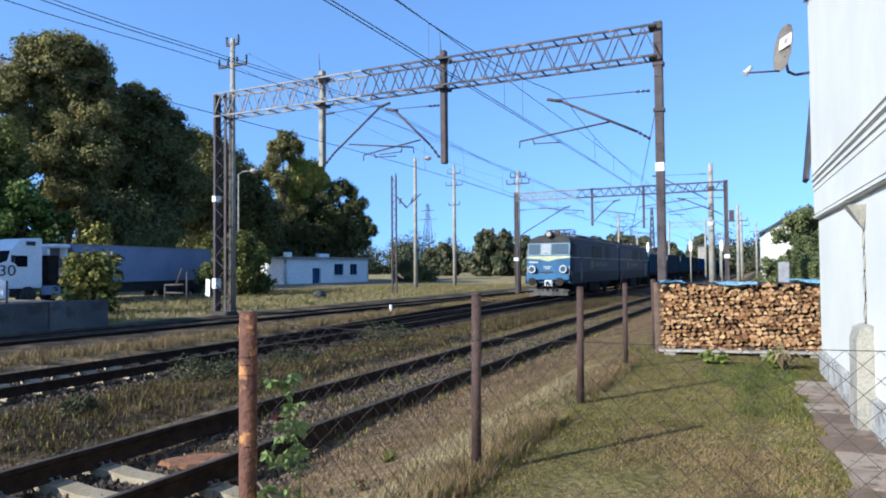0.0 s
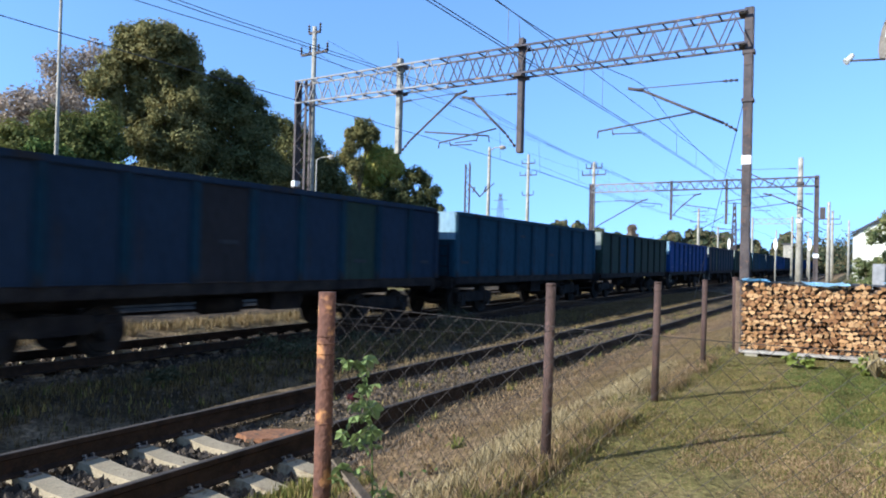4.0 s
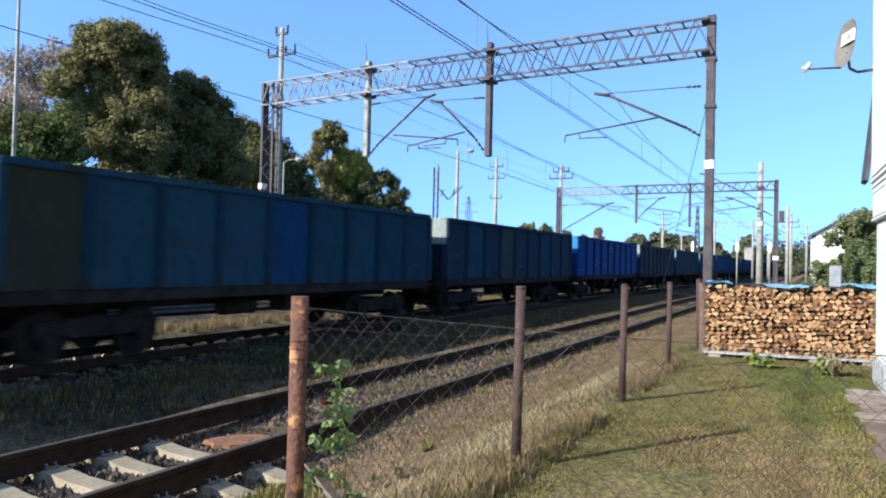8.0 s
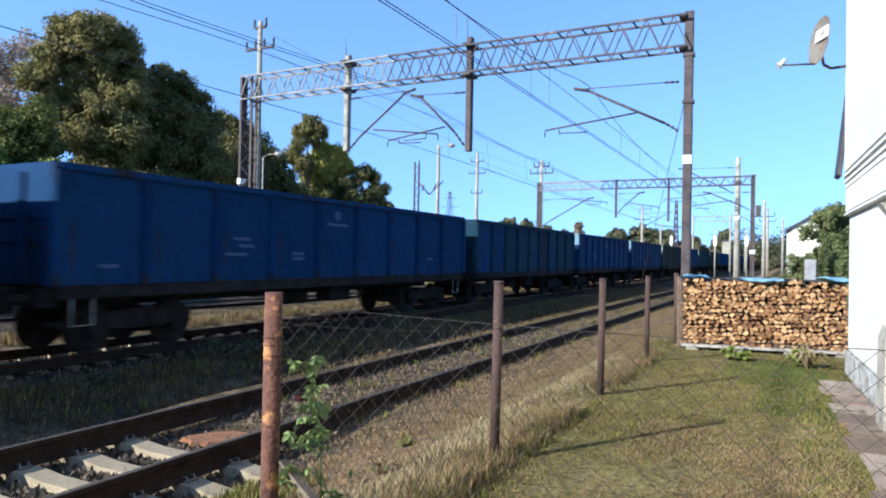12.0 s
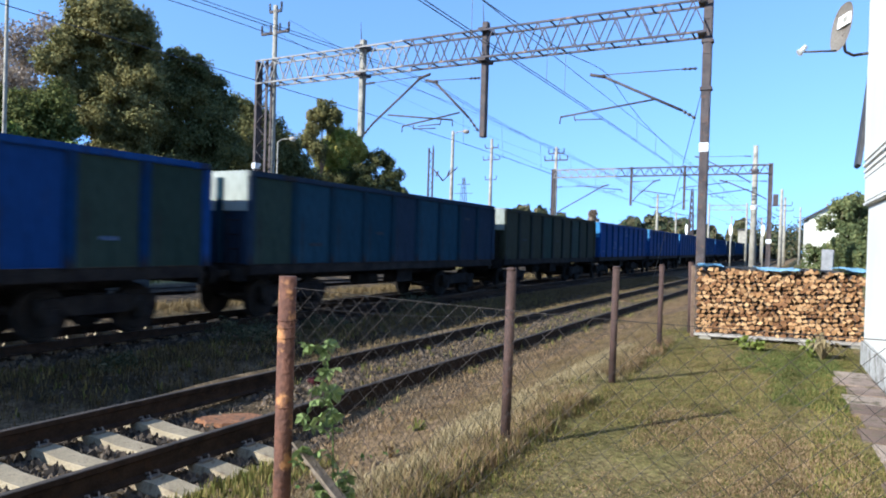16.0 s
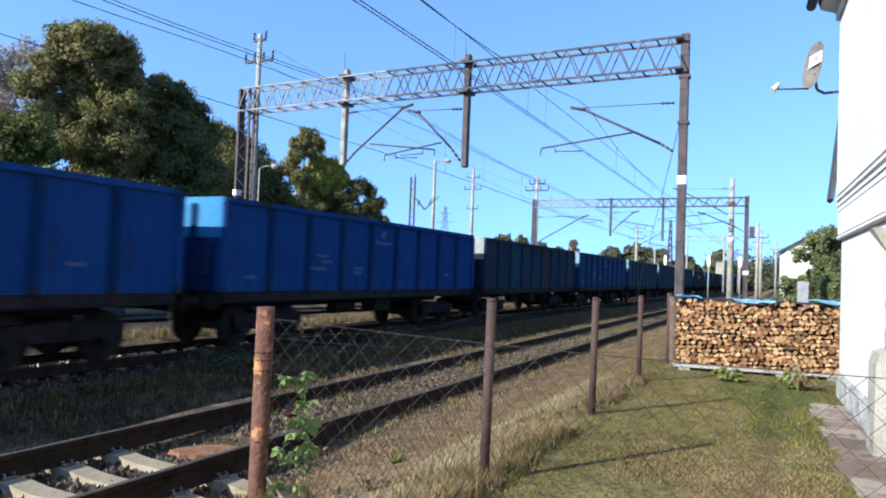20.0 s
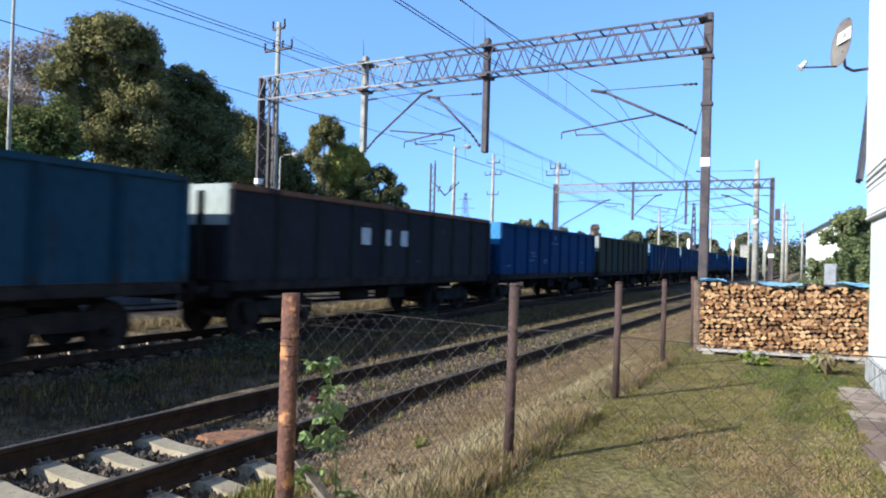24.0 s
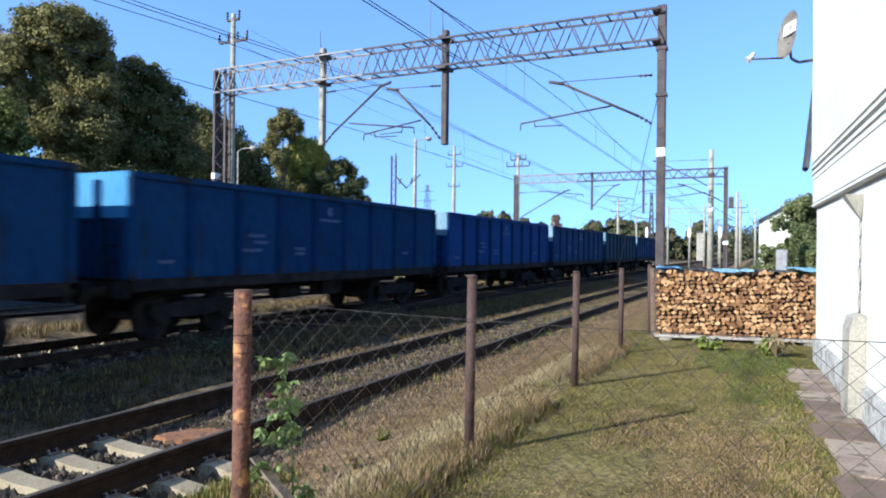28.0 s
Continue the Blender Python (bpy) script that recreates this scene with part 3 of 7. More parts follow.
stones("ballast", [(-7.9, -4.75, 3.0, 8.4, -0.15)], 8800, 0.036, "loose grey-brown ballast stones between the sleepers")
stones("ballast", [(-6.95, -5.4, 8.0, 26, -0.13)], 6500, 0.03, "sparse small stones in the weedy track bed", True)
stones("pebbles", [(-4.9, -2.7, 3.5, 20, 0)], 1300, 0.013, "scattered pebbles and clods on the bare bank", True)
stones("pebbles", [(-10.6, -7.9, 4, 30, 0)], 2500, 0.022, "loose stones in the dry grass", True)
stones("ballast", [(-15.1, -10.8, 5, 40, -0.21)], 11000, 0.04, "sooty ballast stones under the running line")


# ---- grass ----
def blades(name, boxes, count, height, mat, label, width=0.006, lean=0.45, clump=6, bare=-0.5):
    """Grass: thin bent blades in small clumps over boxes (x0, x1, y0, y1)."""
    nc = count // clump
    area = np.array([(b[1] - b[0]) * (b[3] - b[2]) for b in boxes])
    pick = rng.choice(len(boxes), nc, p=area / area.sum())
    bb = np.array(boxes)[pick]
    cx = bb[:, 0] + rng.random(nc) * (bb[:, 1] - bb[:, 0])
    cy = bb[:, 2] + rng.random(nc) * (bb[:, 3] - bb[:, 2])
    keep = np.array([noise.noise(Vector((x * 0.7, y * 0.5, 9))) > bare for x, y in zip(cx, cy)])
    cx, cy = cx[keep], cy[keep]
    big = np.array([1.15 + 0.3 * noise.noise(Vector((x * 0.5, y * 0.4, 2))) for x, y in zip(cx, cy)])
    x = np.repeat(cx, clump) + rng.normal(0, 0.035, len(cx) * clump)
    y = np.repeat(cy, clump) + rng.normal(0, 0.035, len(cx) * clump)
    n = len(x)
    z = np.array([ground_z(a, b) for a, b in zip(x, y)])
    h = height * np.repeat(big, clump) * (0.45 + 0.9 * rng.random(n)) + 0.006
    a = rng.random(n) * 2 * np.pi
    ln = lean * rng.random(n) * h
    wv = np.stack([np.cos(a), np.sin(a), np.zeros(n)], 1) * width
    dv = np.stack([-np.sin(a) * ln, np.cos(a) * ln, np.zeros(n)], 1)
    p = np.stack([x, y, z - 0.008], 1)
    up = np.stack([np.zeros(n), np.zeros(n), h], 1)
    v = np.stack([p - wv, p + wv, p + wv * 0.7 + dv * 0.4 + up * 0.6, p - wv * 0.7 + dv * 0.4 + up * 0.6, p + dv + up], 1)
    k = 5 * np.arange(n)[:, None]
    quads = (k + np.array([[0, 1, 2, 3]])).tolist()
    tris = (k + np.array([[3, 2, 4]])).tolist()
    tagged(soup(name, v.reshape(-1, 3), quads + tris, M[mat]), label, "grass", kind="stuff")


blades("dry_grass", [(-4.5, -2.75, 3.2, 22)], 60000, 0.03, "grass_dry", "dry straw-coloured grass along the wire fence", 0.003, 1.3)
blades("dry_grass", [(-3.0, -2.5, 6.3, 12)], 4200, 0.048, "pale_straw", "long pale dry grass at the foot of the fence", 0.003, 0.9)
blades("dry_grass", [(-3.0, -2.45, 4.3, 15)], 8000, 0.055, "grass_green", "long olive grass at the foot of the fence", 0.003, 0.9)
blades("dry_grass", [(-2.92, -2.6, 5.0, 13.5)], 11000, 0.1, "grass_dry", "tall straw along the foot of the fence", 0.003, 0.9, bare=-0.2)
blades("dry_grass", [(-3.35, -2.7, 4.0, 12.5)], 15000, 0.085, "pale_straw", "pale bleached grass sloping up to the fence", 0.0035, 0.9, bare=-0.25)
blades("dry_grass", [(-2.72, -2.54, 3.6, 12.5)], 4500, 0.11, "grass_green", "ragged crest of rank grass under the fence wire", 0.004, 0.9, clump=10, bare=-0.12)
blades("dry_grass", [(-2.74, -2.52, 3.6, 13.0)], 4500, 0.12, "withered", "withered brown crest of grass under the fence wire", 0.004, 0.9, clump=10, bare=-0.2)
blades("dry_grass", [(-2.68, -2.54, 4.2, 11.0)], 6000, 0.09, "grass_dry", "rank dull grass under the fence wire", 0.0035, 1.1, bare=-0.3)
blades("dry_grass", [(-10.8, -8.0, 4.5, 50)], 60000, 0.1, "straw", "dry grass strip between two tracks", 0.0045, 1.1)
blades("dry_grass", [(-16.3, -15.3, 8, 60)], 20000, 0.18, "grass_dry", "dry grass strip beyond the running line", 0.008, 1.0)
blades("weeds", [(-10.6, -8.2, 5, 26), (-7.4, -5.0, 8.6, 30)], 3200, 0.09, "grass_green", "low green weeds by the tracks", 0.012)
blades("lawn_grass", [(-2.6, 0.0, 3.3, 15)], 130000, 0.018, "grass_green", "short patchy green and straw lawn", 0.003, 1.3, bare=-1)
blades("lawn_grass", [(-2.6, -0.2, 3.3, 15)], 80000, 0.018, "grass_dry", "dry patches in the lawn", 0.003, 1.3, bare=-1)
blades("dry_grass", [(-7.7, -4.7, 9.2, 40)], 16000, 0.055, "grass_dry", "dry grass and weeds between the rusty rails", 0.005, 1.0)
blades("dry_grass", [(-8.3, -7.25, 9.5, 42)], 12000, 0.05, "grass_dry", "pale dry grass beside the farther rusty rail", 0.005, 1.0)
blades("dry_grass", [(-5.35, -4.4, 6.4, 32)], 20000, 0.035, "withered", "short withered grass beside the nearer rusty rail", 0.004, 1.3, bare=-0.8)
blades("dry_grass", [(-6.8, -5.5, 7.4, 32)], 12000, 0.035, "withered", "short withered grass between the rusty rails", 0.004, 1.3, bare=-0.8)
blades("weeds", [(-4.95, -4.1, 5.1, 6.5)], 1500, 0.075, "grass_green", "green grass clump beside the rail", 0.006)
blades("lawn_grass", [(-1.0, -0.25, 9.4, 13.2), (-1.5, -0.25, 11.2, 13.6), (-2.2, -1.7, 10.4, 11.6)], 20000, 0.027, "clover", "fresh green patch of lawn by the wood pile", 0.004, 1.2, bare=-0.2)
blades("lawn_grass", [(-0.6, -0.3, 5.0, 11.6)], 3600, 0.038, "grass_green", "ragged grass edge along the paving", 0.004, 0.9)
blades("lawn_grass", [(-1.9, -0.3, 4.4, 8.6), (-1.2, -0.3, 4.2, 8.0)], 46000, 0.018, "withered", "brown withered patch in the lawn", 0.0035, 1.5, bare=-1)
blades("meadow_grass", [(-40, -21.4, 18, 70)], 56000, 0.14, "grass_green", "meadow grass beyond the tracks", 0.012, 1.0)
blades("meadow_grass", [(-40, -21.4, 18, 70)], 46000, 0.14, "pale_straw", "dry straw in the meadow", 0.012, 1.0)


# ---- catenary gantries ----
def build_gantry(name, label, y, xl, xr, top, depth, width, panels, renewed=0.0):
    g = thing(name, label, "gantry", pose(0, y, 0))
    hw = width / 2
    step = (xr - xl) / panels
    split = round(panels * renewed)
    for x0, x1, steel in ((xl, xl + split * step, "truss_pale"), (xl + split * step, xr, "truss")):
        if x1 - x0 < 0.1:
            continue
        for dy in (-hw, hw):
            for z in (top, top - depth):
                part("chord", beam(bmesh.new(), (x0, dy, z), (x1, dy, z), 0.06, 0.06), M[steel], g)
    kit = {}
    for steel in ("truss_pale", "truss"):
        kit[steel] = (mesh_of("diagonal", beam(bmesh.new(), (0, 0, -depth), (step / 2, 0, 0), 0.032, 0.032), M[steel]),
                      mesh_of("diagonal", beam(bmesh.new(), (0, 0, 0), (step / 2, 0, -depth), 0.032, 0.032), M[steel]),
                      mesh_of("cross_bar", beam(bmesh.new(), (0, -hw, 0), (0, hw, 0), 0.04, 0.04), M[steel]))
    for k in range(panels):
        up, dn, cross = kit["truss_pale" if k < split else "truss"]
        for dy in (-hw, hw):
            part("diagonal", up, None, g, at=pose(xl + k * step, dy, top))
            part("diagonal", dn, None, g, at=pose(xl + (k + 0.5) * step, dy, top))
        part("cross_bar", cross, None, g, at=pose(xl + k * step, 0, top))
        part("cross_bar", cross, None, g, at=pose(xl + (k + 0.5) * step, 0, top - depth))
    return g


GY = 22.93
gantry = build_gantry("catenary_gantry", "brown lattice steel gantry with one paler bay spanning three tracks", GY, -21.1, -3.45, 9.25, 0.93, 0.62, 22, 0.4)
for z in (9.25, 8.32):
    part("clamp", bevel_box(bmesh.new(), (-3.62, 0, z), (0.2, 0.42, 0.14), 0.02), M["pale_iron"], gantry, "rusty pale clamp at the mast head")
# right mast: riveted box of two channels with battens
bm = bmesh.new()
for sx in (-0.1, 0.1):
    box(bm, (-3.45 + sx, 0, 4.8), (0.045, 0.2, 9.2))
    box(bm, (-3.45 + sx * 0.7, -0.095, 4.8), (0.04, 0.03, 9.2))
for k in range(9):
    box(bm, (-3.45, -0.108, 0.8 + k * 1.02), (0.2, 0.02, 0.45))
    box(bm, (-3.45, 0.095, 0.8 + k * 1.02), (0.2, 0.02, 0.45))
box(bm, (-3.45, -0.09, 4.8), (0.16, 0.02, 9.2))
part("mast", bm, M["mast"], gantry, "riveted brown steel mast")
part("white_band", bevel_box(bmesh.new(), (-3.45, 0, 4.97), (0.26, 0.25, 0.27), 0.01), M["white_paint"], gantry, "white marking plate")
part("foundation", bevel_box(bmesh.new(), (-3.45, 0, -0.2), (0.6, 0.6, 0.5), 0.04), M["old_concrete"], gantry, "concrete foundation")
for z in (6.7, 8.1):
    part("clamp", box(bmesh.new(), (-3.45, 0, z), (0.32, 0.28, 0.1)), M["mast"], gantry)
# left mast: two legs with lacing
bm = bmesh.new()
for sx in (-21.2, -20.62):
    for sy in (-0.14, 0.14):
        box(bm, (sx, sy, 4.75), (0.11, 0.05, 9.1))
box(bm, (-21.2, 0, 4.75), (0.09, 0.2, 9.08))
part("mast", bm, M["mast"], gantry, "two-legged lattice steel mast")
for k in range(17):
    z = 0.4 + k * 0.52
    for sy in (-0.13, 0.13):
        a, b = ((-21.2, -20.62), (-20.62, -21.2))[k % 2]
        part("lacing_bar", beam(bmesh.new(), (a, sy, z), (b, sy, z + 0.52), 0.05, 0.02), M["mast"], gantry)
part("white_band", bevel_box(bmesh.new(), (-21.2, -0.02, 4.93), (0.2, 0.34, 0.24), 0.01), M["white_paint"], gantry, "white marking plate")
part("white_band", bevel_box(bmesh.new(), (-21.2, -0.02, 1.42), (0.2, 0.34, 0.42), 0.01), M["white_paint"], gantry, "dirty white marking plate")
part("foundation", bevel_box(bmesh.new(), (-20.9, 0, 0.02), (1.1, 0.7, 0.5), 0.05), M["dark_sleeper"], gantry, "concrete foundation")
for x, zb, wmat in ((-10.68, 5.62, "mast"), (-15.86, 5.9, "old_concrete")):
    part("drop_post", bevel_box(bmesh.new(), (x, 0, (zb + 9.6) / 2), (0.2, 0.24, 9.6 - zb), 0.02), M[wmat], gantry, "post hanging from the truss")
    for z in (9.3, 8.25):
        part("clamp", box(bmesh.new(), (x, 0, z), (0.3, 0.7, 0.08)), M["mast"], gantry)
    rod(bm := bmesh.new(), (x - 0.1, 0, 9.6), (x - 0.15, 0, 10.3), 0.015, 0.008)
    part("spike", bm, M["mast"], gantry)


def insulator(bm, a, b, r=0.05, n=5):
    a, b = Vector(a), Vector(b)
    rod(bm, a, b, 0.025, seg=6)
    for k in range(n):
        p, q = a.lerp(b, (k + 0.2) / n), a.lerp(b, (k + 0.8) / n)
        rod(bm, p, q, r, r * 0.55, seg=8)


def cantilever(parent, x, side, zlow, zhigh, reach, reg_z):
    """A swivel arm at a post: raking tube, tie above, registration arm with its steady arm below."""
    s = side
    tip = (x + s * reach, 0, zhigh)
    part("arm_tube", rod(bmesh.new(), (x + s * 0.5, 0, zlow + (zhigh - zlow) * 0.5 / reach), tip, 0.04), M["mast"], parent, "raking steel tube")
    insulator(bm := bmesh.new(), (x + s * 0.12, 0, zlow), (x + s * 0.5, 0, zlow + (zhigh - zlow) * 0.5 / reach), 0.055, 3)
    part("insulator", bm, M["insul"], parent, "brown ribbed insulator")
    insulator(bm := bmesh.new(), (x + s * 0.12, 0, zhigh - 0.05), (x + s * 0.55, 0, zhigh - 0.03), 0.05, 3)
    part("insulator", bm, M["insul"], parent, "brown ribbed insulator")
    part("tie", rod(bmesh.new(), (x + s * 0.55, 0, zhigh - 0.03), (tip[0], 0, zhigh + 0.02), 0.014), M["mast"], parent)
    part("cap", rod(bmesh.new(), (tip[0] - s * 0.15, 0, zhigh - 0.06), (tip[0] + s * 0.35, 0, zhigh + 0.06), 0.05), M["mast"], parent)
    k = 0.45
    p = (x + s * reach * k, 0, zlow + (zhigh - zlow) * k)
    q = (x + s * (reach + 1.3), 0, reg_z)
    rod(bm := bmesh.new(), (p[0], 0, reg_z + 0.35), q, 0.028)
    rod(bm, (q[0] + s * 0.0, 0, reg_z), (q[0] + s * 0.02, 0, reg_z - 0.22), 0.02)
    rod(bm, (q[0] - s * 0.45, 0, reg_z + 0.03), (q[0] - s * 0.5, 0, reg_z - 0.16), 0.018)
    rod(bm, (q[0] - s * 0.5, 0, reg_z - 0.12), (q[0] - s * 1.4, 0, reg_z - 0.15), 0.018)
    part("registration_arm", bm, M["mast"], parent)


arm = thing("cantilever_arm", "rusty steel cantilever arm with insulators on the mast", "cantilever", pose(0, GY, 0), "cantilever arms")
cantilever(arm, -3.6, -1, 5.85, 7.38, 3.0, 6.15)
arm = thing("cantilever_arm", "rusty steel cantilever arm with insulators on the drop post", "cantilever", pose(0, GY + 0.02, 0), "cantilever arms")
cantilever(arm, -10.75, -1, 5.85, 7.75, 1.95, 6.2)
arm = thing("cantilever_arm", "pale steel cantilever arm on the hanging concrete post", "cantilever", pose(0, GY - 0.02, 0), "cantilever arms")
cantilever(arm, -15.8, 1, 6.0, 7.95, 2.6, 6.3)

# farther gantry
FY = 49.33
far_gantry = build_gantry("catenary_gantry", "slim grey lattice gantry over the station tracks", FY, -17.3, -2.9, 7.5, 0.55, 0.4, 22, 0.3)
for x, mat_name in ((-17.35, "mast"), (-2.88, "mast")):
    bm = bmesh.new()
    for sx in (-0.1, 0.1):
        box(bm, (x + sx, 0, 3.8), (0.06, 0.2, 7.6))
    box(bm, (x, -0.03, 3.8), (0.16, 0.04, 7.58))
    part("mast", bm, M[mat_name], far_gantry, "dark steel mast")
    part("white_band", box(bmesh.new(), (x, 0, 2.6), (0.32, 0.28, 0.24)), M["white_paint"], far_gantry, "white marking plate")
for x, z0 in ((-11.65, 4.9), (-8.1, 4.6)):
    part("drop_post", box(bmesh.new(), (x, 0, (z0 + 7.6) / 2), (0.14, 0.14, 7.6 - z0)), M["mast"], far_gantry)
for x, s, zl, zh, rc, rz in ((-2.95, -1, 5.3, 6.5, 2.6, 5.6), (-17.2, 1, 4.3, 6.3, 3.6, 6.0), (-11.65, 1, 5.2, 6.6, 1.6, 5.6)):
    arm = thing("cantilever_arm", "thin steel cantilever arm with insulators", "cantilever", pose(0, FY, 0), "cantilever arms")
    cantilever(arm, x, s, zl, zh, rc, rz)
bm = bmesh.new()
box(bm, (-2.55, 0, 5.25), (0.3, 0.3, 0.7))
part("switch_box", bm, M["mast"], far_gantry, "small grey switch box")

# ---- poles ----
def concrete_pole(x, y, top, r, label, arms=(), base=-0.2):
    p = thing("concrete_pole", label, "pole", pose(x, y, base), "poles")
    part("shaft", rod(bmesh.new(), (0, 0, 0), (0, 0, top - base), r, r * 0.62, 10), M["old_concrete"], p)
    for z, half, n in arms:
        bm = bmesh.new()
        beam(bm, (-half, 0, z - base), (half, 0, z - base), 0.09, 0.09)
        part("crossarm", bm, M["mast"], p)
        for k in range(n):
            u = -half + 2 * half * k / max(1, n - 1)
            insulator(bm := bmesh.new(), (u, 0, z - base + 0.05), (u, 0, z - base + 0.38), 0.06, 3)
            part("insulator", bm, M["insul"], p, "dark pin insulator")
    return p


concrete_pole(-20.75, 23.35, 11.75, 0.15, "weathered concrete power pole with pin insulators", ((10.6, 0.75, 4), (11.5, 0.32, 2)))
far_mast = concrete_pole(-3.95, 51.8, 9.1, 0.24, "thick weathered concrete mast beside the far gantry")
part("white_band", rod(bmesh.new(), (0, 0, 4.95), (0, 0, 5.3), 0.235, 0.23, 12), M["white_paint"], far_mast, "white painted band")
part("clamp", rod(bmesh.new(), (0, 0, 7.4), (0, 0, 7.7), 0.24, seg=12), M["mast"], far_mast)
arm = thing("cantilever_arm", "thin steel cantilever arm on the concrete mast", "cantilever", pose(0, 51.8, 0), "cantilever arms")
cantilever(arm, -4.1, -1, 6.6, 8.45, 3.4, 6.3)
concrete_pole(-28.8, 54.8, 11.9, 0.2, "tall slim concrete lamp pole in the grass", ())
concrete_pole(-29.0, 63.6, 12.5, 0.22, "concrete power pole with several crossarms", ((11.6, 0.7, 3), (10.4, 0.9, 4), (8.4, 0.6, 2)))
concrete_pole(-17.6, 50.5, 9.4, 0.18, "concrete power pole behind the far gantry", ((8.9, 0.6, 4), (8.4, 0.9, 4)))
for x, y, top in ((-3.2, 92, 8.5), (-1.8, 120, 9.0), (-8, 135, 8.0), (-13.5, 140, 8.5), (0.5, 150, 9.5), (-20, 118, 8.0), (-16.5, 84, 8.4), (-3.0, 74, 8.0), (1.5, 105, 8.6)):
    concrete_pole(x, y, top, 0.2, "distant pale concrete catenary mast", ((top - 1.6, 0.9, 2),))
# lattice mast and a light gantry far down the line
mast = thing("lattice_mast", "tapering dark steel lattice mast down the line", "mast", pose(-16.7, 112, 0), "poles")
for sx in (-1, 1):
    for sy in (-1, 1):
        part("leg", beam(bmesh.new(), (sx * 0.45, sy * 0.45, 0), (sx * 0.12, sy * 0.12, 11.4), 0.1, 0.1), M["mast"], mast)
for k in range(10):
    z0, z1 = 1.0 * k + 1.0, 1.0 * k + 2.0
    r0, r1 = 0.45 - 0.33 * z0 / 11.4, 0.45 - 0.33 * z1 / 11.4
    for sy in (-1, 1):
        part("brace", beam(bmesh.new(), (-r0, sy * r0, z0), (r1, sy * r1, z1), 0.06, 0.06), M["mast"], mast)
        part("brace", beam(bmesh.new(), (r0, sy * r0, z0), (-r1, sy * r1, z1), 0.06, 0.06), M["mast"], mast)
light_gantry = thing("light_gantry", "slender pale gantry far down the line", "gantry", pose(0, 105, 0))
for x in (-13.3, -8.3):
    part("post", rod(bmesh.new(), (x, 0, -0.2), (x, 0, 8.7), 0.17, 0.13, 8), M["old_concrete"], light_gantry)
for z in (7.7, 8.4):
    part("chord", beam(bmesh.new(), (-13.3, 0.18, z), (-8.3, 0.18, z), 0.09, 0.09), M["truss_pale"], light_gantry)
for k in range(10):
    part("brace", beam(bmesh.new(), (-13.3 + 0.5 * k, 0.18, 7.7 + 0.7 * (k % 2)), (-12.8 + 0.5 * k, 0.18, 8.4 - 0.7 * (k % 2)), 0.05, 0.05), M["truss_pale"], light_gantry)
for x, y in ((-16.5, 84), (-20, 118), (-3.2, 92), (-8, 135)):
    arm = thing("cantilever_arm", "thin steel cantilever arm on a distant mast", "cantilever", pose(0, y, 0), "cantilever arms")
    cantilever(arm, x + (0.15 if x < -10 else -0.15), 1 if x < -10 else -1, 5.9, 7.6, 2.9, 5.8)
# lattice signal-wire pole
p = thing("lattice_pole", "slim dark lattice pole with a bracket", "pole", pose(-24.0, 42.6, 0.1), "poles")
bm = bmesh.new()
for sx in (-0.17, 0.17):
    box(bm, (sx, 0, 4.2), (0.08, 0.12, 8.4))
part("leg", bm, M["mast"], p)
for k in range(16):
    part("lacing_bar", beam(bmesh.new(), ((-0.17, 0.17)[k % 2], 0, 0.3 + 0.5 * k), ((0.17, -0.17)[k % 2], 0, 0.8 + 0.5 * k), 0.04, 0.03), M["mast"], p)
bm = bmesh.new()
rod(bm, (0.15, 0, 7.0), (1.0, 0, 6.1), 0.05)
rod(bm, (1.0, 0, 6.1), (2.1, 0, 7.0), 0.04)
part("bracket", bm, M["mast"], p)
part("spike", rod(bmesh.new(), (0.15, 0, 7.6), (0.15, 0, 8.6), 0.03), M["mast"], p)
for k in range(2):
    insulator(bm := bmesh.new(), (0.45 + k * 0.9, 0, 6.4), (0.6 + k * 0.9, 0, 6.8), 0.09, 4)
    part("insulator", bm, M["insul"], p)


def street_lamp(x, y, top, reach, ang):
    s = thing("street_lamp", "grey street lamp with a short curved arm", "street lamp", pose(x, y, 0, 0, 0, ang), "street lamps")
    part("post", rod(bmesh.new(), (0, 0, 0), (0, 0, top - 0.3), 0.1, 0.06, 10), M["old_concrete"], s)
    bm = bmesh.new()
    rod(bm, (0, 0, top - 0.3), (reach * 0.35, 0, top - 0.05), 0.045)
    rod(bm, (reach * 0.35, 0, top - 0.05), (reach, 0, top), 0.045)
    part("arm", bm, M["old_concrete"], s)
    bm = bmesh.new()
    bmesh.ops.create_uvsphere(bm, u_segments=12, v_segments=8, radius=0.28, matrix=Matrix.Translation((reach + 0.1, 0, top)) @ Matrix.Diagonal((1.2, 0.8, 0.7, 1)))
    part("lamp_head", bm, M["dish"], s, "bulbous grey lamp head")
    bm = bmesh.new()
    bmesh.ops.create_uvsphere(bm, u_segments=12, v_segments=6, radius=0.22, matrix=Matrix.Translation((reach + 0.1, 0, top - 0.1)) @ Matrix.Diagonal((1.1, 0.75, 0.6, 1)))
    part("lens", bm, M["lamp_white"], s, "pale lamp lens")


street_lamp(-41.3, 46.0, 10.5, 1.2, 25)
street_lamp(-29.82, 17.42, 12.94, 0.35, 25)
street_lamp(-29.6, 56.5, 12.2, 1.0, 30)

# ---- wires ----
def wire(name, label, pts, r, group=""):
    return tagged(part(name, tube(bmesh.new(), pts, r, seg=4), M["cable"]), label, "wire", group or "overhead wires")


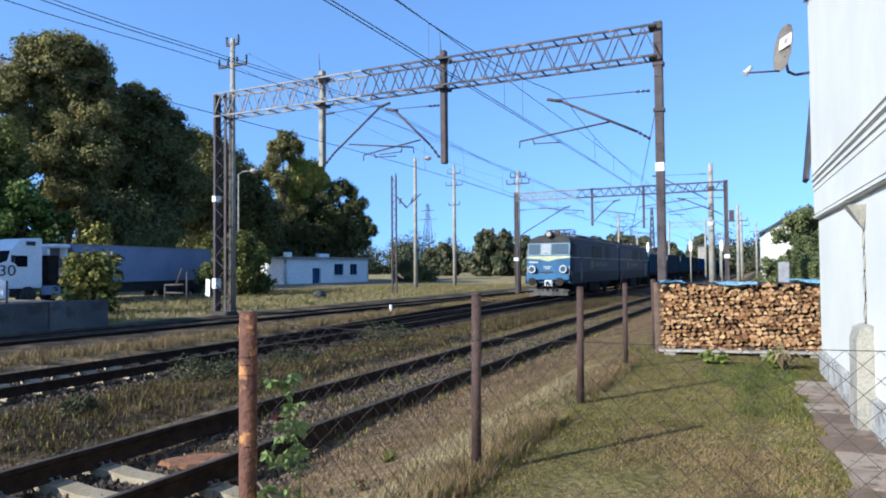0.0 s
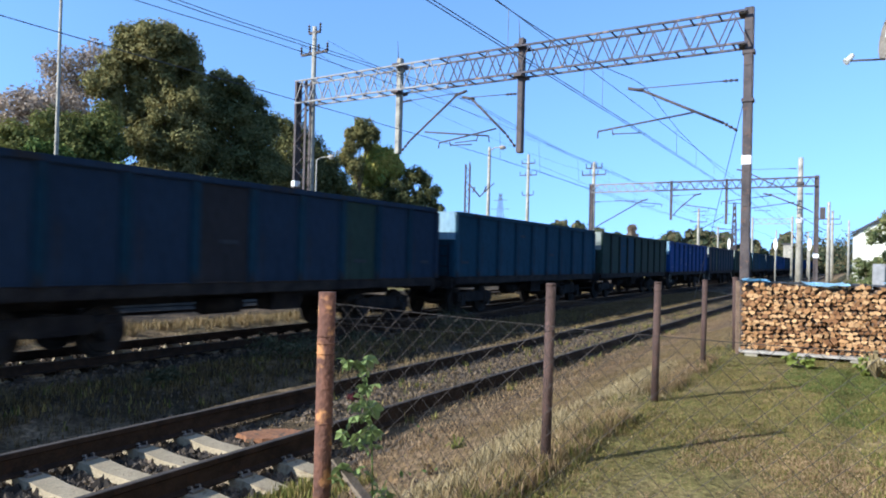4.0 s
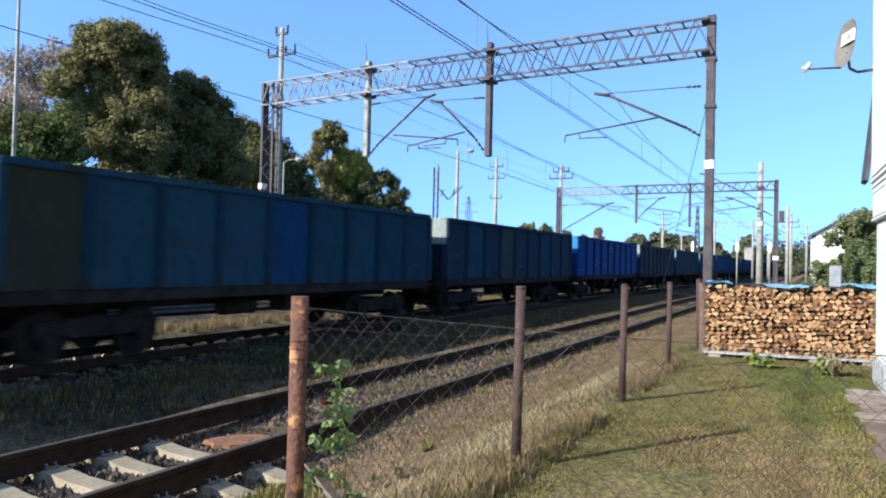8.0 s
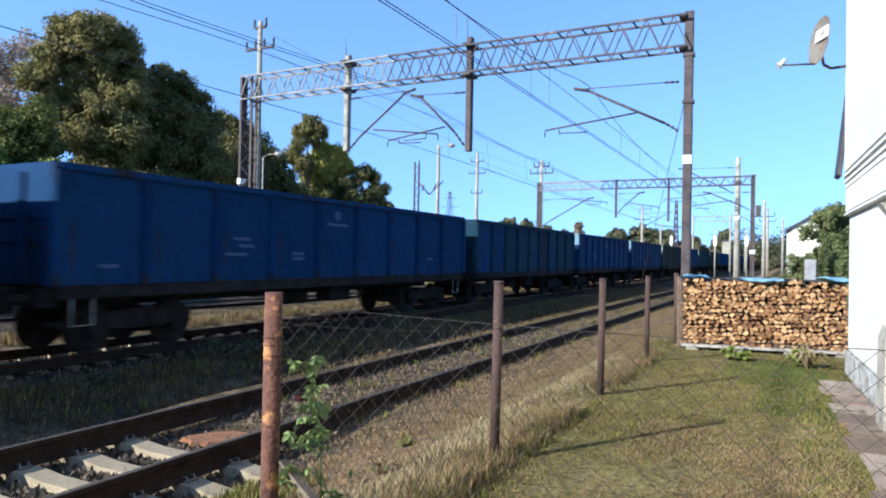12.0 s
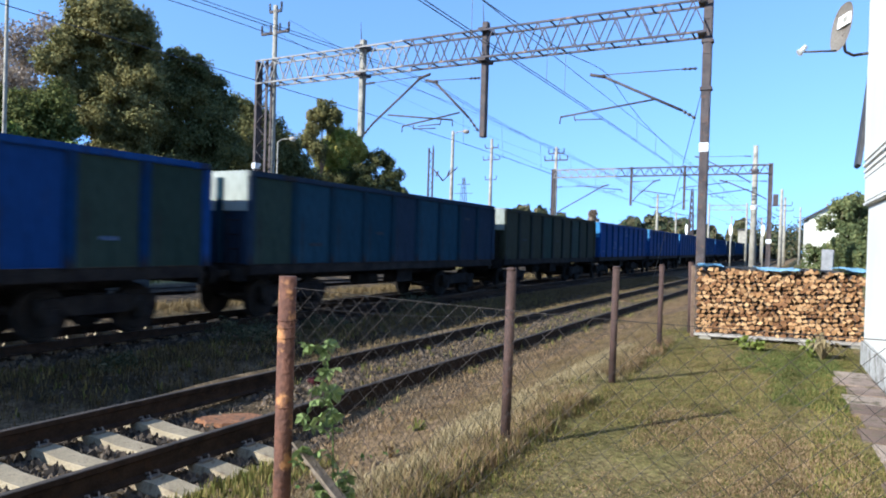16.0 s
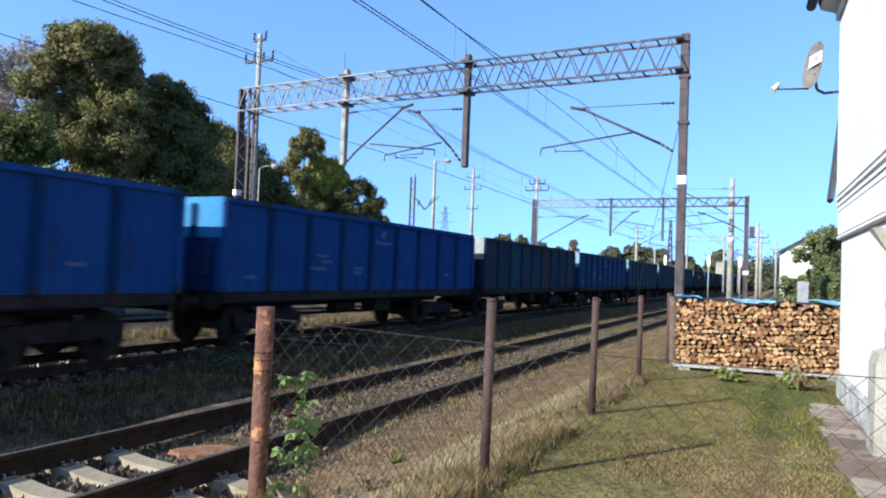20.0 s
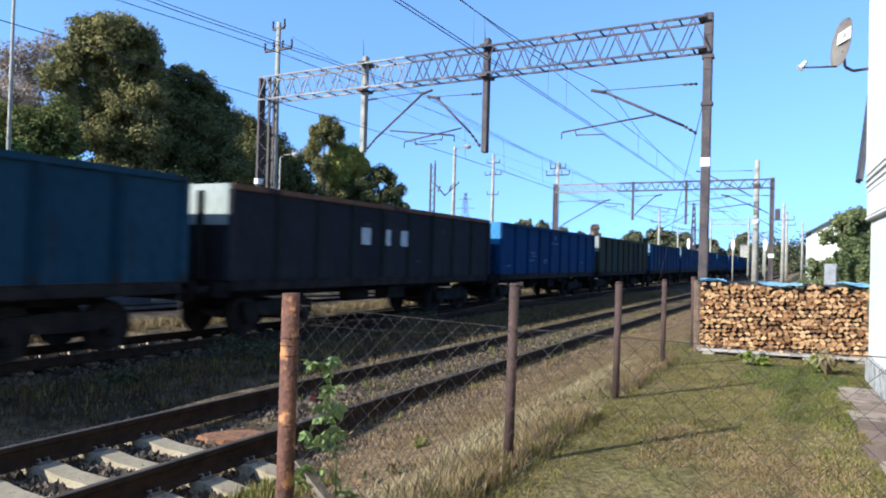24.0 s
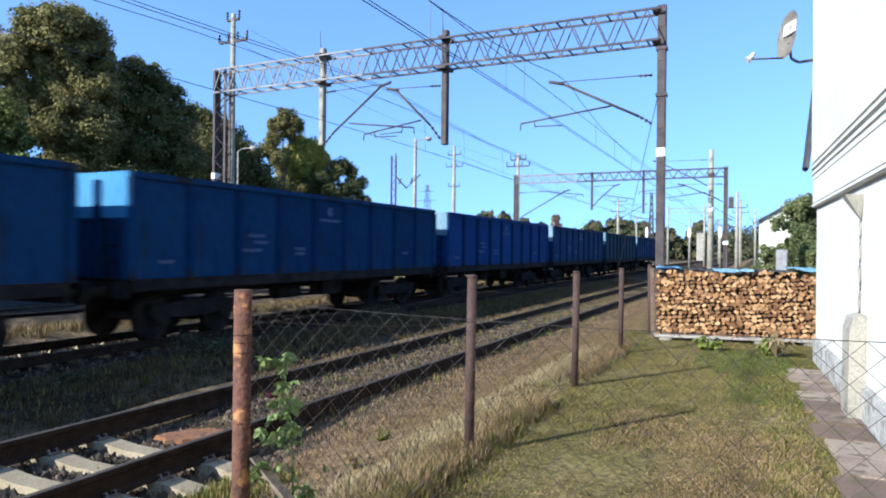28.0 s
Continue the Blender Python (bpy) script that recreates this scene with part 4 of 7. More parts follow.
def sag(a, b, drop, n=14):
    a, b = Vector(a), Vector(b)
    return [a.lerp(b, k / n) - Vector((0, 0, drop * 4 * (k / n) * (1 - k / n))) for k in range(n + 1)]


def span(pts, n=5):
    """Points of a smooth wire through the given supports and low points."""
    pts = [Vector(p) for p in pts]
    out = []
    for k in range(len(pts) - 1):
        a, b, c, d = pts[max(k - 1, 0)], pts[k], pts[k + 1], pts[min(k + 2, len(pts) - 1)]
        ta, tb = (c - a) * ((c - b).length / max(0.1, (c - a).length)), (d - b) * ((c - b).length / max(0.1, (d - b).length))
        for j in range(n):
            f = j / n
            out.append(b * (2 * f ** 3 - 3 * f ** 2 + 1) + ta * (f ** 3 - 2 * f ** 2 + f) + c * (3 * f ** 2 - 2 * f ** 3) + tb * (f ** 3 - f ** 2))
    return out + [pts[-1]]


def overhead_line(label, contact, messenger, droppers, pair=(0, 0, 0), twin=(0, 0, 0)):
    """Contact wires, their messenger and the droppers between them; points run along the track."""
    line = thing("overhead_line", label, "overhead wire", None, "overhead wires")
    con, mes = span(contact), span(messenger)
    part("contact_wire", tube(bmesh.new(), con, 0.0095, seg=5), M["cable"], line)
    if any(pair):
        part("contact_wire", tube(bmesh.new(), [q + Vector(pair) for q in con], 0.0095, seg=5), M["cable"], line)
    part("messenger_wire", tube(bmesh.new(), mes, 0.01, seg=5), M["cable"], line)
    if any(twin):
        part("messenger_wire", tube(bmesh.new(), [q + Vector(twin) for q in mes], 0.009, seg=5), M["cable"], line)

    def on(pts, y):
        for p, q in zip(pts, pts[1:]):
            if p.y <= y <= q.y:
                return p.lerp(q, (y - p.y) / (q.y - p.y))

    for y in droppers:
        part("dropper", rod(bmesh.new(), on(con, y), on(mes, y), 0.006, seg=5), M["cable"], line)
    return line


X1, X2 = -6.46, -13.0
overhead_line("twin contact wires hung from a sagging messenger over the rusty track",
              [(X1, -28, 5.95), (X1, 10, 5.95), (X1, GY, 5.95), (-6.42, 43, 5.83), (-6.3, 92, 5.6), (-6.3, 150, 5.6)],
              [(X1, -28, 7.5), (X1, -12, 6.85), (X1, 4, 6.68), (X1, 12.8, 6.73), (X1, 16.6, 6.89), (X1, 19.4, 7.12), (X1, 22.9, 7.46), (X1, 25.7, 7.14), (X1, 28.7, 6.86), (-6.4, 38, 6.5), (-6.35, FY, 6.75), (-6.3, 70, 5.95), (-6.3, 92, 6.65), (-6.3, 150, 6.6)],
              (13.4, 17.6, 19.0, 27.5, 31.0, 35.0, 40.0, 44.5, 56.0, 64.0, 74.0, 84.0), (0.09, 0, 0.0))
overhead_line("contact wire and twin messenger wires over the running line",
              [(X2, -40, 5.8), (X2, 8, 5.83), (X2, GY, 5.96), (X2, 36.5, 5.84), (-12.9, FY, 5.7), (-12.9, 92, 5.6), (-12.9, 150, 5.6)],
              [(X2, -40, 7.7), (X2, -20, 7.25), (X2, 0, 7.05), (X2, 10.8, 7.17), (X2, 14.9, 7.37), (X2, 17.7, 7.53), (X2, 22.6, 7.72), (-13.1, 27.8, 7.5), (-13.1, 33.6, 7.25), (-13.0, FY, 6.95), (-12.9, 70, 6.2), (-12.9, 92, 6.7), (-12.9, 150, 6.6)],
              (26.0, 30.0, 35.0, 40.0, 45.0, 56.0, 64.0, 74.0, 84.0), (0.16, 0, -0.05), (0.03, 0, 0.07))
wire("contact_wire", "bare spare contact wire running beside the rusty track's wires", [Vector((-5.5, -28, 5.97)), Vector((-5.5, 12, 5.95)), Vector((-5.5, FY, 5.9)), Vector((-5.3, 120, 5.7))], 0.009)
wire("feeder_wire", "bare feeder wire strung under the messenger of the running line", span([(X2, -40, 6.9), (X2, 9, 6.9), (X2, 14, 7.15), (X2, 20, 7.28), (-13.2, 27.6, 7.45), (-13.3, FY, 7.2), (-13.4, 92, 6.9)]), 0.009)
for x, z, z2 in ((-21.5, 11.05, 8.9), (-20.0, 11.05, 9.3)):
    wire("feeder_wire", "bare feeder wire between concrete poles", sag((x, 23.35, z), (x + 2.6, 50.5, z2), 0.45) + sag((x + 2.6, 50.5, z2), (x + 4, 118, 8.3), 0.6)[1:], 0.007)
for z, x in ((12.1, -29.6), (11.0, -28.4)):
    wire("feeder_wire", "thin wire of the far power line", sag((x, 63.6, z), (x + 10, 140, 8), 0.8), 0.014)
wire("guy_wire", "guy cable from the gantry mast to the ground", [Vector((-8.5, 41.5, -0.12)), Vector((-6.0, 32.2, 3.3)), Vector((-3.56, GY, 6.7))], 0.011)


# ---- fence ----
POSTS = ((-2.53, 3.98, 1.80, "rust_post", 0.036), (-2.64, 6.56, 1.77, "brown_post", 0.038), (-2.58, 9.47, 1.73, "brown_post", 0.04), (-2.59, 12.26, 1.71, "brown_post", 0.038), (-2.5, 14.7, 1.72, "brown_post", 0.05))
fence = thing("wire_fence", "chain-link fence on rusty pipe posts beside the track", "fence")
fence_posts = []
for x, y, top, mat_name, r in POSTS:
    bm = bmesh.new()
    lean = random.uniform(-0.02, 0.02)
    rod(bm, (0, 0, -0.1), (lean, 0, top - 0.42), r, r * 0.97, 14)
    if mat_name == "rust_post":
        for z in (1.17, 1.2, 1.13, 0.85, 0.4):
            rod(bm, (lean * z, 0, z), (lean * z, 0, z + 0.005), r * 1.07, seg=14)
    else:
        rod(bm, (lean, 0, top - 0.43), (lean, 0, top - 0.41), r * 1.1, r * 0.9, 14)
    part("post", bm, M[mat_name], fence, "rust-flaked pipe post" if mat_name == "rust_post" else "brown painted pipe post", pose(x, y, 0.42))


def mesh_panel(name, a, b, z0, z1, cell, r, parent, slack=0.0, seed=1):
    """Chain-link between two posts: zigzag wires that hook into one another, with straining wires."""
    rg = random.Random(seed)
    a, b = Vector((*a, 0)), Vector((*b, 0))
    L = (b - a).length
    d = (b - a) / L
    nrm = Vector((-d.y, d.x, 0))
    cols, rows_n = int(L / cell), int((z1 - z0) / (cell / 2))
    verts, faces = [], []

    def put(p, q):
        t = (q - p).normalized()
        s1 = t.cross(nrm).normalized() * r
        s2 = nrm * r
        k = len(verts)
        for c in (p, q):
            verts.extend([tuple(c + s1), tuple(c - s1 * 0.5 + s2 * 0.87), tuple(c - s1 * 0.5 - s2 * 0.87)])
        for i in range(3):
            j = (i + 1) % 3
            faces.append((k + i, k + j, k + 3 + j, k + 3 + i))

    def at(u, v):
        f = u / cols
        droop = slack * math.sin(math.pi * min(1, max(0, f))) * (v / rows_n)
        bulge = 0.02 * noise.noise(Vector((u * 0.15 + seed, v * 0.12, 3)))
        return a + d * (L * f) + nrm * bulge + Vector((0, 0, z0 + (z1 - z0) * v / rows_n - droop))

    for c in range(cols):
        for v in range(rows_n):
            put(at(c + 0.5 * (v % 2), v), at(c + 0.5 * ((v + 1) % 2), v + 1))
            put(at(c + 1 - 0.5 * (v % 2), v), at(c + 1 - 0.5 * ((v + 1) % 2), v + 1))
    me = soup(name, verts, faces, M["wire"], parent)
    for v in (0, rows_n):
        part("straining_wire", tube(bmesh.new(), [at(c, v) for c in list(range(0, cols, 4)) + [cols]], r * 1.25, seg=4), M["wire"], parent)
    return me


for k in range(4):
    (x0, y0, t0, _, _), (x1, y1, t1, _, _) = POSTS[k], POSTS[k + 1]
    mesh_panel("wire_netting", (x0 + 0.05, y0), (x1 + 0.05, y1), 0.5, min(t0, t1) - 0.075, 0.07 if k < 2 else 0.085, 0.0009, fence, 0.06, k + 1)
for a, b in (((-2.48, 3.98, 1.68), (-2.59, 6.56, 1.43)), ((-2.59, 6.56, 1.41), (-2.53, 9.47, 1.36)), ((-2.53, 9.47, 1.36), (-2.54, 12.26, 1.33))):
    part("straining_wire", tube(bmesh.new(), sag(a, b, 0.03), 0.0022, seg=5), M["wire"], fence)
cross_fence = thing("wire_fence", "chain-link fence crossing the yard in front of the house", "fence")
mesh_panel("wire_netting", (-2.5, 3.98), (0.28, 3.98), 0.46, 1.755, 0.078, 0.001, cross_fence, 0.025, 9)
bm = bmesh.new()
beam(bm, (-2.48, 4.0, 1.13), (-1.55, 4.0, 0.4), 0.045, 0.01)
beam(bm, (-2.48, 4.02, 1.1), (-1.55, 4.02, 0.37), 0.008, 0.045)
part("brace", bm, M["pale_iron"], cross_fence, "slanting angle-iron brace")
bm = bmesh.new()
rod(bm, (0, 0, -0.1), (0, 0, 1.3), 0.03, seg=10)
part("post", bm, M["brown_post"], cross_fence, "thin end post", pose(0.27, 3.98, 0.42))


# ---- plants ----
def clumped_leaves(boughs, count, size, clumps=13):
    """Leaves on rounded clumps that sit all over each bough (x, y, z, r): arrays of vertices and faces."""
    b = np.array(boughs, float)
    nb = len(b)
    d = rng.normal(size=(nb, clumps, 3))
    d[..., 2] = d[..., 2] * 0.9 + 0.15
    d /= np.linalg.norm(d, axis=2)[..., None]
    sub = (b[:, None, :3] + d * b[:, None, 3:] * (0.62 + 0.3 * rng.random((nb, clumps, 1)))).reshape(-1, 3)
    out = d.reshape(-1, 3)
    sr = (b[:, None, 3] * (0.3 + 0.26 * rng.random((nb, clumps)))).reshape(-1)
    k = rng.choice(len(sr), count, p=sr ** 2 / (sr ** 2).sum())
    v = rng.normal(size=(count, 3))
    v /= np.linalg.norm(v, axis=1)[:, None]
    p = sub[k] + v * (sr[k] * (0.6 + 0.75 * rng.random(count) ** 1.6))[:, None]
    n = v * 0.7 + out[k] * 0.4 + rng.normal(size=(count, 3)) * 0.55 + np.array([0, 0, 0.3])
    n /= np.linalg.norm(n, axis=1)[:, None]
    t = np.cross(n, rng.normal(size=(count, 3)))
    t /= np.linalg.norm(t, axis=1)[:, None]
    w = np.cross(n, t)
    s = size * (0.55 + 0.9 * rng.random((count, 1)))
    q = np.stack([p - t * s, p + w * s * 0.6 + n * s * 0.12, p + t * s, p - w * s * 0.6 + n * s * 0.12], 1)
    f = 4 * np.arange(count)[:, None] + np.array([[0, 1, 2, 3]])
    return q.reshape(-1, 3), f


def limb(bm, a, b, r0, r1, bend, seg=7, steps=4):
    a, b = Vector(a), Vector(b)
    off = Vector((random.uniform(-1, 1), random.uniform(-1, 1), random.uniform(0, 0.6))) * bend
    pts = [a.lerp(b, k / steps) + off * math.sin(math.pi * k / steps) for k in range(steps + 1)]
    tube(bm, pts, r0, r1, seg)
    return pts


def big_tree(x, y, turn, boughs, mat, label, count, leaf, seed, lean=0.0, deep=1.3, trunk=0.3):
    """A tree whose crown is made of boughs (sideways, height, radius); sideways runs along the angle turn."""
    random.seed(seed)
    t = thing("tree", label, "tree", pose(x, y, 0), "trees")
    c, s = math.cos(radians(turn)), math.sin(radians(turn))
    full, bm = [], bmesh.new()
    top = max(h for _, h, _ in boughs)
    spine = limb(bm, (0, 0, -0.3), (c * lean, s * lean, top * 0.86), trunk, trunk * 0.2, 0.5, 9, 8)
    for u, h, r in boughs:
        for back in (random.uniform(-0.5, 0.5), random.uniform(0.8, 1.3), -random.uniform(0.6, 1.0)):
            d = back * r * deep
            k = 1.0 if abs(back) <= 0.5 else 0.85
            p = (c * u - s * d, s * u + c * d, h - abs(d) * 0.12)
            full.append((*p, r * k))
        fork = spine[min(7, max(1, int(7 * (h - 2.4 * r) / top)))]
        p = full[-3]
        limb(bm, fork, p[:3], trunk * 0.36, 0.04, 0.4, 6, 4)
    part("trunk", bm, M["bark"], t, "branching trunk")
    v, f = clumped_leaves(full, count, leaf)
    tagged(soup("crown", v, f, M[mat], t), kind="stuff")
    return t


def build_tree(x, y, z, height, width, crown_from, mat, label, count, leaf, seed, lobes=16, category="tree", name="tree", gaps=0.0):
    random.seed(seed)
    t = thing(name, label, category, pose(x, y, z), "trees" if name == "tree" else "bushes")
    bm = bmesh.new()
    tr = 0.02 * height + 0.06
    limb(bm, (0, 0, -0.3), (0, 0, height * 0.8), tr, tr * 0.25, height * 0.02, 9, 6)
    centres, radii = [], []
    for k in range(lobes):
        f = (k + 0.5) / lobes
        h = height * (crown_from + (0.93 - crown_from) * f)
        env = math.sin(math.pi * min(0.98, 0.22 + 0.74 * f)) ** 0.7
        a = k * 2.4 + random.uniform(-0.5, 0.5)
        rr = width / 2 * env * (random.uniform(0.35, 0.72) if lobes < 20 else random.uniform(0.25, 0.85))
        c = (math.cos(a) * rr, math.sin(a) * rr, h)
        centres.append(c)
        radii.append(width * (random.uniform(0.14, 0.24) if lobes < 20 else random.uniform(0.08, 0.19)) * (0.6 + 0.5 * env) * (1 - gaps))
        limb(bm, (0, 0, h - random.uniform(0.08, 0.2) * height), c, tr * 0.35, tr * 0.08, height * 0.02, 6, 3)
        if k % 2:
            c2 = (c[0] * 1.35, c[1] * 1.35, c[2] + random.uniform(-0.06, 0.06) * height)
            centres.append(c2)
            radii.append(radii[-1] * 0.6)
    centres.append((0, 0, height * 0.9))
    radii.append(width * 0.17)
    part("trunk", bm, M["bark"], t, "branching trunk")
    v, f = clumped_leaves([(*c, r) for c, r in zip(centres, radii)], count, leaf, 8)
    crown = soup("crown", v, f, M[mat], t)
    tagged(crown, kind="stuff")
    return t


def build_bush(x, y, z, height, width, mat, label, count, leaf, seed):
    random.seed(seed)
    t = thing("bush", label, "bush", pose(x, y, z), "bushes")
    bm = bmesh.new()
    centres, radii = [], []
    for k in range(32):
        a = k * 2.4
        h = random.uniform(0.1, 0.88)
        q = random.uniform(0.1, 0.42) * width * (1.1 - 0.55 * h)
        c = (math.cos(a) * q, math.sin(a) * q, height * h)
        limb(bm, (c[0] * 0.15, c[1] * 0.15, -0.05), c, 0.035, 0.012, 0.1, 5, 3)
        centres.append(c)
        radii.append(width * random.uniform(0.1, 0.19))
    part("stem", bm, M["bark"], t)
    v, f = clumped_leaves([(*c, r) for c, r in zip(centres, radii)], count, leaf, 9)
    tagged(soup("foliage", v, f, M[mat], t), kind="stuff")
    return t


big_tree(-70.6, 40.9, 60.8, [(-0.3, 20.9, 2.0), (1.7, 22.6, 1.4), (-1.3, 18.6, 1.9), (-2.3, 20.7, 1.4), (0.7, 19.0, 1.5)], "leaf_brown", "half-bare pale brown tree at the wood's edge", 4600, 0.15, 40, deep=0.9)
big_tree(-68.5, 37.5, 60.0, [(-1.0, 15.4, 2.4), (1.6, 15.6, 2.2), (-3.2, 14.6, 2.2), (0.4, 13.0, 2.6), (3.6, 13.8, 2.2), (-4.6, 12.0, 2.6)], "leaf_brown", "rust-tinged thin tree behind the green one", 17000, 0.17, 51)
big_tree(-57.7, 35.1, 59.8, [(-0.9, 12.0, 1.9), (1.1, 12.5, 1.7), (-2.5, 10.4, 1.9), (1.6, 10.5, 1.7), (-0.5, 9.9, 2.1), (-3.2, 12.3, 1.5), (0.4, 8.0, 2.3), (-2.2, 7.2, 2.2), (-5.0, 10.6, 2.0), (-5.0, 7.5, 2.2)], "leaf_shade", "dense green tree in front of the tall one", 46000, 0.15, 41)
big_tree(-61.1, 44.6, 54.7, [(-0.7, 22.4, 2.3), (-2.7, 22.0, 1.9), (1.5, 21.7, 2.1), (0.3, 23.7, 1.3), (-2.2, 23.4, 1.2), (2.7, 20.2, 1.4), (-4.6, 19.9, 1.6), (-5.5, 18.0, 1.5), (0.1, 20.3, 1.7), (-3.0, 19.3, 1.2), (2.5, 17.6, 2.0), (-1.4, 15.8, 1.7), (0.9, 15.2, 1.9), (-2.3, 13.0, 1.8), (-0.2, 12.4, 1.9), (2.3, 13.2, 2.1), (-0.9, 10.2, 1.9), (1.3, 10.2, 2.2), (-1.7, 17.8, 1.3), (-3.7, 17.0, 1.2), (0.6, 17.9, 1.5), (-4.6, 15.4, 1.4), (-3.2, 15.2, 1.2), (-0.6, 18.8, 1.2)], "leaf_mid", "tall broad deciduous tree with clumped olive crown", 130000, 0.15, 42, trunk=0.42)
big_tree(-61.3, 54.2, 49.2, [(-1.9, 20.8, 1.7), (0.1, 20.2, 1.7), (-3.1, 18.3, 2.2), (2.0, 18.2, 1.6), (-0.7, 16.8, 2.6), (3.5, 16.4, 1.4), (2.0, 14.7, 2.3), (-3.0, 13.6, 2.5), (-0.3, 12.0, 2.8), (3.1, 11.6, 2.6), (-2.6, 9.5, 2.6), (1.5, 8.6, 2.8)], "leaf_dark", "dark green deciduous tree with uneven crown", 72000, 0.16, 43, trunk=0.4)
big_tree(-65.1, 67.6, 44.4, [(-1.8, 18.6, 1.7), (0.4, 18.0, 1.6), (-1.1, 15.5, 2.4), (2.2, 16.2, 1.7), (-2.8, 12.7, 2.9), (1.2, 12.8, 2.9), (4.0, 14.2, 1.9), (5.2, 12.0, 1.9), (3.1, 10.1, 2.8), (-1.2, 8.8, 3.2), (6.8, 10.0, 1.9), (-4.6, 10.0, 3.0), (5.6, 7.6, 2.6)], "leaf_dark", "dark green tree leaning into its neighbours", 66000, 0.17, 44, trunk=0.4)
big_tree(-63.3, 79.8, 38.8, [(-0.2, 20.8, 1.5), (-1.8, 19.7, 1.1), (1.4, 20.0, 1.2), (0.2, 18.9, 1.2), (-2.1, 17.6, 1.2), (-2.7, 16.1, 1.2), (-1.2, 15.0, 1.3)], "leaf_mid", "slender pine-like tree with a domed sparse crown", 17000, 0.15, 45, lean=-0.4, deep=0.9, trunk=0.26)
big_tree(-63.5, 84.8, 37.1, [(-0.9, 17.8, 1.8), (1.0, 16.9, 1.8), (-1.7, 15.8, 2.0), (0.9, 15.0, 2.0), (-3.0, 13.8, 1.8), (2.5, 15.4, 1.1), (-0.6, 13.0, 1.9)], "leaf_yellow", "autumn tree with yellow and rust-brown crown", 34000, 0.16, 46)
big_tree(-59.3, 87.8, 34.3, [(0.1, 14.6, 1.5), (1.5, 13.8, 1.2), (-1.3, 12.8, 1.6), (1.4, 11.6, 1.4), (-3.0, 12.0, 2.0), (2.6, 10.6, 1.0), (-0.5, 10.4, 2.0), (-4.7, 11.0, 2.2), (-7.3, 10.9, 2.0), (-2.5, 8.2, 2.3), (-6.3, 7.7, 2.5), (1.6, 8.6, 1.6), (-9.2, 8.6, 2.4), (3.7, 9.4, 1.1), (4.4, 8.0, 1.2), (3.2, 12.2, 0.9), (2.6, 6.4, 1.8)], "leaf_dark", "dark spreading tree behind the white building", 56000, 0.16, 47)
TREES = (
    (-54, 29.5, 9.5, 9, 0.05, "leaf_green", "bright green leafy tree beside the road", 5000, 0.34, 0),
    (-51.2, 33.8, 8.2, 8, 0.03, "leaf_green", "bright green low tree beside the road", 5000, 0.34, 0),
    (-71.5, 80.0, 12.5, 15, 0.03, "leaf_dark", "dark tree behind the station hut", 7000, 0.45, 0),
    (-62.5, 88.0, 9.0, 16, 0.02, "leaf_dark", "dark low tree behind the station hut", 7000, 0.45, 0),
    (-80.0, 79.5, 14.5, 15.0, 0.08, "leaf_dark", "lower dark green tree in the row", 7000, 0.38, 0),
    (-79.8, 60.8, 15.0, 17.5, 0.05, "leaf_dark", "dark understorey tree in the wood", 6000, 0.42, 0),
    (-74.8, 87.0, 10.5, 15.0, 0.03, "leaf_dark", "dark understorey tree in the wood", 5000, 0.42, 0),
    (-57, 47, 8.5, 14, 0.02, "leaf_dark", "dark shrubby tree at the wood's edge", 6000, 0.4, 0),
    (-70, 27, 12, 15, 0.05, "leaf_mid", "green tree at the wood's edge", 6000, 0.42, 0),
    (-66.0, 72.0, 9.0, 15.0, 0.02, "leaf_dark", "dark shrubby tree at the wood's edge", 5000, 0.4, 0),
)
for k, (x, y, h, w, cf, mt, lb, n, lf, gp) in enumerate(TREES):
    build_tree(x, y, 0, h, w, cf, mt, lb, int(n * 3.6), lf * 0.48, 60 + k, gaps=gp, lobes=24)
build_bush(-26.5, 21.0, 0.15, 2.8, 3.4, "leaf_bush", "yellow-green bush beside the loading ramp", 3600, 0.13, 3)
build_bush(-37.4, 42.8, 0.2, 4.3, 5.0, "leaf_shade", "round green bush near the white building", 3500, 0.2, 4)
build_bush(-34.5, 38.0, 0.2, 4.4, 5.0, "leaf_shade", "broad olive bush behind the mast", 9000, 0.13, 5)
build_bush(-45.5, 35.5, 0.2, 5.5, 3.6, "leaf_bush", "yellow-green bush behind the trailer", 6000, 0.13, 6)
build_bush(2.0, 61.0, 0, 7.2, 4.8, "leaf_olive", "big olive-green bush beside the distant white house", 34000, 0.1, 7)
build_bush(4.3, 58.0, 0, 5.6, 4.0, "leaf_olive", "olive-green bush behind the wood pile", 18000, 0.1, 8)
build_bush(2.4, 58.5, 0, 3.6, 3.8, "leaf_olive", "low olive-green bush behind the wood pile", 14000, 0.1, 12)
build_bush(0.5, 64.0, 0, 2.5, 3.6, "leaf_olive", "low olive-green bush at the foot of the distant house", 9000, 0.1, 13)
for x, y, h, w in ((-10.15, 11.5, 0.24, 1.7), (-10.5, 18.6, 0.3, 2.2), (-10.3, 14.0, 0.15, 1.1), (-9.4, 8.2, 0.13, 0.8)):
    build_bush(x, y, ground_z(x, y) - 0.03, h, w, "leaf_weed", "low grey-green weed clump beside the running line", 2600, 0.028, int(70 + y))
build_bush(-45.2, 83.5, 0.1, 2.9, 5.0, "leaf_dark", "dark shrubs beside the station hut", 9000, 0.14, 9)
build_bush(-43.5, 84.0, 0.1, 1.4, 7.0, "leaf_dark", "low dark scrub beside the station hut", 5000, 0.12, 10)

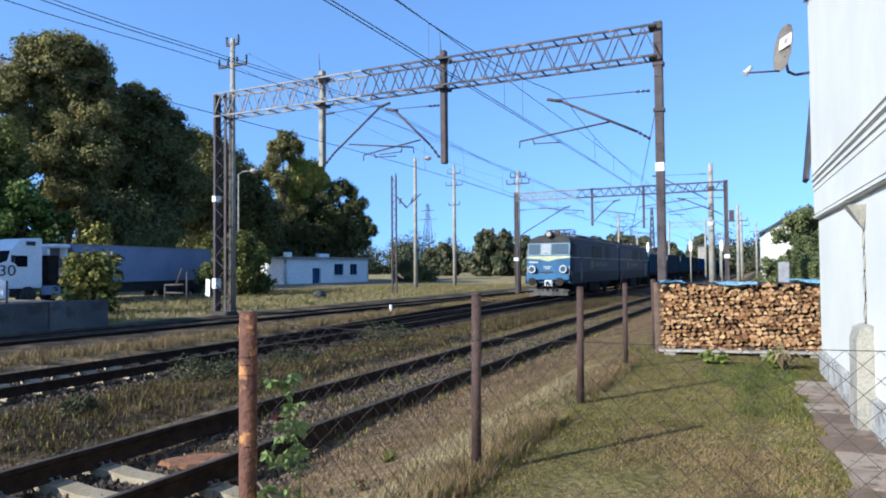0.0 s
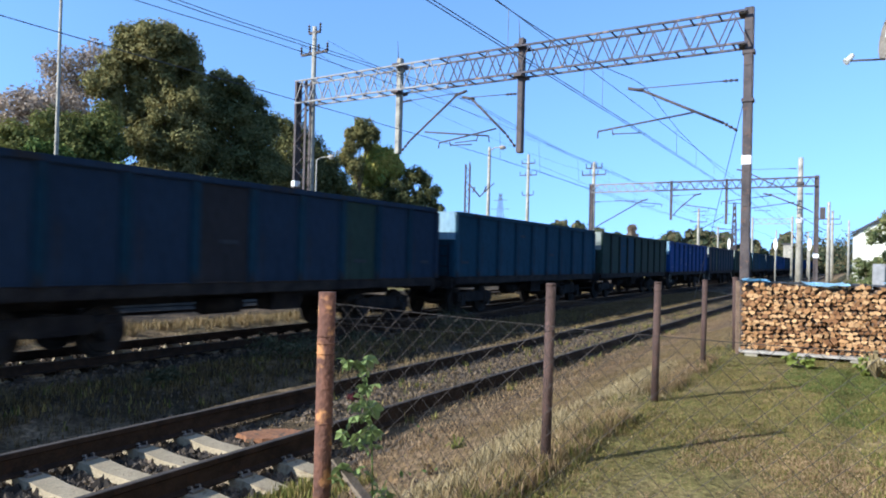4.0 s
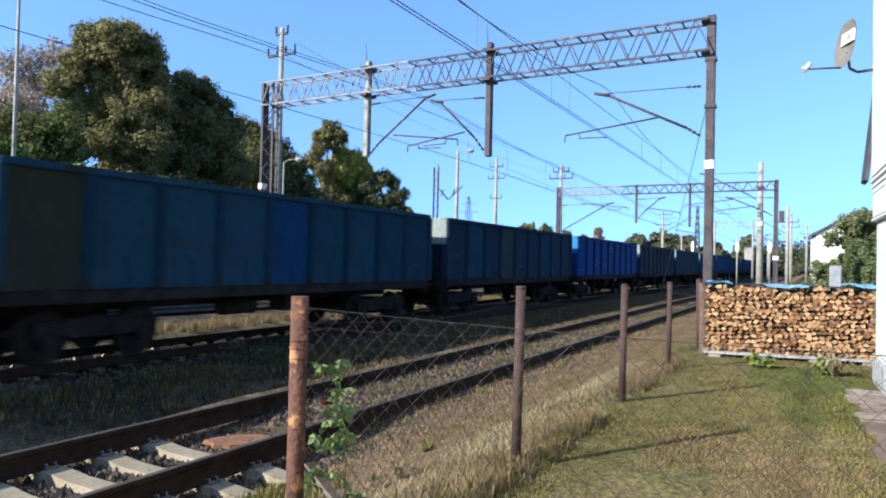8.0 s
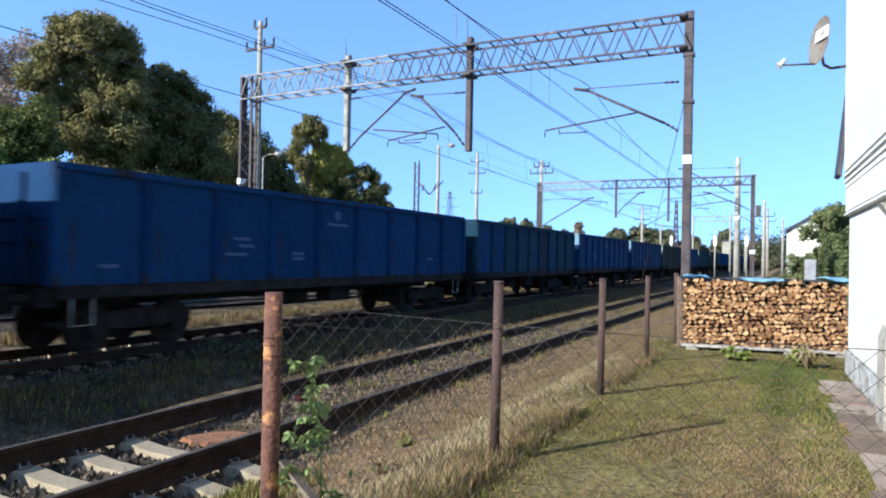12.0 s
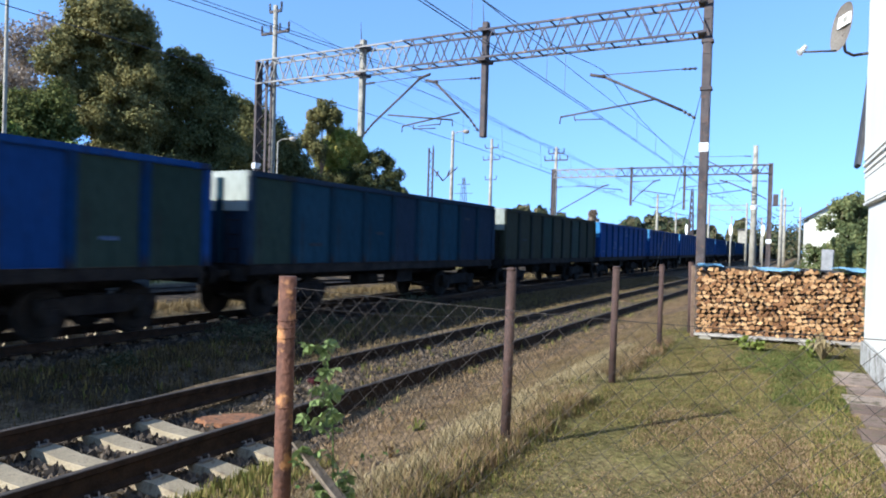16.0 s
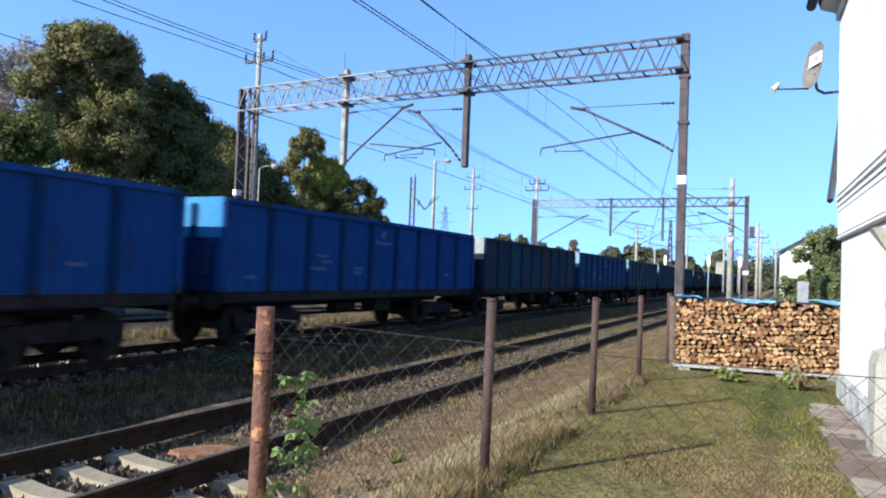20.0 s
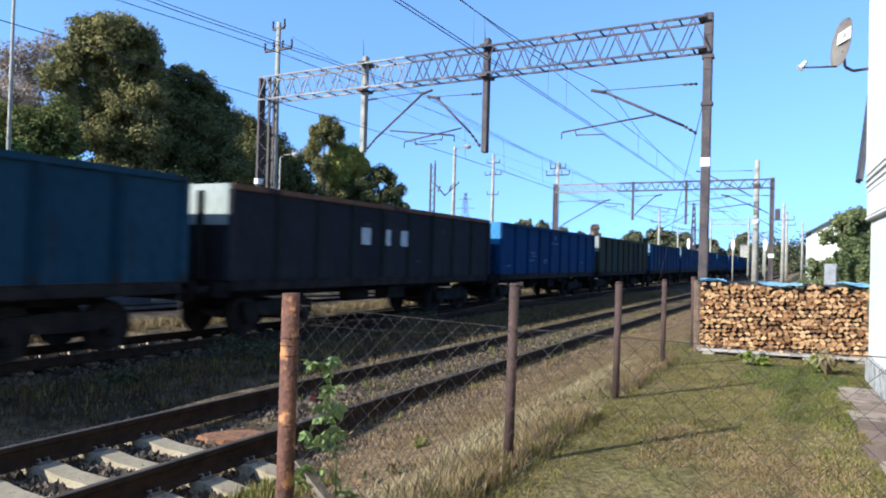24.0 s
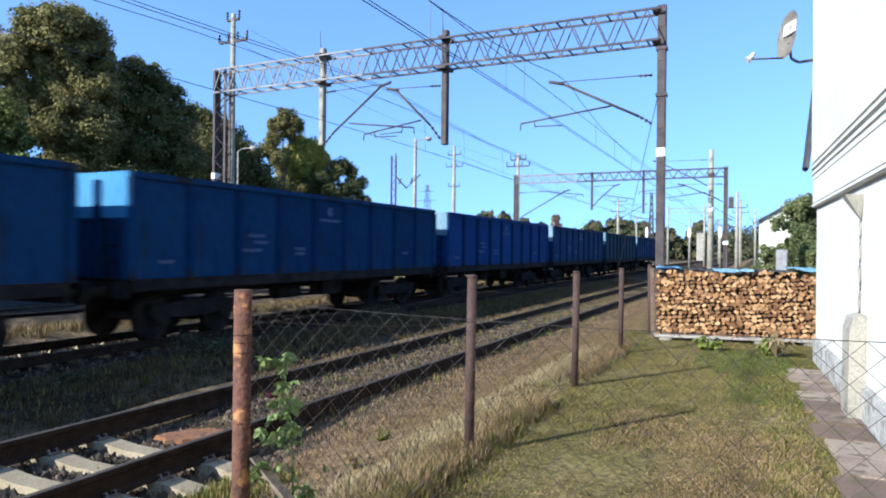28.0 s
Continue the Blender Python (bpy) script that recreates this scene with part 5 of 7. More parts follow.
# out-of-view trees, added to shade the ramp and the bush beside it
build_tree(-31.5, 0.8, 0.1, 12.0, 9, 0.15, "leaf_mid", "unseen deciduous tree added to shade the loading ramp", 9000, 0.2, 71)
build_tree(-37.0, 3.0, 0.1, 11.5, 8, 0.15, "leaf_mid", "unseen deciduous tree added to shade the loading ramp", 9000, 0.2, 72)

# another out-of-view tree, added to keep sun off the truck
build_tree(-46, 11.0, 0.1, 13.5, 12, 0.2, "leaf_mid", "unseen tall deciduous tree added to shade the truck", 14000, 0.22, 73)

# far woods along the horizon
centres, radii = [], []
random.seed(5)
for k in range(110):
    a = -1.15 + 1.5 * k / 110
    dist = 250 + random.uniform(-40, 60)
    h = random.choice((4, 6, 8, 5, 10)) * (1.1 if a < -0.4 else 0.8)
    centres.append((-0.7 + math.sin(a) * dist, 1.9 + math.cos(a) * dist, h * 0.45))
    radii.append(h * random.uniform(0.75, 1.1))
v, f = clumped_leaves([(*c, r) for c, r in zip(centres, radii)], 150000, 0.46, 9)
tagged(soup("far_woods", v, f, M["far_wood"]), "distant band of woods on the horizon", "woods", kind="stuff")
for px, py, hh, ww in ((-71.5, 150, 7.6, 7.6), (-75.5, 150, 6.4, 6.4), (-56.3, 140, 10.2, 8), (-52.5, 141, 9.8, 7), (-48.4, 143, 8.6, 7), (-44.0, 141, 7.4, 7), (-39.5, 172, 8.4, 11), (-33.5, 175, 9.4, 13), (-28.0, 174, 8.4, 10), (-22.5, 176, 7.0, 9), (-15.2, 176, 9.2, 6)):
    build_tree(px, py, 0, hh, ww, 0.02, "far_wood", "distant green tree beyond the field", 8000, 0.55, int(hh * 10 + px), lobes=14)
build_tree(-54.6, 190, 0, 12.6, 4.4, 0.1, "leaf_brown", "slim distant poplar in pale autumn leaf", 6000, 0.6, 91, lobes=22)


def mallow(x, y, h, seed):
    """A climbing leafy weed with a dark flower."""
    random.seed(seed)
    t = thing("weed", "tall leafy mallow weed climbing the fence", "weed", pose(x, y, 0.3))
    bm = bmesh.new()
    limb(bm, (0, 0, 0), (0.04, 0.02, h * 0.97), 0.006, 0.002, 0.05, 6, 7)
    limb(bm, (0, 0, 0), (0.14, 0.05, h * 0.6), 0.005, 0.002, 0.05, 6, 5)
    part("stem", bm, M["leaf_fresh"], t)
    for k in range(58):
        f = random.uniform(0.1, 1) if k % 9 else random.uniform(0.85, 1.0)
        c = Vector((0.03 * f + random.uniform(-0.07, 0.13) * (1.25 - f), random.uniform(-0.1, 0.1), f * h))
        s = random.uniform(0.028, 0.056) * (1.3 - 0.6 * f)
        q = Euler((random.uniform(-0.9, 0.9), random.uniform(-0.9, 0.9), random.uniform(0, 6.3))).to_matrix().to_4x4()
        bm = bmesh.new()
        mid = bm.verts.new((0, 0, 0.012))
        ring = [bm.verts.new((math.cos(w) * s * (1 + 0.18 * math.cos(5 * w)), math.sin(w) * s * (1 + 0.18 * math.cos(5 * w)), -0.01 * math.cos(5 * w))) for w in (2 * math.pi * j / 20 for j in range(20))]
        for j in range(20):
            bm.faces.new((mid, ring[j], ring[(j + 1) % 20]))
        part("leaf", bm, M["leaf_fresh"], t, at=Matrix.Translation(c) @ q)
    bm = bmesh.new()
    for j in range(5):
        bmesh.ops.create_uvsphere(bm, u_segments=8, v_segments=5, radius=0.013, matrix=Matrix.Translation((0.02 * math.cos(j * 1.26), 0.02 * math.sin(j * 1.26), 0)))
    part("flower", bm, M["red_cloth"], t, "dark red flower", Matrix.Translation((0.03, -0.03, h * 0.87)))


mallow(-2.45, 4.07, 1.24, 2)
mallow(-2.42, 4.14, 0.66, 8)


def tuft(x, y, h, mat, label, seed, z=0.42, wide=0.012):
    random.seed(seed)
    t = thing("plant", label, "plant", pose(x, y, z), "small plants")
    for k in range(34):
        a, l, q = random.uniform(0, 6.3), random.uniform(0.35, 1.0) * h, random.uniform(0.25, 0.85)
        bm = bmesh.new()
        c, s = math.cos(a), math.sin(a)
        p1, p2 = Vector((c * l * q * 0.6, s * l * q * 0.6, l * (0.95 - q * 0.45))), Vector((c * l * q, s * l * q, l * (0.95 - q * 0.75)))
        sdir = Vector((-s, c, 0)) * wide
        vs = [bm.verts.new(v) for v in (-sdir * 0.25, sdir * 0.25, p1 + sdir, p2, p1 - sdir)]
        bm.faces.new(vs[:3] + vs[4:])
        bm.faces.new((vs[4], vs[2], vs[3]))
        part("leaf", bm, M[mat], t)


tuft(-1.5, 13.2, 0.3, "leaf_lime", "small leafy yellow-green plant by the wood pile", 3, wide=0.045)
tuft(-1.28, 13.22, 0.26, "leaf_lime", "small leafy yellow-green plant by the wood pile", 7, wide=0.045)
tuft(-0.45, 12.95, 0.5, "pale_straw", "yellowing plant by the wood pile", 4, wide=0.025)
tuft(-0.6, 13.0, 0.36, "leaf_lime", "small yellow-green plant by the wood pile", 5, wide=0.03)
for k, (x, y) in enumerate(((-3.5, 6.3), (-3.9, 7.4))):
    tuft(x, y, 0.22, "grass_green" if k % 2 else "grass_dry", "spindly roadside weed in dry grass", 20 + k, ground_z(x, y) - 0.02)

def dry_stalk(x, y, z, h, seed):
    """A withered dock: a thin bent stalk with curled brown leaves."""
    random.seed(seed)
    t = thing("dry_weed", "withered brown weed stalk beside the fence", "weed", pose(x, y, z), "dry weeds")
    bm = bmesh.new()
    pts = limb(bm, (0, 0, 0), (random.uniform(-0.05, 0.05), random.uniform(-0.05, 0.05), h), 0.004, 0.002, 0.04, 5, 6)
    for p in pts[2:6]:
        limb(bm, p, p + Vector((random.uniform(-0.1, 0.1), random.uniform(-0.08, 0.08), random.uniform(0.04, 0.12))), 0.002, 0.001, 0.01, 5, 2)
    part("stem", bm, M["brown_wood"], t)
    for k in range(16):
        p = pts[random.randint(2, 6)] + Vector((random.uniform(-0.09, 0.09), random.uniform(-0.07, 0.07), random.uniform(-0.02, 0.1)))
        l = random.uniform(0.012, 0.026)
        bm = bmesh.new()
        vs = [bm.verts.new(q) for q in ((-l, 0, 0), (0, -l * 0.5, l * 0.3), (l, 0, 0), (0, l * 0.5, -l * 0.2))]
        bm.faces.new(vs)
        part("leaf", bm, M["withered"] if k % 4 else M["leaf_fresh"], t, at=Matrix.Translation(p) @ Euler((random.uniform(0, 6), random.uniform(0, 6), 0)).to_matrix().to_4x4())


dry_stalk(-2.72, 4.95, 0.38, 0.62, 31)
dry_stalk(-2.78, 4.55, 0.37, 0.42, 32)
dry_stalk(-2.68, 4.62, 0.38, 0.36, 33)
dry_stalk(-3.3, 5.9, 0.24, 0.45, 34)

# ---- wood pile ----
pile = thing("wood_pile", "long stack of split firewood under a blue tarp beside the house", "wood pile", pose(-2.36, 14.3, 0.42, 0, 0, 11.5))
PL, PH = 2.62, 1.2
random.seed(11)
shapes = []
for k in range(22):
    bm = bmesh.new()
    n = random.choice((3, 4, 4, 5, 5, 6))
    a0, big = random.uniform(0, 6.3), random.uniform(0.8, 1.1)
    ring = []
    for j in range(n):
        a = a0 + 2 * math.pi * j / n + random.uniform(-0.35, 0.35)
        r = random.uniform(0.68, 1.25) * big
        ring.append((math.cos(a) * r * 0.053, math.sin(a) * r * 0.038))
    f = [bm.verts.new((x, 0.01 * random.uniform(-1, 1), z)) for x, z in ring]
    b = [bm.verts.new((x * 0.95, 0.42, z * 0.95)) for x, z in ring]
    bm.faces.new(f)
    bm.faces.new(b[::-1])
    for j in range(n):
        q = bm.faces.new((f[j], b[j], b[(j + 1) % n], f[(j + 1) % n]))
        q.material_index = 1
    bmesh.ops.recalc_face_normals(bm, faces=list(bm.faces))
    me = bpy.data.meshes.new("log")
    bm.to_mesh(me)
    bm.free()
    me.materials.append(M["cut_wood"])
    me.materials.append(M["bark"])
    shapes.append(me)
row, z, rest, singles = 0, 0.125, bmesh.new(), 0
while z < PH + 0.01:
    x = 0.03 + (row % 2) * 0.035
    while x < PL - 0.03:
        dz = 0.02 * math.sin(x * 4 + row) + random.uniform(-0.012, 0.012)
        if not (z > PH - 0.1 and random.random() < 0.25):
            shape = random.choice(shapes)
            at = pose(x + random.uniform(-0.012, 0.012), random.uniform(-0.04, 0.04), z + dz, 0, random.uniform(-28, 28) + random.choice((0, 180)), random.uniform(-4, 4))
            if row % 2 and singles < 300:
                part("log", shape, None, pile, at=at)
                singles += 1
            else:
                k0 = len(rest.verts)
                rest.from_mesh(shape)
                rest.verts.ensure_lookup_table()
                for v in rest.verts[k0:]:
                    v.co = at @ v.co
        x += random.uniform(0.07, 0.108)
    z += 0.056
    row += 1
logs = part("log_infill", rest, M["cut_ends"], pile, "split log ends of the stack")
logs.data.materials.append(M["bark"])
tagged(logs, kind="stuff")
part("base_board", bevel_box(bmesh.new(), (PL / 2, 0.1, 0.075), (PL + 0.06, 0.6, 0.035), 0.006), M["grey_wood"], pile, "grey weathered base board")
for k in range(4):
    part("bearer", bevel_box(bmesh.new(), (0.15 + k * 0.77, 0.1, 0.025), (0.2, 0.55, 0.07), 0.01), M["old_concrete"], pile, "concrete block under the pile")
part("core", box(bmesh.new(), (PL / 2, 0.42, PH / 2 + 0.05), (PL - 0.06, 0.5, PH - 0.16)), M["bark"], pile, "dark inside of the stack")
part("side_stake", beam(bmesh.new(), (-0.05, 0.05, 0), (-0.06, 0.1, PH + 0.05), 0.05, 0.06), M["brown_wood"], pile, "brown stake")


def cover(name, x0, x1, y0, y1, z, mat, label, seed, amp=0.03):
    bm = bmesh.new()
    nx, ny = 26, 8
    g = []
    for j in range(ny + 1):
        for i in range(nx + 1):
            x, y = x0 + (x1 - x0) * i / nx, y0 + (y1 - y0) * j / ny
            e = -0.05 * (1 if j == 0 else 0) * (0.5 + noise.noise(Vector((x * 3, seed, 1))))
            g.append(bm.verts.new((x, y + 0.03 * noise.noise(Vector((x * 5, y * 5, seed))), z + e + amp * noise.noise(Vector((x * 2.5, y * 3, seed))) + 0.4 * amp * noise.noise(Vector((x * 9, y * 9, seed))))))
    for j in range(ny):
        for i in range(nx):
            bm.faces.new((g[j * (nx + 1) + i], g[j * (nx + 1) + i + 1], g[(j + 1) * (nx + 1) + i + 1], g[(j + 1) * (nx + 1) + i]))
    for q in bm.faces:
        q.smooth = True
    bmesh.ops.solidify(bm, geom=list(bm.faces), thickness=0.006)
    ob = part(name, bm, mat)
    ob.matrix_basis = pile.matrix_basis.copy()
    return tagged(ob, label, "tarp")


cover("tarp", -0.05, PL, 0.06, 0.62, PH + 0.05, M["dark_tarp"], "dark plastic sheet lying over the firewood", 2, 0.02)
cover("tarp", 0.95, 1.6, -0.09, 0.5, PH + 0.06, M["tarp"], "crumpled light blue tarp on the wood pile", 4, 0.035)
cover("tarp", 0.02, 0.42, -0.09, 0.4, PH + 0.085, M["tarp"], "small bunched light blue tarp on the pile", 6, 0.05)
cover("tarp", 2.15, 2.66, -0.09, 0.5, PH + 0.09, M["tarp"], "light blue tarp corner on the wood pile", 8, 0.03)
# ---- house ----
house = thing("house", "white plastered house with cornice and worn plinth", "house", pose(0.05, 12.99, 0.42, 0, 0, 2.6))
HL = 15.0
part("wall", bevel_box(bmesh.new(), (0.21, -HL / 2, 2.85), (0.42, HL, 5.9), 0.02), M["plaster"], house, "smooth white plaster wall")
part("wall", bevel_box(bmesh.new(), (4.2, -0.2, 2.85), (7.5, 0.4, 5.9), 0.02), M["plaster"], house)
part("wall", bevel_box(bmesh.new(), (4.2, -HL + 0.2, 2.85), (7.5, 0.4, 5.9), 0.02), M["plaster"], house)
part("wall", bevel_box(bmesh.new(), (7.8, -HL / 2, 2.85), (0.4, HL, 5.9), 0.02), M["plaster"], house)
part("plinth", bevel_box(bmesh.new(), (0.19, -HL / 2 + 0.01, 0.1), (0.45, HL, 0.5), 0.03), M["plinth"], house, "peeling grey-white plinth")
for z, h, out in ((2.24, 0.05, 0.05), (2.62, 0.05, 0.048), (2.7, 0.055, 0.057), (2.785, 0.06, 0.066)):
    part("cornice", bevel_box(bmesh.new(), (0.2 - out / 2, -HL / 2 + 0.02, z), (0.42 + out, HL + 0.1, h), 0.012), M["plaster"], house, "white plaster string course")
part("upper_wall", bevel_box(bmesh.new(), (0.17, -HL / 2, 4.36), (0.48, HL + 0.06, 3.06), 0.015), M["plaster"], house, "smooth white upper wall")
part("cornice_band", bevel_box(bmesh.new(), (0.2, -HL / 2, 2.563), (0.44 + 0.06, HL + 0.03, 0.59), 0.01), M["plaster"], house)
bm = bmesh.new()
vs = [bm.verts.new(q) for q in ((-0.16, -3.4, 2.12), (-0.16, -3.65, 2.12), (0.0, -3.65, 2.12), (0.0, -3.4, 2.12), (-0.01, -3.56, 1.88), (-0.01, -3.5, 1.88))]
for f in ((0, 1, 2, 3), (0, 4, 1), (0, 5, 4), (0, 3, 5), (1, 4, 2), (2, 4, 5), (2, 5, 3)):
    bm.faces.new([vs[k] for k in f])
part("bracket", bm, M["old_concrete"], house, "grey corbel under the cornice")
bm = tube(bmesh.new(), [(-0.012 + 0.004 * math.sin(k * 2.1), -3.53 + 0.012 * math.sin(k * 1.7), 1.95 - k * 0.11) for k in range(10)], 0.012, seg=6)
part("conduit", bm, M["old_concrete"], house, "thin grey conduit down the wall")
bm = bmesh.new()
extrude(bm, [(0.02, 0.02), (-0.15, 0.02), (-0.14, 0.84), (-0.11, 0.95), (-0.04, 0.98), (0.02, 0.98)], -3.85, -3.45)
part("pedestal", bm, M["old_concrete"], house, "rough concrete block against the wall")
# eaves
bm = bmesh.new()
extrude(bm, [(-0.3, 5.7), (0.1, 5.54), (0.42, 5.54), (4.2, 7.6), (4.2, 7.75), (-0.34, 5.8)], -HL - 0.2, 0.25)
part("roof", bm, M["roof_dark"], house, "dark roof with grey boxed eaves")
bm = bmesh.new()
extrude(bm, [(-0.31, 5.685), (0.0, 5.56), (0.0, 5.54), (-0.31, 5.66)], -HL - 0.15, 0.2)
part("soffit", bm, M["plaster"], house, "pale boarded soffit")
part("eaves_board", bevel_box(bmesh.new(), (-0.095, -HL / 2, 5.47), (0.05, HL + 0.1, 0.12), 0.01, pose(0, 0, 0)), M["plaster"], house)
bm = bmesh.new()
rod(bm, (-0.42, -HL, 5.76), (-0.42, 0.3, 5.76), 0.07, seg=10)
part("gutter", bm, M["roof_dark"], house, "dark gutter along the eaves")
bm = bmesh.new()
extrude(bm, [(-0.15, 2.82), (-0.1, 2.79), (0.06, 4.3), (0.0, 4.33)], 0.02, 0.5)
part("side_roof", bm, M["roof_dark"], house, "steep dark roof edge of the rear wing")
part("rear_wing", bevel_box(bmesh.new(), (2.1, 1.4, 2.1), (2.6, 2.7, 4.2), 0.02), M["plaster"], house, "white rear wing")
# window-free wall patches stay plain; paving along the wall
for k in range(16):
    for j in range(1):
        wide = 0.42 + 0.05 * math.sin(k * 2.3)
        bm = bevel_box(bmesh.new(), (-0.04 - wide / 2, -1.3 - k * 0.52, 0.006 * math.sin(k * 1.7)), (wide, 0.5 + 0.012 * math.sin(k * 3.1), 0.05), 0.014)
        bmesh.ops.rotate(bm, verts=list(bm.verts), cent=(-0.25, -1.3 - k * 0.52, 0), matrix=Matrix.Rotation(0.025 * math.sin(k * 2.9), 3, "Z"))
        part("paving_slab", bm, M["paver"], None)
slabs = [o for o in scene.objects if o.name.startswith("paving_slab")]
paving = thing("pavement", "narrow worn brownish paving along the house wall", "pavement", pose(0.05, 12.99, 0.42, 0, 0, 2.6), kind="structure")
for o in slabs:
    o.parent = paving

# satellite dish
dish = thing("satellite_dish", "grey satellite dish with a white label on a wall bracket", "satellite dish", look((-0.36, 12.85, 5.15), (-0.36 - 0.9, 12.85 - 0.42, 5.15 + 0.12)))
bm = bmesh.new()
hub = bm.verts.new((0, 0, 0.06))
rings = []
for j in range(1, 7):
    rr = j / 6
    rings.append([bm.verts.new((math.cos(w) * 0.28 * rr * (1 + 0.05 * math.sin(2 * w) ** 2), math.sin(w) * 0.345 * rr * (1 + 0.05 * math.sin(2 * w) ** 2), 0.06 - 0.06 * rr * rr)) for w in (2 * math.pi * i / 28 for i in range(28))])
for i in range(28):
    bm.faces.new((hub, rings[0][i], rings[0][(i + 1) % 28]))
for a, b in zip(rings, rings[1:]):
    for i in range(28):
        bm.faces.new((a[i], b[i], b[(i + 1) % 28], a[(i + 1) % 28]))
for q in bm.faces:
    q.smooth = True
bmesh.ops.solidify(bm, geom=list(bm.faces), thickness=0.012)
part("reflector", bm, M["dish"], dish, "shallow grey bowl")
part("label", box(bmesh.new(), (0.0, 0.1, 0.033), (0.33, 0.17, 0.03)), M["white_paint"], dish, "white square label")
part("label_print", box(bmesh.new(), (-0.04, 0.1, 0.016), (0.11, 0.08, 0.004)), M["old_concrete"], dish, "grey printed block")
bm = bmesh.new()
rod(bm, (0, -0.34, -0.02), (0, -0.42, -0.5), 0.014)
part("feed_arm", bm, M["mast"], dish)
bm = bmesh.new()
rod(bm, (0, -0.42, -0.5), (0, -0.33, -0.44), 0.035)
rod(bm, (0, -0.44, -0.52), (0, -0.42, -0.5), 0.05)
part("receiver_head", bm, M["lamp_white"], dish, "pale receiver head")
bm = bmesh.new()
inv = dish.matrix_basis.inverted()
for a, b in (((-0.33, 12.9, 5.05), (-0.3, 12.93, 4.82)), ((-0.3, 12.93, 4.82), (-0.2, 12.95, 4.76)), ((-0.2, 12.95, 4.76), (0.08, 12.95, 4.78))):
    rod(bm, inv @ Vector(a), inv @ Vector(b), 0.02)
part("bracket", bm, M["mast"], dish, "bent steel wall bracket")


# ---- train ----
def paint(name, cols):
    return material(name, cols, 0.75, 0, 0.9, 14, 0.08, stain=(0.024, 0.022, 0.022), stain_amount=0.4, streak=0.25, obj_random=0.25, spec=0.06)


PAINT = {
    # end paints: paler colours that carry the sunlight on the front ends
    "teal_end": paint("sunlit_teal_end", [(0.045, 0.128, 0.172), (0.075, 0.18, 0.225)]),
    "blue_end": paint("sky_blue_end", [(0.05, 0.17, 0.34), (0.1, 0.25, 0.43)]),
    "pale_end": paint("pale_sunlit_end", [(0.15, 0.24, 0.31), (0.25, 0.34, 0.4)]),
    "beige_end": paint("beige_sunlit_end", [(0.212, 0.231, 0.206), (0.325, 0.338, 0.3)]),
    "bright": paint("bright_blue_paint", [(0.0146, 0.0418, 0.143), (0.0217, 0.0575, 0.181)]),
    "blue": paint("blue_paint", [(0.0103, 0.0338, 0.0871), (0.0174, 0.0476, 0.117)]),
    "teal": paint("teal_paint", [(0.0131, 0.0365, 0.058), (0.0245, 0.0551, 0.0822)]),
    "olive": paint("olive_paint", [(0.0293, 0.0313, 0.0196), (0.045, 0.0459, 0.0287)]),
    "green": paint("grey_green_paint", [(0.0215, 0.0364, 0.0292), (0.0356, 0.0529, 0.0412)]),
    "rust": paint("rusty_rim_paint", [(0.1, 0.05, 0.028), (0.16, 0.085, 0.05)]),
    "brown": paint("brown_paint", [(0.0198, 0.0198, 0.0225), (0.033, 0.0304, 0.0317)]),
    "navy": paint("dark_navy_paint", [(0.0143, 0.0241, 0.0423), (0.0244, 0.037, 0.0598)]),
    # rib paints: body colours darkened, shade on the ribs put into the paint
    "rib_blue": paint("shaded_blue_rib", [(0.0071, 0.025, 0.075), (0.0107, 0.0358, 0.103)]),
    "rib_teal": paint("shaded_teal_rib", [(0.0099, 0.0264, 0.0413), (0.0148, 0.0363, 0.0562)]),
    "rib_grey": paint("shaded_grey_rib", [(0.0145, 0.0185, 0.0159), (0.0238, 0.0278, 0.0225)]),
}
WORDS = {"bright": "bright blue", "blue": "dull blue", "teal": "dark teal", "olive": "dirty olive", "green": "grey-green", "brown": "dark brown", "navy": "dark navy"}
BAYS = 9


def wheel_mesh(r):
    """A spoked-plate wheel, its outer face towards +x."""
    bm = bmesh.new()
    tube(bm, [(-0.06, 0, 0), (-0.059, 0, 0)], r + 0.03, r + 0.03, 24)
    rod(bm, (-0.06, 0, 0), (-0.03, 0, 0), r + 0.03, seg=24)
    rod(bm, (-0.03, 0, 0), (0.075, 0, 0), r, r - 0.01, seg=24)
    rod(bm, (0.075, 0, 0), (0.085, 0, 0), r * 0.84, r * 0.8, seg=24)
    rod(bm, (0.085, 0, 0), (0.16, 0, 0), r * 0.3, r * 0.22, seg=12)
    return mesh_of("wheel", bm, M["wheel"])


def put_wheels(bogie, wheel, axle, spots, z):
    for d in spots:
        part("axle", axle, None, bogie, at=pose(0, d, z))
        for sx in (-1, 1):
            part("wheel", wheel, None, bogie, at=pose(sx * 0.75, d, z, 0, 0, 0 if sx > 0 else 180))


AXLE = mesh_of("axle", rod(bmesh.new(), (-0.95, 0, 0), (0.95, 0, 0), 0.08, seg=10), M["wheel"])


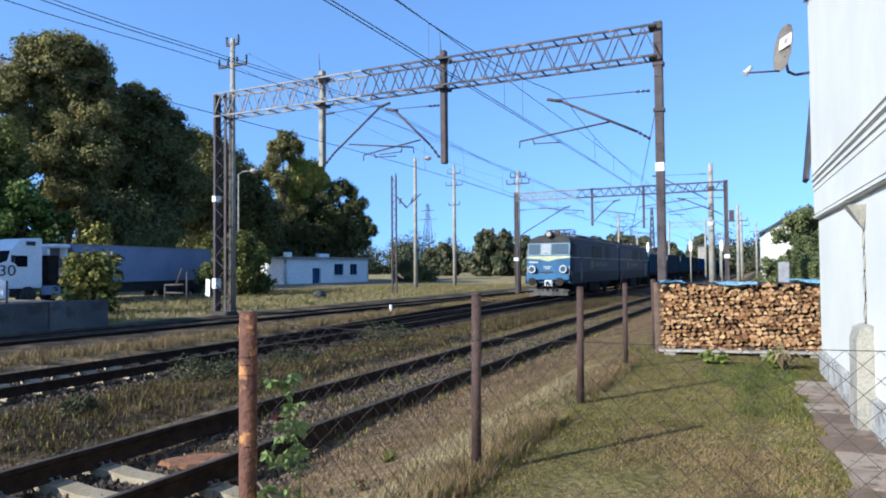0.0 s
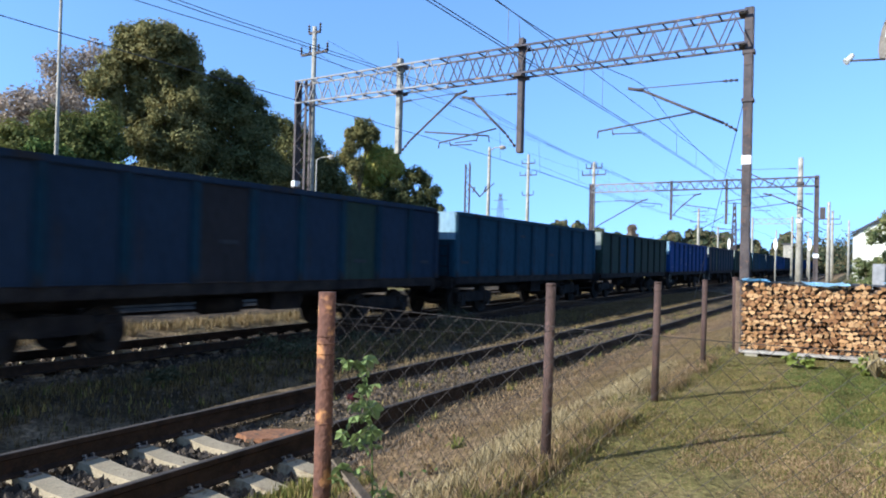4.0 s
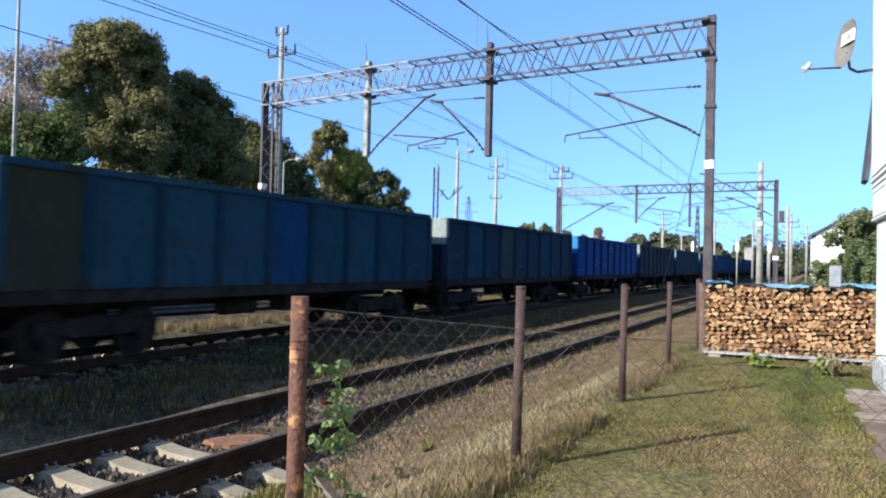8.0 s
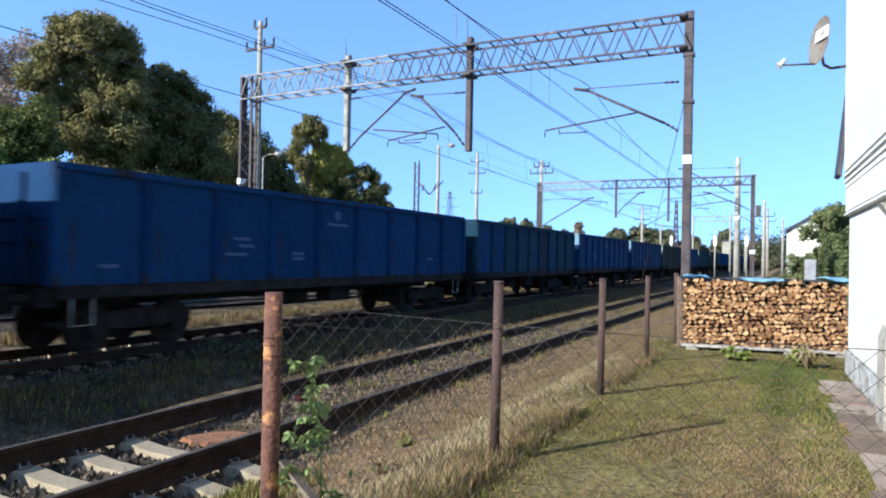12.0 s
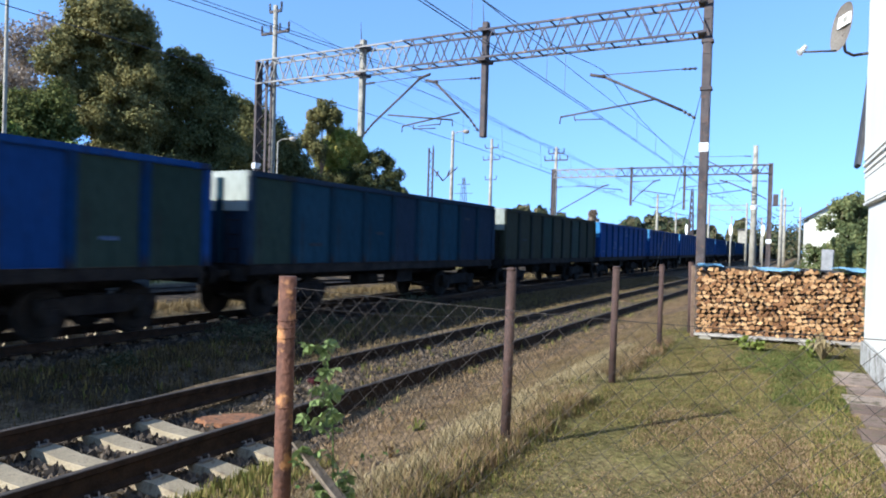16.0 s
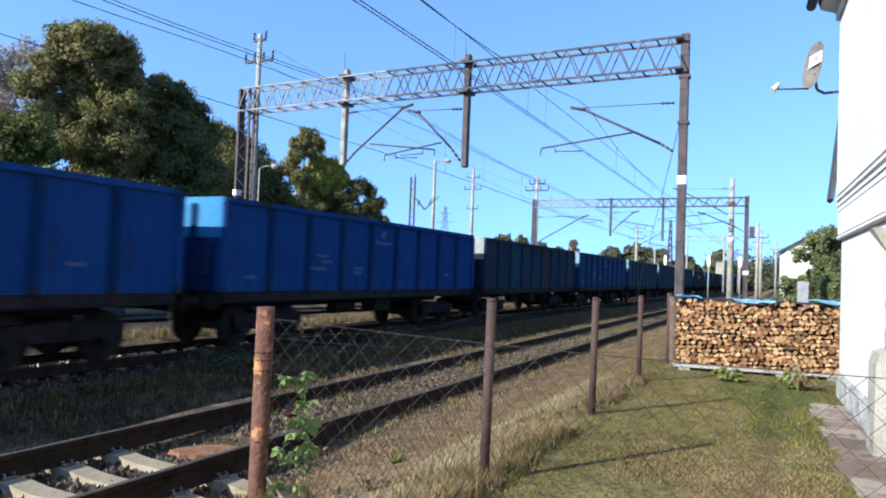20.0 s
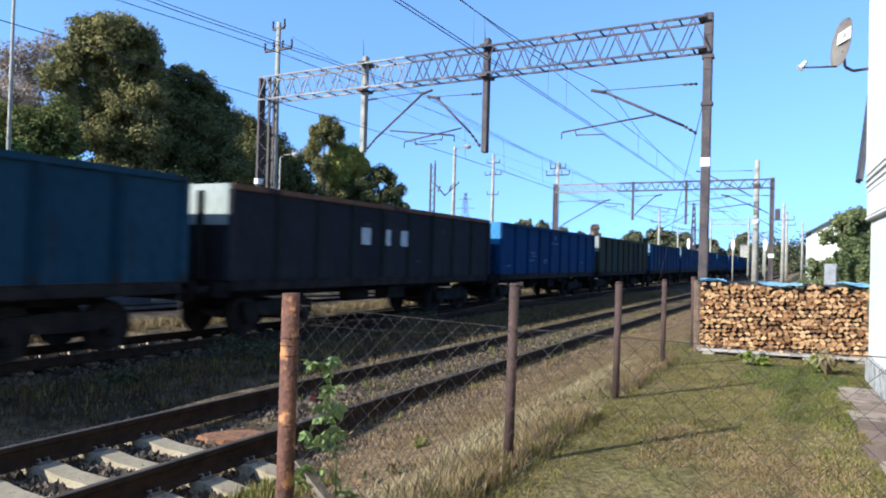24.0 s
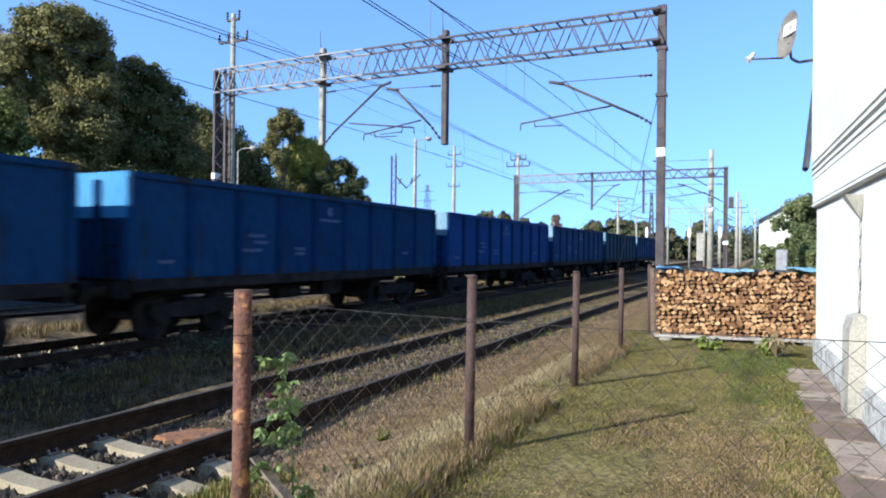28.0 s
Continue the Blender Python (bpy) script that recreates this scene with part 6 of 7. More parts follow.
def bogie_kit(base, r):
    """Meshes of one bogie: bolster, side frame, axle box with springs, brake beam."""
    bm = bmesh.new()
    bevel_box(bm, (0, 0, r + 0.14), (1.9, 0.5, 0.4), 0.03)
    bolster = mesh_of("bolster", bm, M["under"])
    bm = bmesh.new()
    q = base / 2
    extrude(bm, [(-q - 0.25, r + 0.12), (-q * 0.55, r - 0.02), (q * 0.55, r - 0.02), (q + 0.25, r + 0.12), (q + 0.25, r + 0.28), (q * 0.4, r + 0.32), (-q * 0.4, r + 0.32), (-q - 0.25, r + 0.28)], -0.06, 0.06)
    for v in bm.verts:
        v.co = Vector((v.co.y, v.co.x, v.co.z))
    side = mesh_of("side_frame", bm, M["under"])
    bm = bevel_box(bmesh.new(), (0, 0, 0), (0.2, 0.32, 0.34), 0.05)
    for d in (-0.2, 0.2):
        rod(bm, (0, d, -0.02), (0, d, 0.3), 0.07, seg=8)
    axle_box = mesh_of("axle_box", bm, M["under"])
    brake = mesh_of("brake_beam", bevel_box(bmesh.new(), (0, 0, 0), (1.3, 0.14, 0.36), 0.02), M["under"])
    return bolster, side, axle_box, brake


def put_bogie(kit, base, r, half, y, z, w):
    b = part("bogie", kit[0], None, w, at=pose(0, y, z))
    for s in (-1, 1):
        part("side_frame", kit[1], None, b, at=pose(s * half, 0, 0))
        part("brake_beam", kit[3], None, b, at=pose(0, s * base * 0.24, r))
        for t in (-1, 1):
            part("axle_box", kit[2], None, b, at=pose(s * (half + 0.04), t * base / 2, r))
    return b


WAGON = {}


def wagon_meshes(length):
    """Meshes shared by all wagons of one length; y runs back from the front buffers."""
    if length in WAGON:
        return WAGON[length]
    y0, y1 = 0.62, length - 0.62
    bay = (y1 - y0) / BAYS
    g = {"y0": y0, "y1": y1, "bay": bay}
    bm = bmesh.new()
    box(bm, (1.43, bay / 2, 2.27), (0.05, bay, 1.95))
    box(bm, (1.457, bay / 2, 1.8), (0.012, bay - 0.25, 0.9))
    g["panel"] = mesh_of("side_panel", bm, PAINT["blue"])
    bm = bmesh.new()
    extrude(bm, [(1.455, -0.11), (1.53, -0.07), (1.53, 0.07), (1.455, 0.11)], 1.28, 3.22)
    for v in bm.verts:
        v.co = Vector((v.co.x, v.co.z, v.co.y))
    g["rib"] = mesh_of("rib", bm, PAINT["blue"])
    bm = bmesh.new()
    for s in (-1, 1):
        bevel_box(bm, (s * 1.46, (y0 + y1) / 2, 3.28), (0.13, y1 - y0 + 0.04, 0.13), 0.02)
    for y in (y0, y1):
        bevel_box(bm, (0, y, 3.28), (2.92, 0.13, 0.13), 0.02)
    g["rim"] = mesh_of("top_rim", bm, PAINT["blue"])
    bm = bmesh.new()
    box(bm, (-1.43, (y0 + y1) / 2, 2.27), (0.05, y1 - y0, 1.95))
    for k in range(BAYS + 1):
        box(bm, (-1.48, y0 + k * bay, 2.25), (0.06, 0.1, 1.9))
    g["back_side"] = mesh_of("side_wall", bm, PAINT["blue"])
    bm = bmesh.new()
    box(bm, (0, 0, 1.88), (2.84, 0.05, 1.17))
    g["end_post"] = mesh_of("end_post", box(bmesh.new(), (0, -0.085, 2.25), (0.17, 0.09, 1.9)), PAINT["blue"])
    g["corner_post"] = mesh_of("corner_post", box(bmesh.new(), (0, -0.065, 1.88), (0.17, 0.09, 1.16)), PAINT["blue"])
    g["end_rail"] = mesh_of("end_rail", box(bmesh.new(), (0, -0.045, 0), (2.62, 0.04, 0.09)), PAINT["blue"])
    g["end"] = mesh_of("end_wall", bm, PAINT["blue"])
    # upper part of the end wall, split off to take the sunlit colour
    g["end_top"] = mesh_of("end_panel", box(bmesh.new(), (0, -0.03, 2.905), (2.93, 0.09, 0.88)), PAINT["blue"])
    bm = bmesh.new()
    bevel_box(bm, (1.4, (y0 + y1) / 2, 1.17), (0.1, y1 - y0, 0.24), 0.02)
    bevel_box(bm, (-1.4, (y0 + y1) / 2, 1.17), (0.1, y1 - y0, 0.24), 0.02)
    box(bm, (0, (y0 + y1) / 2, 1.25), (2.8, y1 - y0, 0.08))
    box(bm, (0, (y0 + y1) / 2, 1.0), (0.6, y1 - y0 - 1.5, 0.35))
    for y in (y0 - 0.02, y1 + 0.02):
        box(bm, (0, y, 1.08), (2.7, 0.1, 0.32))
    box(bm, (0.75, (y0 + y1) / 2 + 0.8, 0.82), (0.5, 0.9, 0.4))
    rod(bm, (0.5, (y0 + y1) / 2 - 1.2, 0.75), (0.5, (y0 + y1) / 2 - 0.2, 0.75), 0.18, seg=10)
    g["under"] = mesh_of("underframe", bm, M["under"])
    bm = bmesh.new()
    rod(bm, (0, 0.6, 0), (0, 0.1, 0), 0.1, 0.075, 10)
    rod(bm, (0, 0.1, 0), (0, 0.03, 0), 0.22, 0.23, 14)
    g["buffer"] = mesh_of("buffer", bm, M["under"])
    g["bogie"] = bogie_kit(1.8, 0.46)
    g["wheel"] = wheel_mesh(0.46)
    bm = bmesh.new()
    for k in range(4):
        rod(bm, (1.2, -0.08, 1.3 + k * 0.32), (0.85, -0.08, 1.3 + k * 0.32), 0.014, seg=5)
    for x in (1.2, 0.85):
        rod(bm, (x, -0.08, 1.2), (x, -0.08, 2.35), 0.014, seg=5)
    g["ladder"] = mesh_of("ladder", bm, M["under"])
    g["marks"] = mesh_of("stencil_mark", box(bmesh.new(), (0, 0, 0), (0.008, 0.7, 0.08)), M["faint"])
    g["pale_mark"] = mesh_of("stencil_mark", box(bmesh.new(), (0, 0, 0), (0.008, 0.9, 0.075)), M["stencil"])
    bm = bmesh.new()
    rod(bm, (-0.004, 0, 0), (0.004, 0, 0), 0.13, 0.13, 12)
    g["emblem"] = mesh_of("emblem", bm, M["stencil"])
    bm = bmesh.new()
    tube(bm, [(0, -0.2, 0), (0, -0.2, -0.5), (0, 0.2, -0.5), (0, 0.2, 0)], 0.016, seg=6)
    g["step"] = mesh_of("foot_step", bm, M["old_concrete"])
    WAGON[length] = g
    return g


def set_paint(ob, mat):
    ob.material_slots[0].link = "OBJECT"
    ob.material_slots[0].material = mat


def build_wagon(index, color, length, patches):
    g = wagon_meshes(length)
    rg = random.Random(300 + index)
    extra = " with odd panels" if patches else ""
    w = thing("freight_wagon", f"open {WORDS[color]} steel wagon{extra} on dark bogies", "freight wagon", None, "wagons of the goods train")
    main = PAINT[color]
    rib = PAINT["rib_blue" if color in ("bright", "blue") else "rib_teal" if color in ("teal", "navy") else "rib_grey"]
    for k in range(BAYS):
        c = patches.get(k)
        set_paint(part("side_panel", g["panel"], None, w, at=pose(0, g["y0"] + k * g["bay"], 0)), PAINT[c] if c else main)
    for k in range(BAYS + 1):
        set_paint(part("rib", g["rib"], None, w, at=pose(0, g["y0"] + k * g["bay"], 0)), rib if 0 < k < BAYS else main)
    for key, name in (("rim", "top_rim"), ("back_side", "side_wall")):
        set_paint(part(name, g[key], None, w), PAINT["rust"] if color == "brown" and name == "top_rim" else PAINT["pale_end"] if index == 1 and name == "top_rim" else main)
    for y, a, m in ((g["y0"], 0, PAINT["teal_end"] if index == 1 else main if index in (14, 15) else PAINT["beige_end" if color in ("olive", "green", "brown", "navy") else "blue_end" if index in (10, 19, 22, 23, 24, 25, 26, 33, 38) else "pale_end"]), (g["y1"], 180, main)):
        e = part("end_wall", g["end"], None, w, at=pose(0, y, 0, 0, 0, a))
        set_paint(e, m if index == 1 else main)
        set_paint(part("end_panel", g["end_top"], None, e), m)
        for x in (-1.38, 0.6, 1.38) if a == 0 else (-1.38, 1.38):
            corner = abs(x) > 1
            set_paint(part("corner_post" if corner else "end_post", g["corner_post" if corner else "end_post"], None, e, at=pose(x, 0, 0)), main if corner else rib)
        for z in ((2.05, 2.45) if index in (14, 15) else (2.45,)):
            set_paint(part("end_rail", g["end_rail"], None, e, at=pose(0, 0, z)), main)
        if index in (14, 15) and a == 0:
            set_paint(part("end_rail", g["end_rail"], None, e, at=pose(0, 0, 2.85)), main)
    part("ladder", g["ladder"], None, w, at=pose(0, g["y0"], 0))
    part("underframe", g["under"], None, w)
    for y, a in ((0, 0), (length, 180)):
        for x in (-0.875, 0.875):
            part("buffer", g["buffer"], None, w, at=pose(x, y, 1.06, 0, 0, a))
    for y in (2.6, length - 2.6):
        b = put_bogie(g["bogie"], 1.8, 0.46, 1.0, y, 0, w)
        put_wheels(b, g["wheel"], AXLE, (-0.9, 0.9), 0.46)
    bay_at = lambda k: g["y0"] + (k + 0.5) * g["bay"]
    if color in ("bright", "blue"):
        part("emblem", g["emblem"], None, w, "small pale painted emblem", pose(1.458, bay_at(4), 2.92))
        spots = ((4, 0, 2.68, 1.0), (2, -0.1, 2.2, 0.6), (2, 0.05, 2.05, 0.5), (2, -0.25, 1.86, 0.7), (3, 0.1, 1.9, 0.45), (3, 0.1, 1.78, 0.45), (7, 0, 1.8, 0.4), (0, 0.1, 1.62, 0.4))
        mk = "pale_mark"
    else:
        spots = tuple((k, rg.uniform(-0.2, 0.2), z, rg.uniform(0.4, 0.8)) for k in rg.sample(range(BAYS), 3) for z in (rg.choice((1.75, 2.1, 2.75)),))
        mk = "marks"
    for k, dy, z, ln in spots:
        part("stencil_mark", g[mk], None, w, "faded stencilled bar", pose(1.469 if z < 2.25 else 1.458, bay_at(k) + dy, z) @ Matrix.Diagonal((1, ln, 1, 1)))
    for y in (g["y0"] + 0.5, g["y1"] - 0.5) if index in (5, 6, 13, 14, 24) else ():
        part("foot_step", g["step"], None, w, "grey bent foot step", pose(1.42, y, 1.1))
    return w


LONG_ONE = 14
CARS = {1: ("teal", {1: "blue", 4: "blue", 6: "blue"}), 2: ("navy", {3: "brown", 6: "green"}), 3: ("teal", {}), 4: ("green", {2: "teal", 3: "teal"}), 5: ("bright", {}), 6: ("navy", {0: "brown", 2: "green"}),
        7: ("green", {3: "olive", 5: "teal"}), 8: ("teal", {0: "olive", 4: "blue"}), 9: ("navy", {1: "teal", 3: "green", 6: "teal"}), 10: ("bright", {}), 11: ("navy", {4: "brown", 2: "green", 6: "green"}), 12: ("teal", {2: "blue", 6: "green"}),
        13: ("blue", {}), 14: ("blue", {}), 15: ("teal", {0: "blue", 1: "blue", 5: "navy"}), 16: ("blue", {}), 17: ("blue", {5: "teal"}), 18: ("green", {1: "navy", 6: "blue", 4: "olive"}), 19: ("bright", {2: "green", 7: "green", 8: "green"}),
        20: ("navy", {0: "green", 1: "teal", 2: "teal", 3: "teal", 5: "teal", 6: "teal"}), 21: ("olive", {3: "green", 6: "green"}), 22: ("bright", {}), 23: ("bright", {}), 24: ("bright", {}), 25: ("bright", {}), 26: ("bright", {}), 27: ("navy", {2: "teal", 5: "brown"}),
        28: ("blue", {}), 29: ("teal", {}), 30: ("teal", {2: "blue", 6: "blue"}), 31: ("teal", {}), 32: ("brown", {}), 33: ("blue", {}), 34: ("olive", {2: "green", 6: "brown"}), 35: ("blue", {1: "teal"}), 36: ("blue", {}), 37: ("blue", {}),
        38: ("blue", {}), 39: ("bright", {}), 40: ("blue", {}), 41: ("teal", {}), 42: ("blue", {})}
TRAIN = []
along = 0.0
for k in range(1, 43):
    col, pat = CARS[k]
    ln = 16.6 if k == LONG_ONE else 14.04
    TRAIN.append((build_wagon(k, col, ln, pat), along))
    along += ln
# three pale blocks where a company mark stands on the brown wagon
g_y = WAGON[14.04]["y0"] + 2.5 * WAGON[14.04]["bay"]
for k in range(3):
    part("mark", box(bmesh.new(), (0, 0, 0), (0.008, 0.42, 0.46)), M["lamp_white"], TRAIN[31][0], "pale painted mark", pose(1.476, g_y + 1.3 + k * 1.0, 2.42))


# ---- locomotive ----
def build_section(raised):
    """Half of a twin-unit electric locomotive, 15.55 m, its pantograph raised or folded; y runs back from the cab's buffers."""
    s = thing("locomotive", "weathered blue electric locomotive section with cream stripe and grey roof", "locomotive", None, "locomotive sections")
    L, HW = 15.55, 1.5
    prof = [(-HW, 0.95), (HW, 0.95), (HW, 3.3), (HW - 0.05, 3.52), (-HW + 0.05, 3.52), (-HW, 3.3)]

    def hull(pr, ya, yb, rake=True):
        bm = bmesh.new()
        def fy(z):
            return ya + (max(0, z - 2.35) * 0.24 if rake else 0)
        va = [bm.verts.new((x * (0.93 if rake else 1), fy(z), z)) for x, z in pr]
        vm = [bm.verts.new((x, fy(z) + 0.35, z)) for x, z in pr]
        vb = [bm.verts.new((x, yb, z)) for x, z in pr]
        n = len(pr)
        for p, q in ((va, vm), (vm, vb)):
            for k in range(n):
                bm.faces.new((p[k], p[(k + 1) % n], q[(k + 1) % n], q[k]))
        bm.faces.new(va[::-1])
        bm.faces.new(vb)
        return bm

    part("body", hull(prof, 0.6, L - 0.2), M["loco_side"], s, "grimy blue body shell darkened for its shaded sides")
    # the sunlit cab front is a panel of its own in lighter blue
    nose = bmesh.new()
    lo = [nose.verts.new((x, 0.592 + max(0, z - 2.35) * 0.24, z)) for x, z in ((-1.385, 0.98), (1.385, 0.98), (1.385, 2.35), (-1.385, 2.35))]
    hi = [nose.verts.new((x, 0.592 + max(0, z - 2.35) * 0.24, z)) for x, z in ((1.37, 3.44), (-1.37, 3.44))]
    nose.faces.new(lo)
    nose.faces.new((lo[3], lo[2], hi[0], hi[1]))
    bmesh.ops.solidify(nose, geom=list(nose.faces), thickness=0.006)
    part("nose_panel", nose, M["loco_blue"], s, "blue cab front in a lighter, sunlit paint")
    part("skirt", hull([(-HW - 0.01, 0.9), (HW + 0.01, 0.9), (HW + 0.01, 1.62), (-HW - 0.01, 1.62)], 0.62, L - 0.22, False), M["loco_dark"], s, "dark lower body band")
    part("roof", hull([(-HW + 0.04, 3.5), (HW - 0.04, 3.5), (HW - 0.2, 3.74), (0.75, 3.93), (-0.75, 3.93), (-HW + 0.2, 3.74)], 0.64, L - 0.25), M["loco_roof"], s, "grey curved roof")
    part("cream_stripe", hull([(-HW - 0.006, 2.51), (HW + 0.006, 2.51), (HW + 0.006, 2.565), (-HW - 0.006, 2.565)], 0.7, L - 0.2, False), M["dull_stripe"], s, "thin dull waist stripe")
    bm = bmesh.new()
    extrude(bm, [(-1.38, 2.62), (-1.38, 2.5), (-0.6, 2.44), (0, 2.3), (0.6, 2.44), (1.38, 2.5), (1.38, 2.62)], 0.575, 0.612)
    part("front_band", bm, M["cream"], s, "cream front band with a point")
    tilt = pose(0, 0, 0, math.degrees(math.atan(-0.24)), 0, 0)
    for x, w, wm in ((-0.94, 0.76, "windscreen"), (-0.19, 0.62, "blind"), (0.74, 1.1, "windscreen")):
        f = part("windscreen", bevel_box(bmesh.new(), (0, 0, 0), (w, 0.04, 0.72), 0.015), M[wm], s, "windscreen pane" if wm == "windscreen" else "pale pulled blind behind the pane", pose(x, 0.765, 3.05) @ tilt)
        for dz in (-0.37, 0.37):
            part("frame", box(bmesh.new(), (0, -0.012, dz), (w + 0.09, 0.03, 0.05)), M["pale_trim"], f, "pale blue-grey window surround")
        for dx in (-w / 2 - 0.02, w / 2 + 0.02):
            part("frame", box(bmesh.new(), (dx, -0.012, 0), (0.045, 0.03, 0.7)), M["pale_trim"], f, "pale blue-grey window surround")
        part("wiper", rod(bmesh.new(), (-w * 0.3, -0.03, -0.3), (w * 0.25, -0.03, -0.25), 0.012, seg=5), M["black"], f)
    for x in (-1.0, 1.0):
        h = part("headlight", rod(bmesh.new(), (x, 0.66, 1.8), (x, 0.4, 1.8), 0.25, 0.24, 20), M["loco_dark"], s, "round protruding headlight")
        bm = bmesh.new()
        tube(bm, [(x + 0.21 * math.cos(2 * math.pi * k / 24), 0.39, 1.8 + 0.21 * math.sin(2 * math.pi * k / 24)) for k in range(25)], 0.05, seg=6)
        part("ring", bm, M["lamp_white"], h, "white lamp ring")
        part("lens", rod(bmesh.new(), (x, 0.41, 1.8), (x, 0.39, 1.8), 0.17, seg=16), M["windscreen"], h)
        part("lamp_box", bevel_box(bmesh.new(), (x * 0.95, 0.5, 1.18), (0.3, 0.25, 0.3), 0.04), M["lamp_white"] if x < 0 else M["loco_blue"], s)
        b = part("buffer", rod(bmesh.new(), (x * 0.875, 0.6, 1.05), (x * 0.875, 0.1, 1.05), 0.13, 0.1, 12), M["under"], s)
        part("buffer_plate", rod(bmesh.new(), (x * 0.875, 0.1, 1.05), (x * 0.875, 0.03, 1.05), 0.25, seg=18), M["wheel"], b)
        part("handrail", rod(bmesh.new(), (x * 1.35, 0.55, 1.2), (x * 1.35, 0.55, 2.0), 0.02, seg=6), M["lamp_white"], s)
        part("step", box(bmesh.new(), (x * 1.2, 0.5, 0.5), (0.35, 0.3, 0.05)), M["plough"], s)
    top = part("top_headlight", rod(bmesh.new(), (0, 1.15, 4.02), (0, 0.75, 4.02), 0.22, 0.21, 18), M["loco_roof"], s, "round roof headlight")
    part("lens", rod(bmesh.new(), (0, 0.755, 4.02), (0, 0.735, 4.02), 0.15, seg=16), M["dish"], top)
    part("front_grille", bevel_box(bmesh.new(), (-0.1, 0.575, 1.62), (0.85, 0.03, 0.09), 0.01), M["black"], s, "dark slot under the emblem")
    for x, z, w, h in ((-0.95, 2.25, 0.6, 0.08), (-0.05, 1.96, 0.5, 0.06), (-0.05, 1.85, 0.3, 0.05), (0.0, 1.3, 0.2, 0.07)):
        part("plate", box(bmesh.new(), (x, 0.588, z), (w, 0.012, h)), M["lamp_white"], s, "pale bar of lettering")
    bm = bmesh.new()
    bevel_box(bm, (0, 0.5, 1.32), (2.75, 0.26, 0.36), 0.03)
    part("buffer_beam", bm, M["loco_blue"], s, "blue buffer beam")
    bm = bmesh.new()
    rod(bm, (0, 0.5, 1.0), (0, 0.15, 0.95), 0.07, seg=8)
    rod(bm, (0, 0.2, 0.95), (0, 0.22, 0.5), 0.045, seg=8)
    for x in (-0.5, -0.3, 0.35, 0.55):
        rod(bm, (x, 0.45, 0.95), (x * 1.05, 0.3, 0.45), 0.03, seg=6)
    part("coupling", bm, M["under"], s, "screw coupling and brake hoses")
    part("coupler_plate", bevel_box(bmesh.new(), (0.05, 0.42, 0.95), (0.5, 0.06, 0.42), 0.04), M["lamp_white"], s)
    bm = bmesh.new()
    vs = [bm.verts.new(q) for q in ((-1.25, 0.55, 0.18), (0, 0.25, 0.18), (1.25, 0.55, 0.18), (1.25, 0.6, 0.6), (0, 0.35, 0.6), (-1.25, 0.6, 0.6))]
    bm.faces.new((vs[0], vs[1], vs[4], vs[5]))
    bm.faces.new((vs[1], vs[2], vs[3], vs[4]))
    bmesh.ops.solidify(bm, geom=list(bm.faces), thickness=0.03)
    part("snow_plough", bm, M["plough"], s, "grey steel snow plough")
    # side: cab window, door, machine-room windows
    for sx in (-1, 1):
        rear = ((6.75, 1.3, 0.8, 2.98), (8.3, 1.3, 0.8, 2.98), (11.0, 1.45, 0.8, 2.98)) if sx > 0 else ((4.65, 1.3, 0.8, 2.98), (7.3, 1.42, 0.8, 2.98), (8.82, 1.42, 0.8, 2.98))
        for y, w, h, z in ((1.45, 0.62, 0.7, 2.98), *rear):
            f = part("side_window", bevel_box(bmesh.new(), (sx * 1.5, y, z), (0.03, w, h), 0.012), M["glass"], s, "dark side window")
            for dz in (-h / 2 - 0.02, h / 2 + 0.02):
                part("frame", box(bmesh.new(), (sx * 1.506, y, z + dz), (0.03, w + 0.08, 0.04)), M["loco_dark"], f)
        part("panel_door", bevel_box(bmesh.new(), (sx * 1.502, 11.45 if sx < 0 else 12.6, 2.98), (0.02, 0.5, 0.85), 0.005), M["red_brown"], s, "narrow rusty panel")
        d = part("cab_door", bevel_box(bmesh.new(), (sx * 1.503, 3.1, 2.1), (0.02, 0.66, 1.95), 0.008), M["loco_side"], s, "narrow cab door")
        part("handrail", rod(bmesh.new(), (sx * 1.55, 2.7, 1.0), (sx * 1.55, 2.7, 2.2), 0.018, seg=6), M["lamp_white"], d)
        for k in range(6):
            part("letter_block", box(bmesh.new(), (sx * 1.505, 7.2 + k * 0.64, 2.1), (0.01, 0.46, 0.3)), M["orange"], s, "faded orange letter block")
        part("emblem", bevel_box(bmesh.new(), (sx * 1.505, 11.8 if sx < 0 else 6.0, 2.08), (0.012, 1.1, 0.5), 0.005), M["orange"], s, "faded orange emblem")
    # roof gear
    for y in (3.2, 4.6, 6.2):
        for x in (-0.5, 0.1, 0.6):
            insulator(bm := bmesh.new(), (x, y, 3.9), (x, y, 4.2), 0.09, 4)
            part("roof_insulator", bm, M["lamp_white"], s, "white ribbed insulator")
    part("roof_bus", rod(bmesh.new(), (0.1, 3.0, 4.22), (0.1, 12.5, 4.22), 0.025, seg=6), M["cable"], s)
    rg = random.Random(4)
    for k in range(16):
        y, x, l = 2.0 + k * 0.8, rg.uniform(-0.85, 0.85), rg.uniform(0.25, 0.7)
        part("roof_fitting", bevel_box(bmesh.new(), (x, y, 3.96 - 0.12 * abs(x)), (rg.uniform(0.25, 0.6), l, rg.uniform(0.16, 0.4)), 0.03), M["loco_roof"], s)
    for x in (-0.75, 0.75):
        part("roof_rail", rod(bmesh.new(), (x, 2.2, 4.08), (x, 14.0, 4.08), 0.02, seg=6), M["mast"], s)
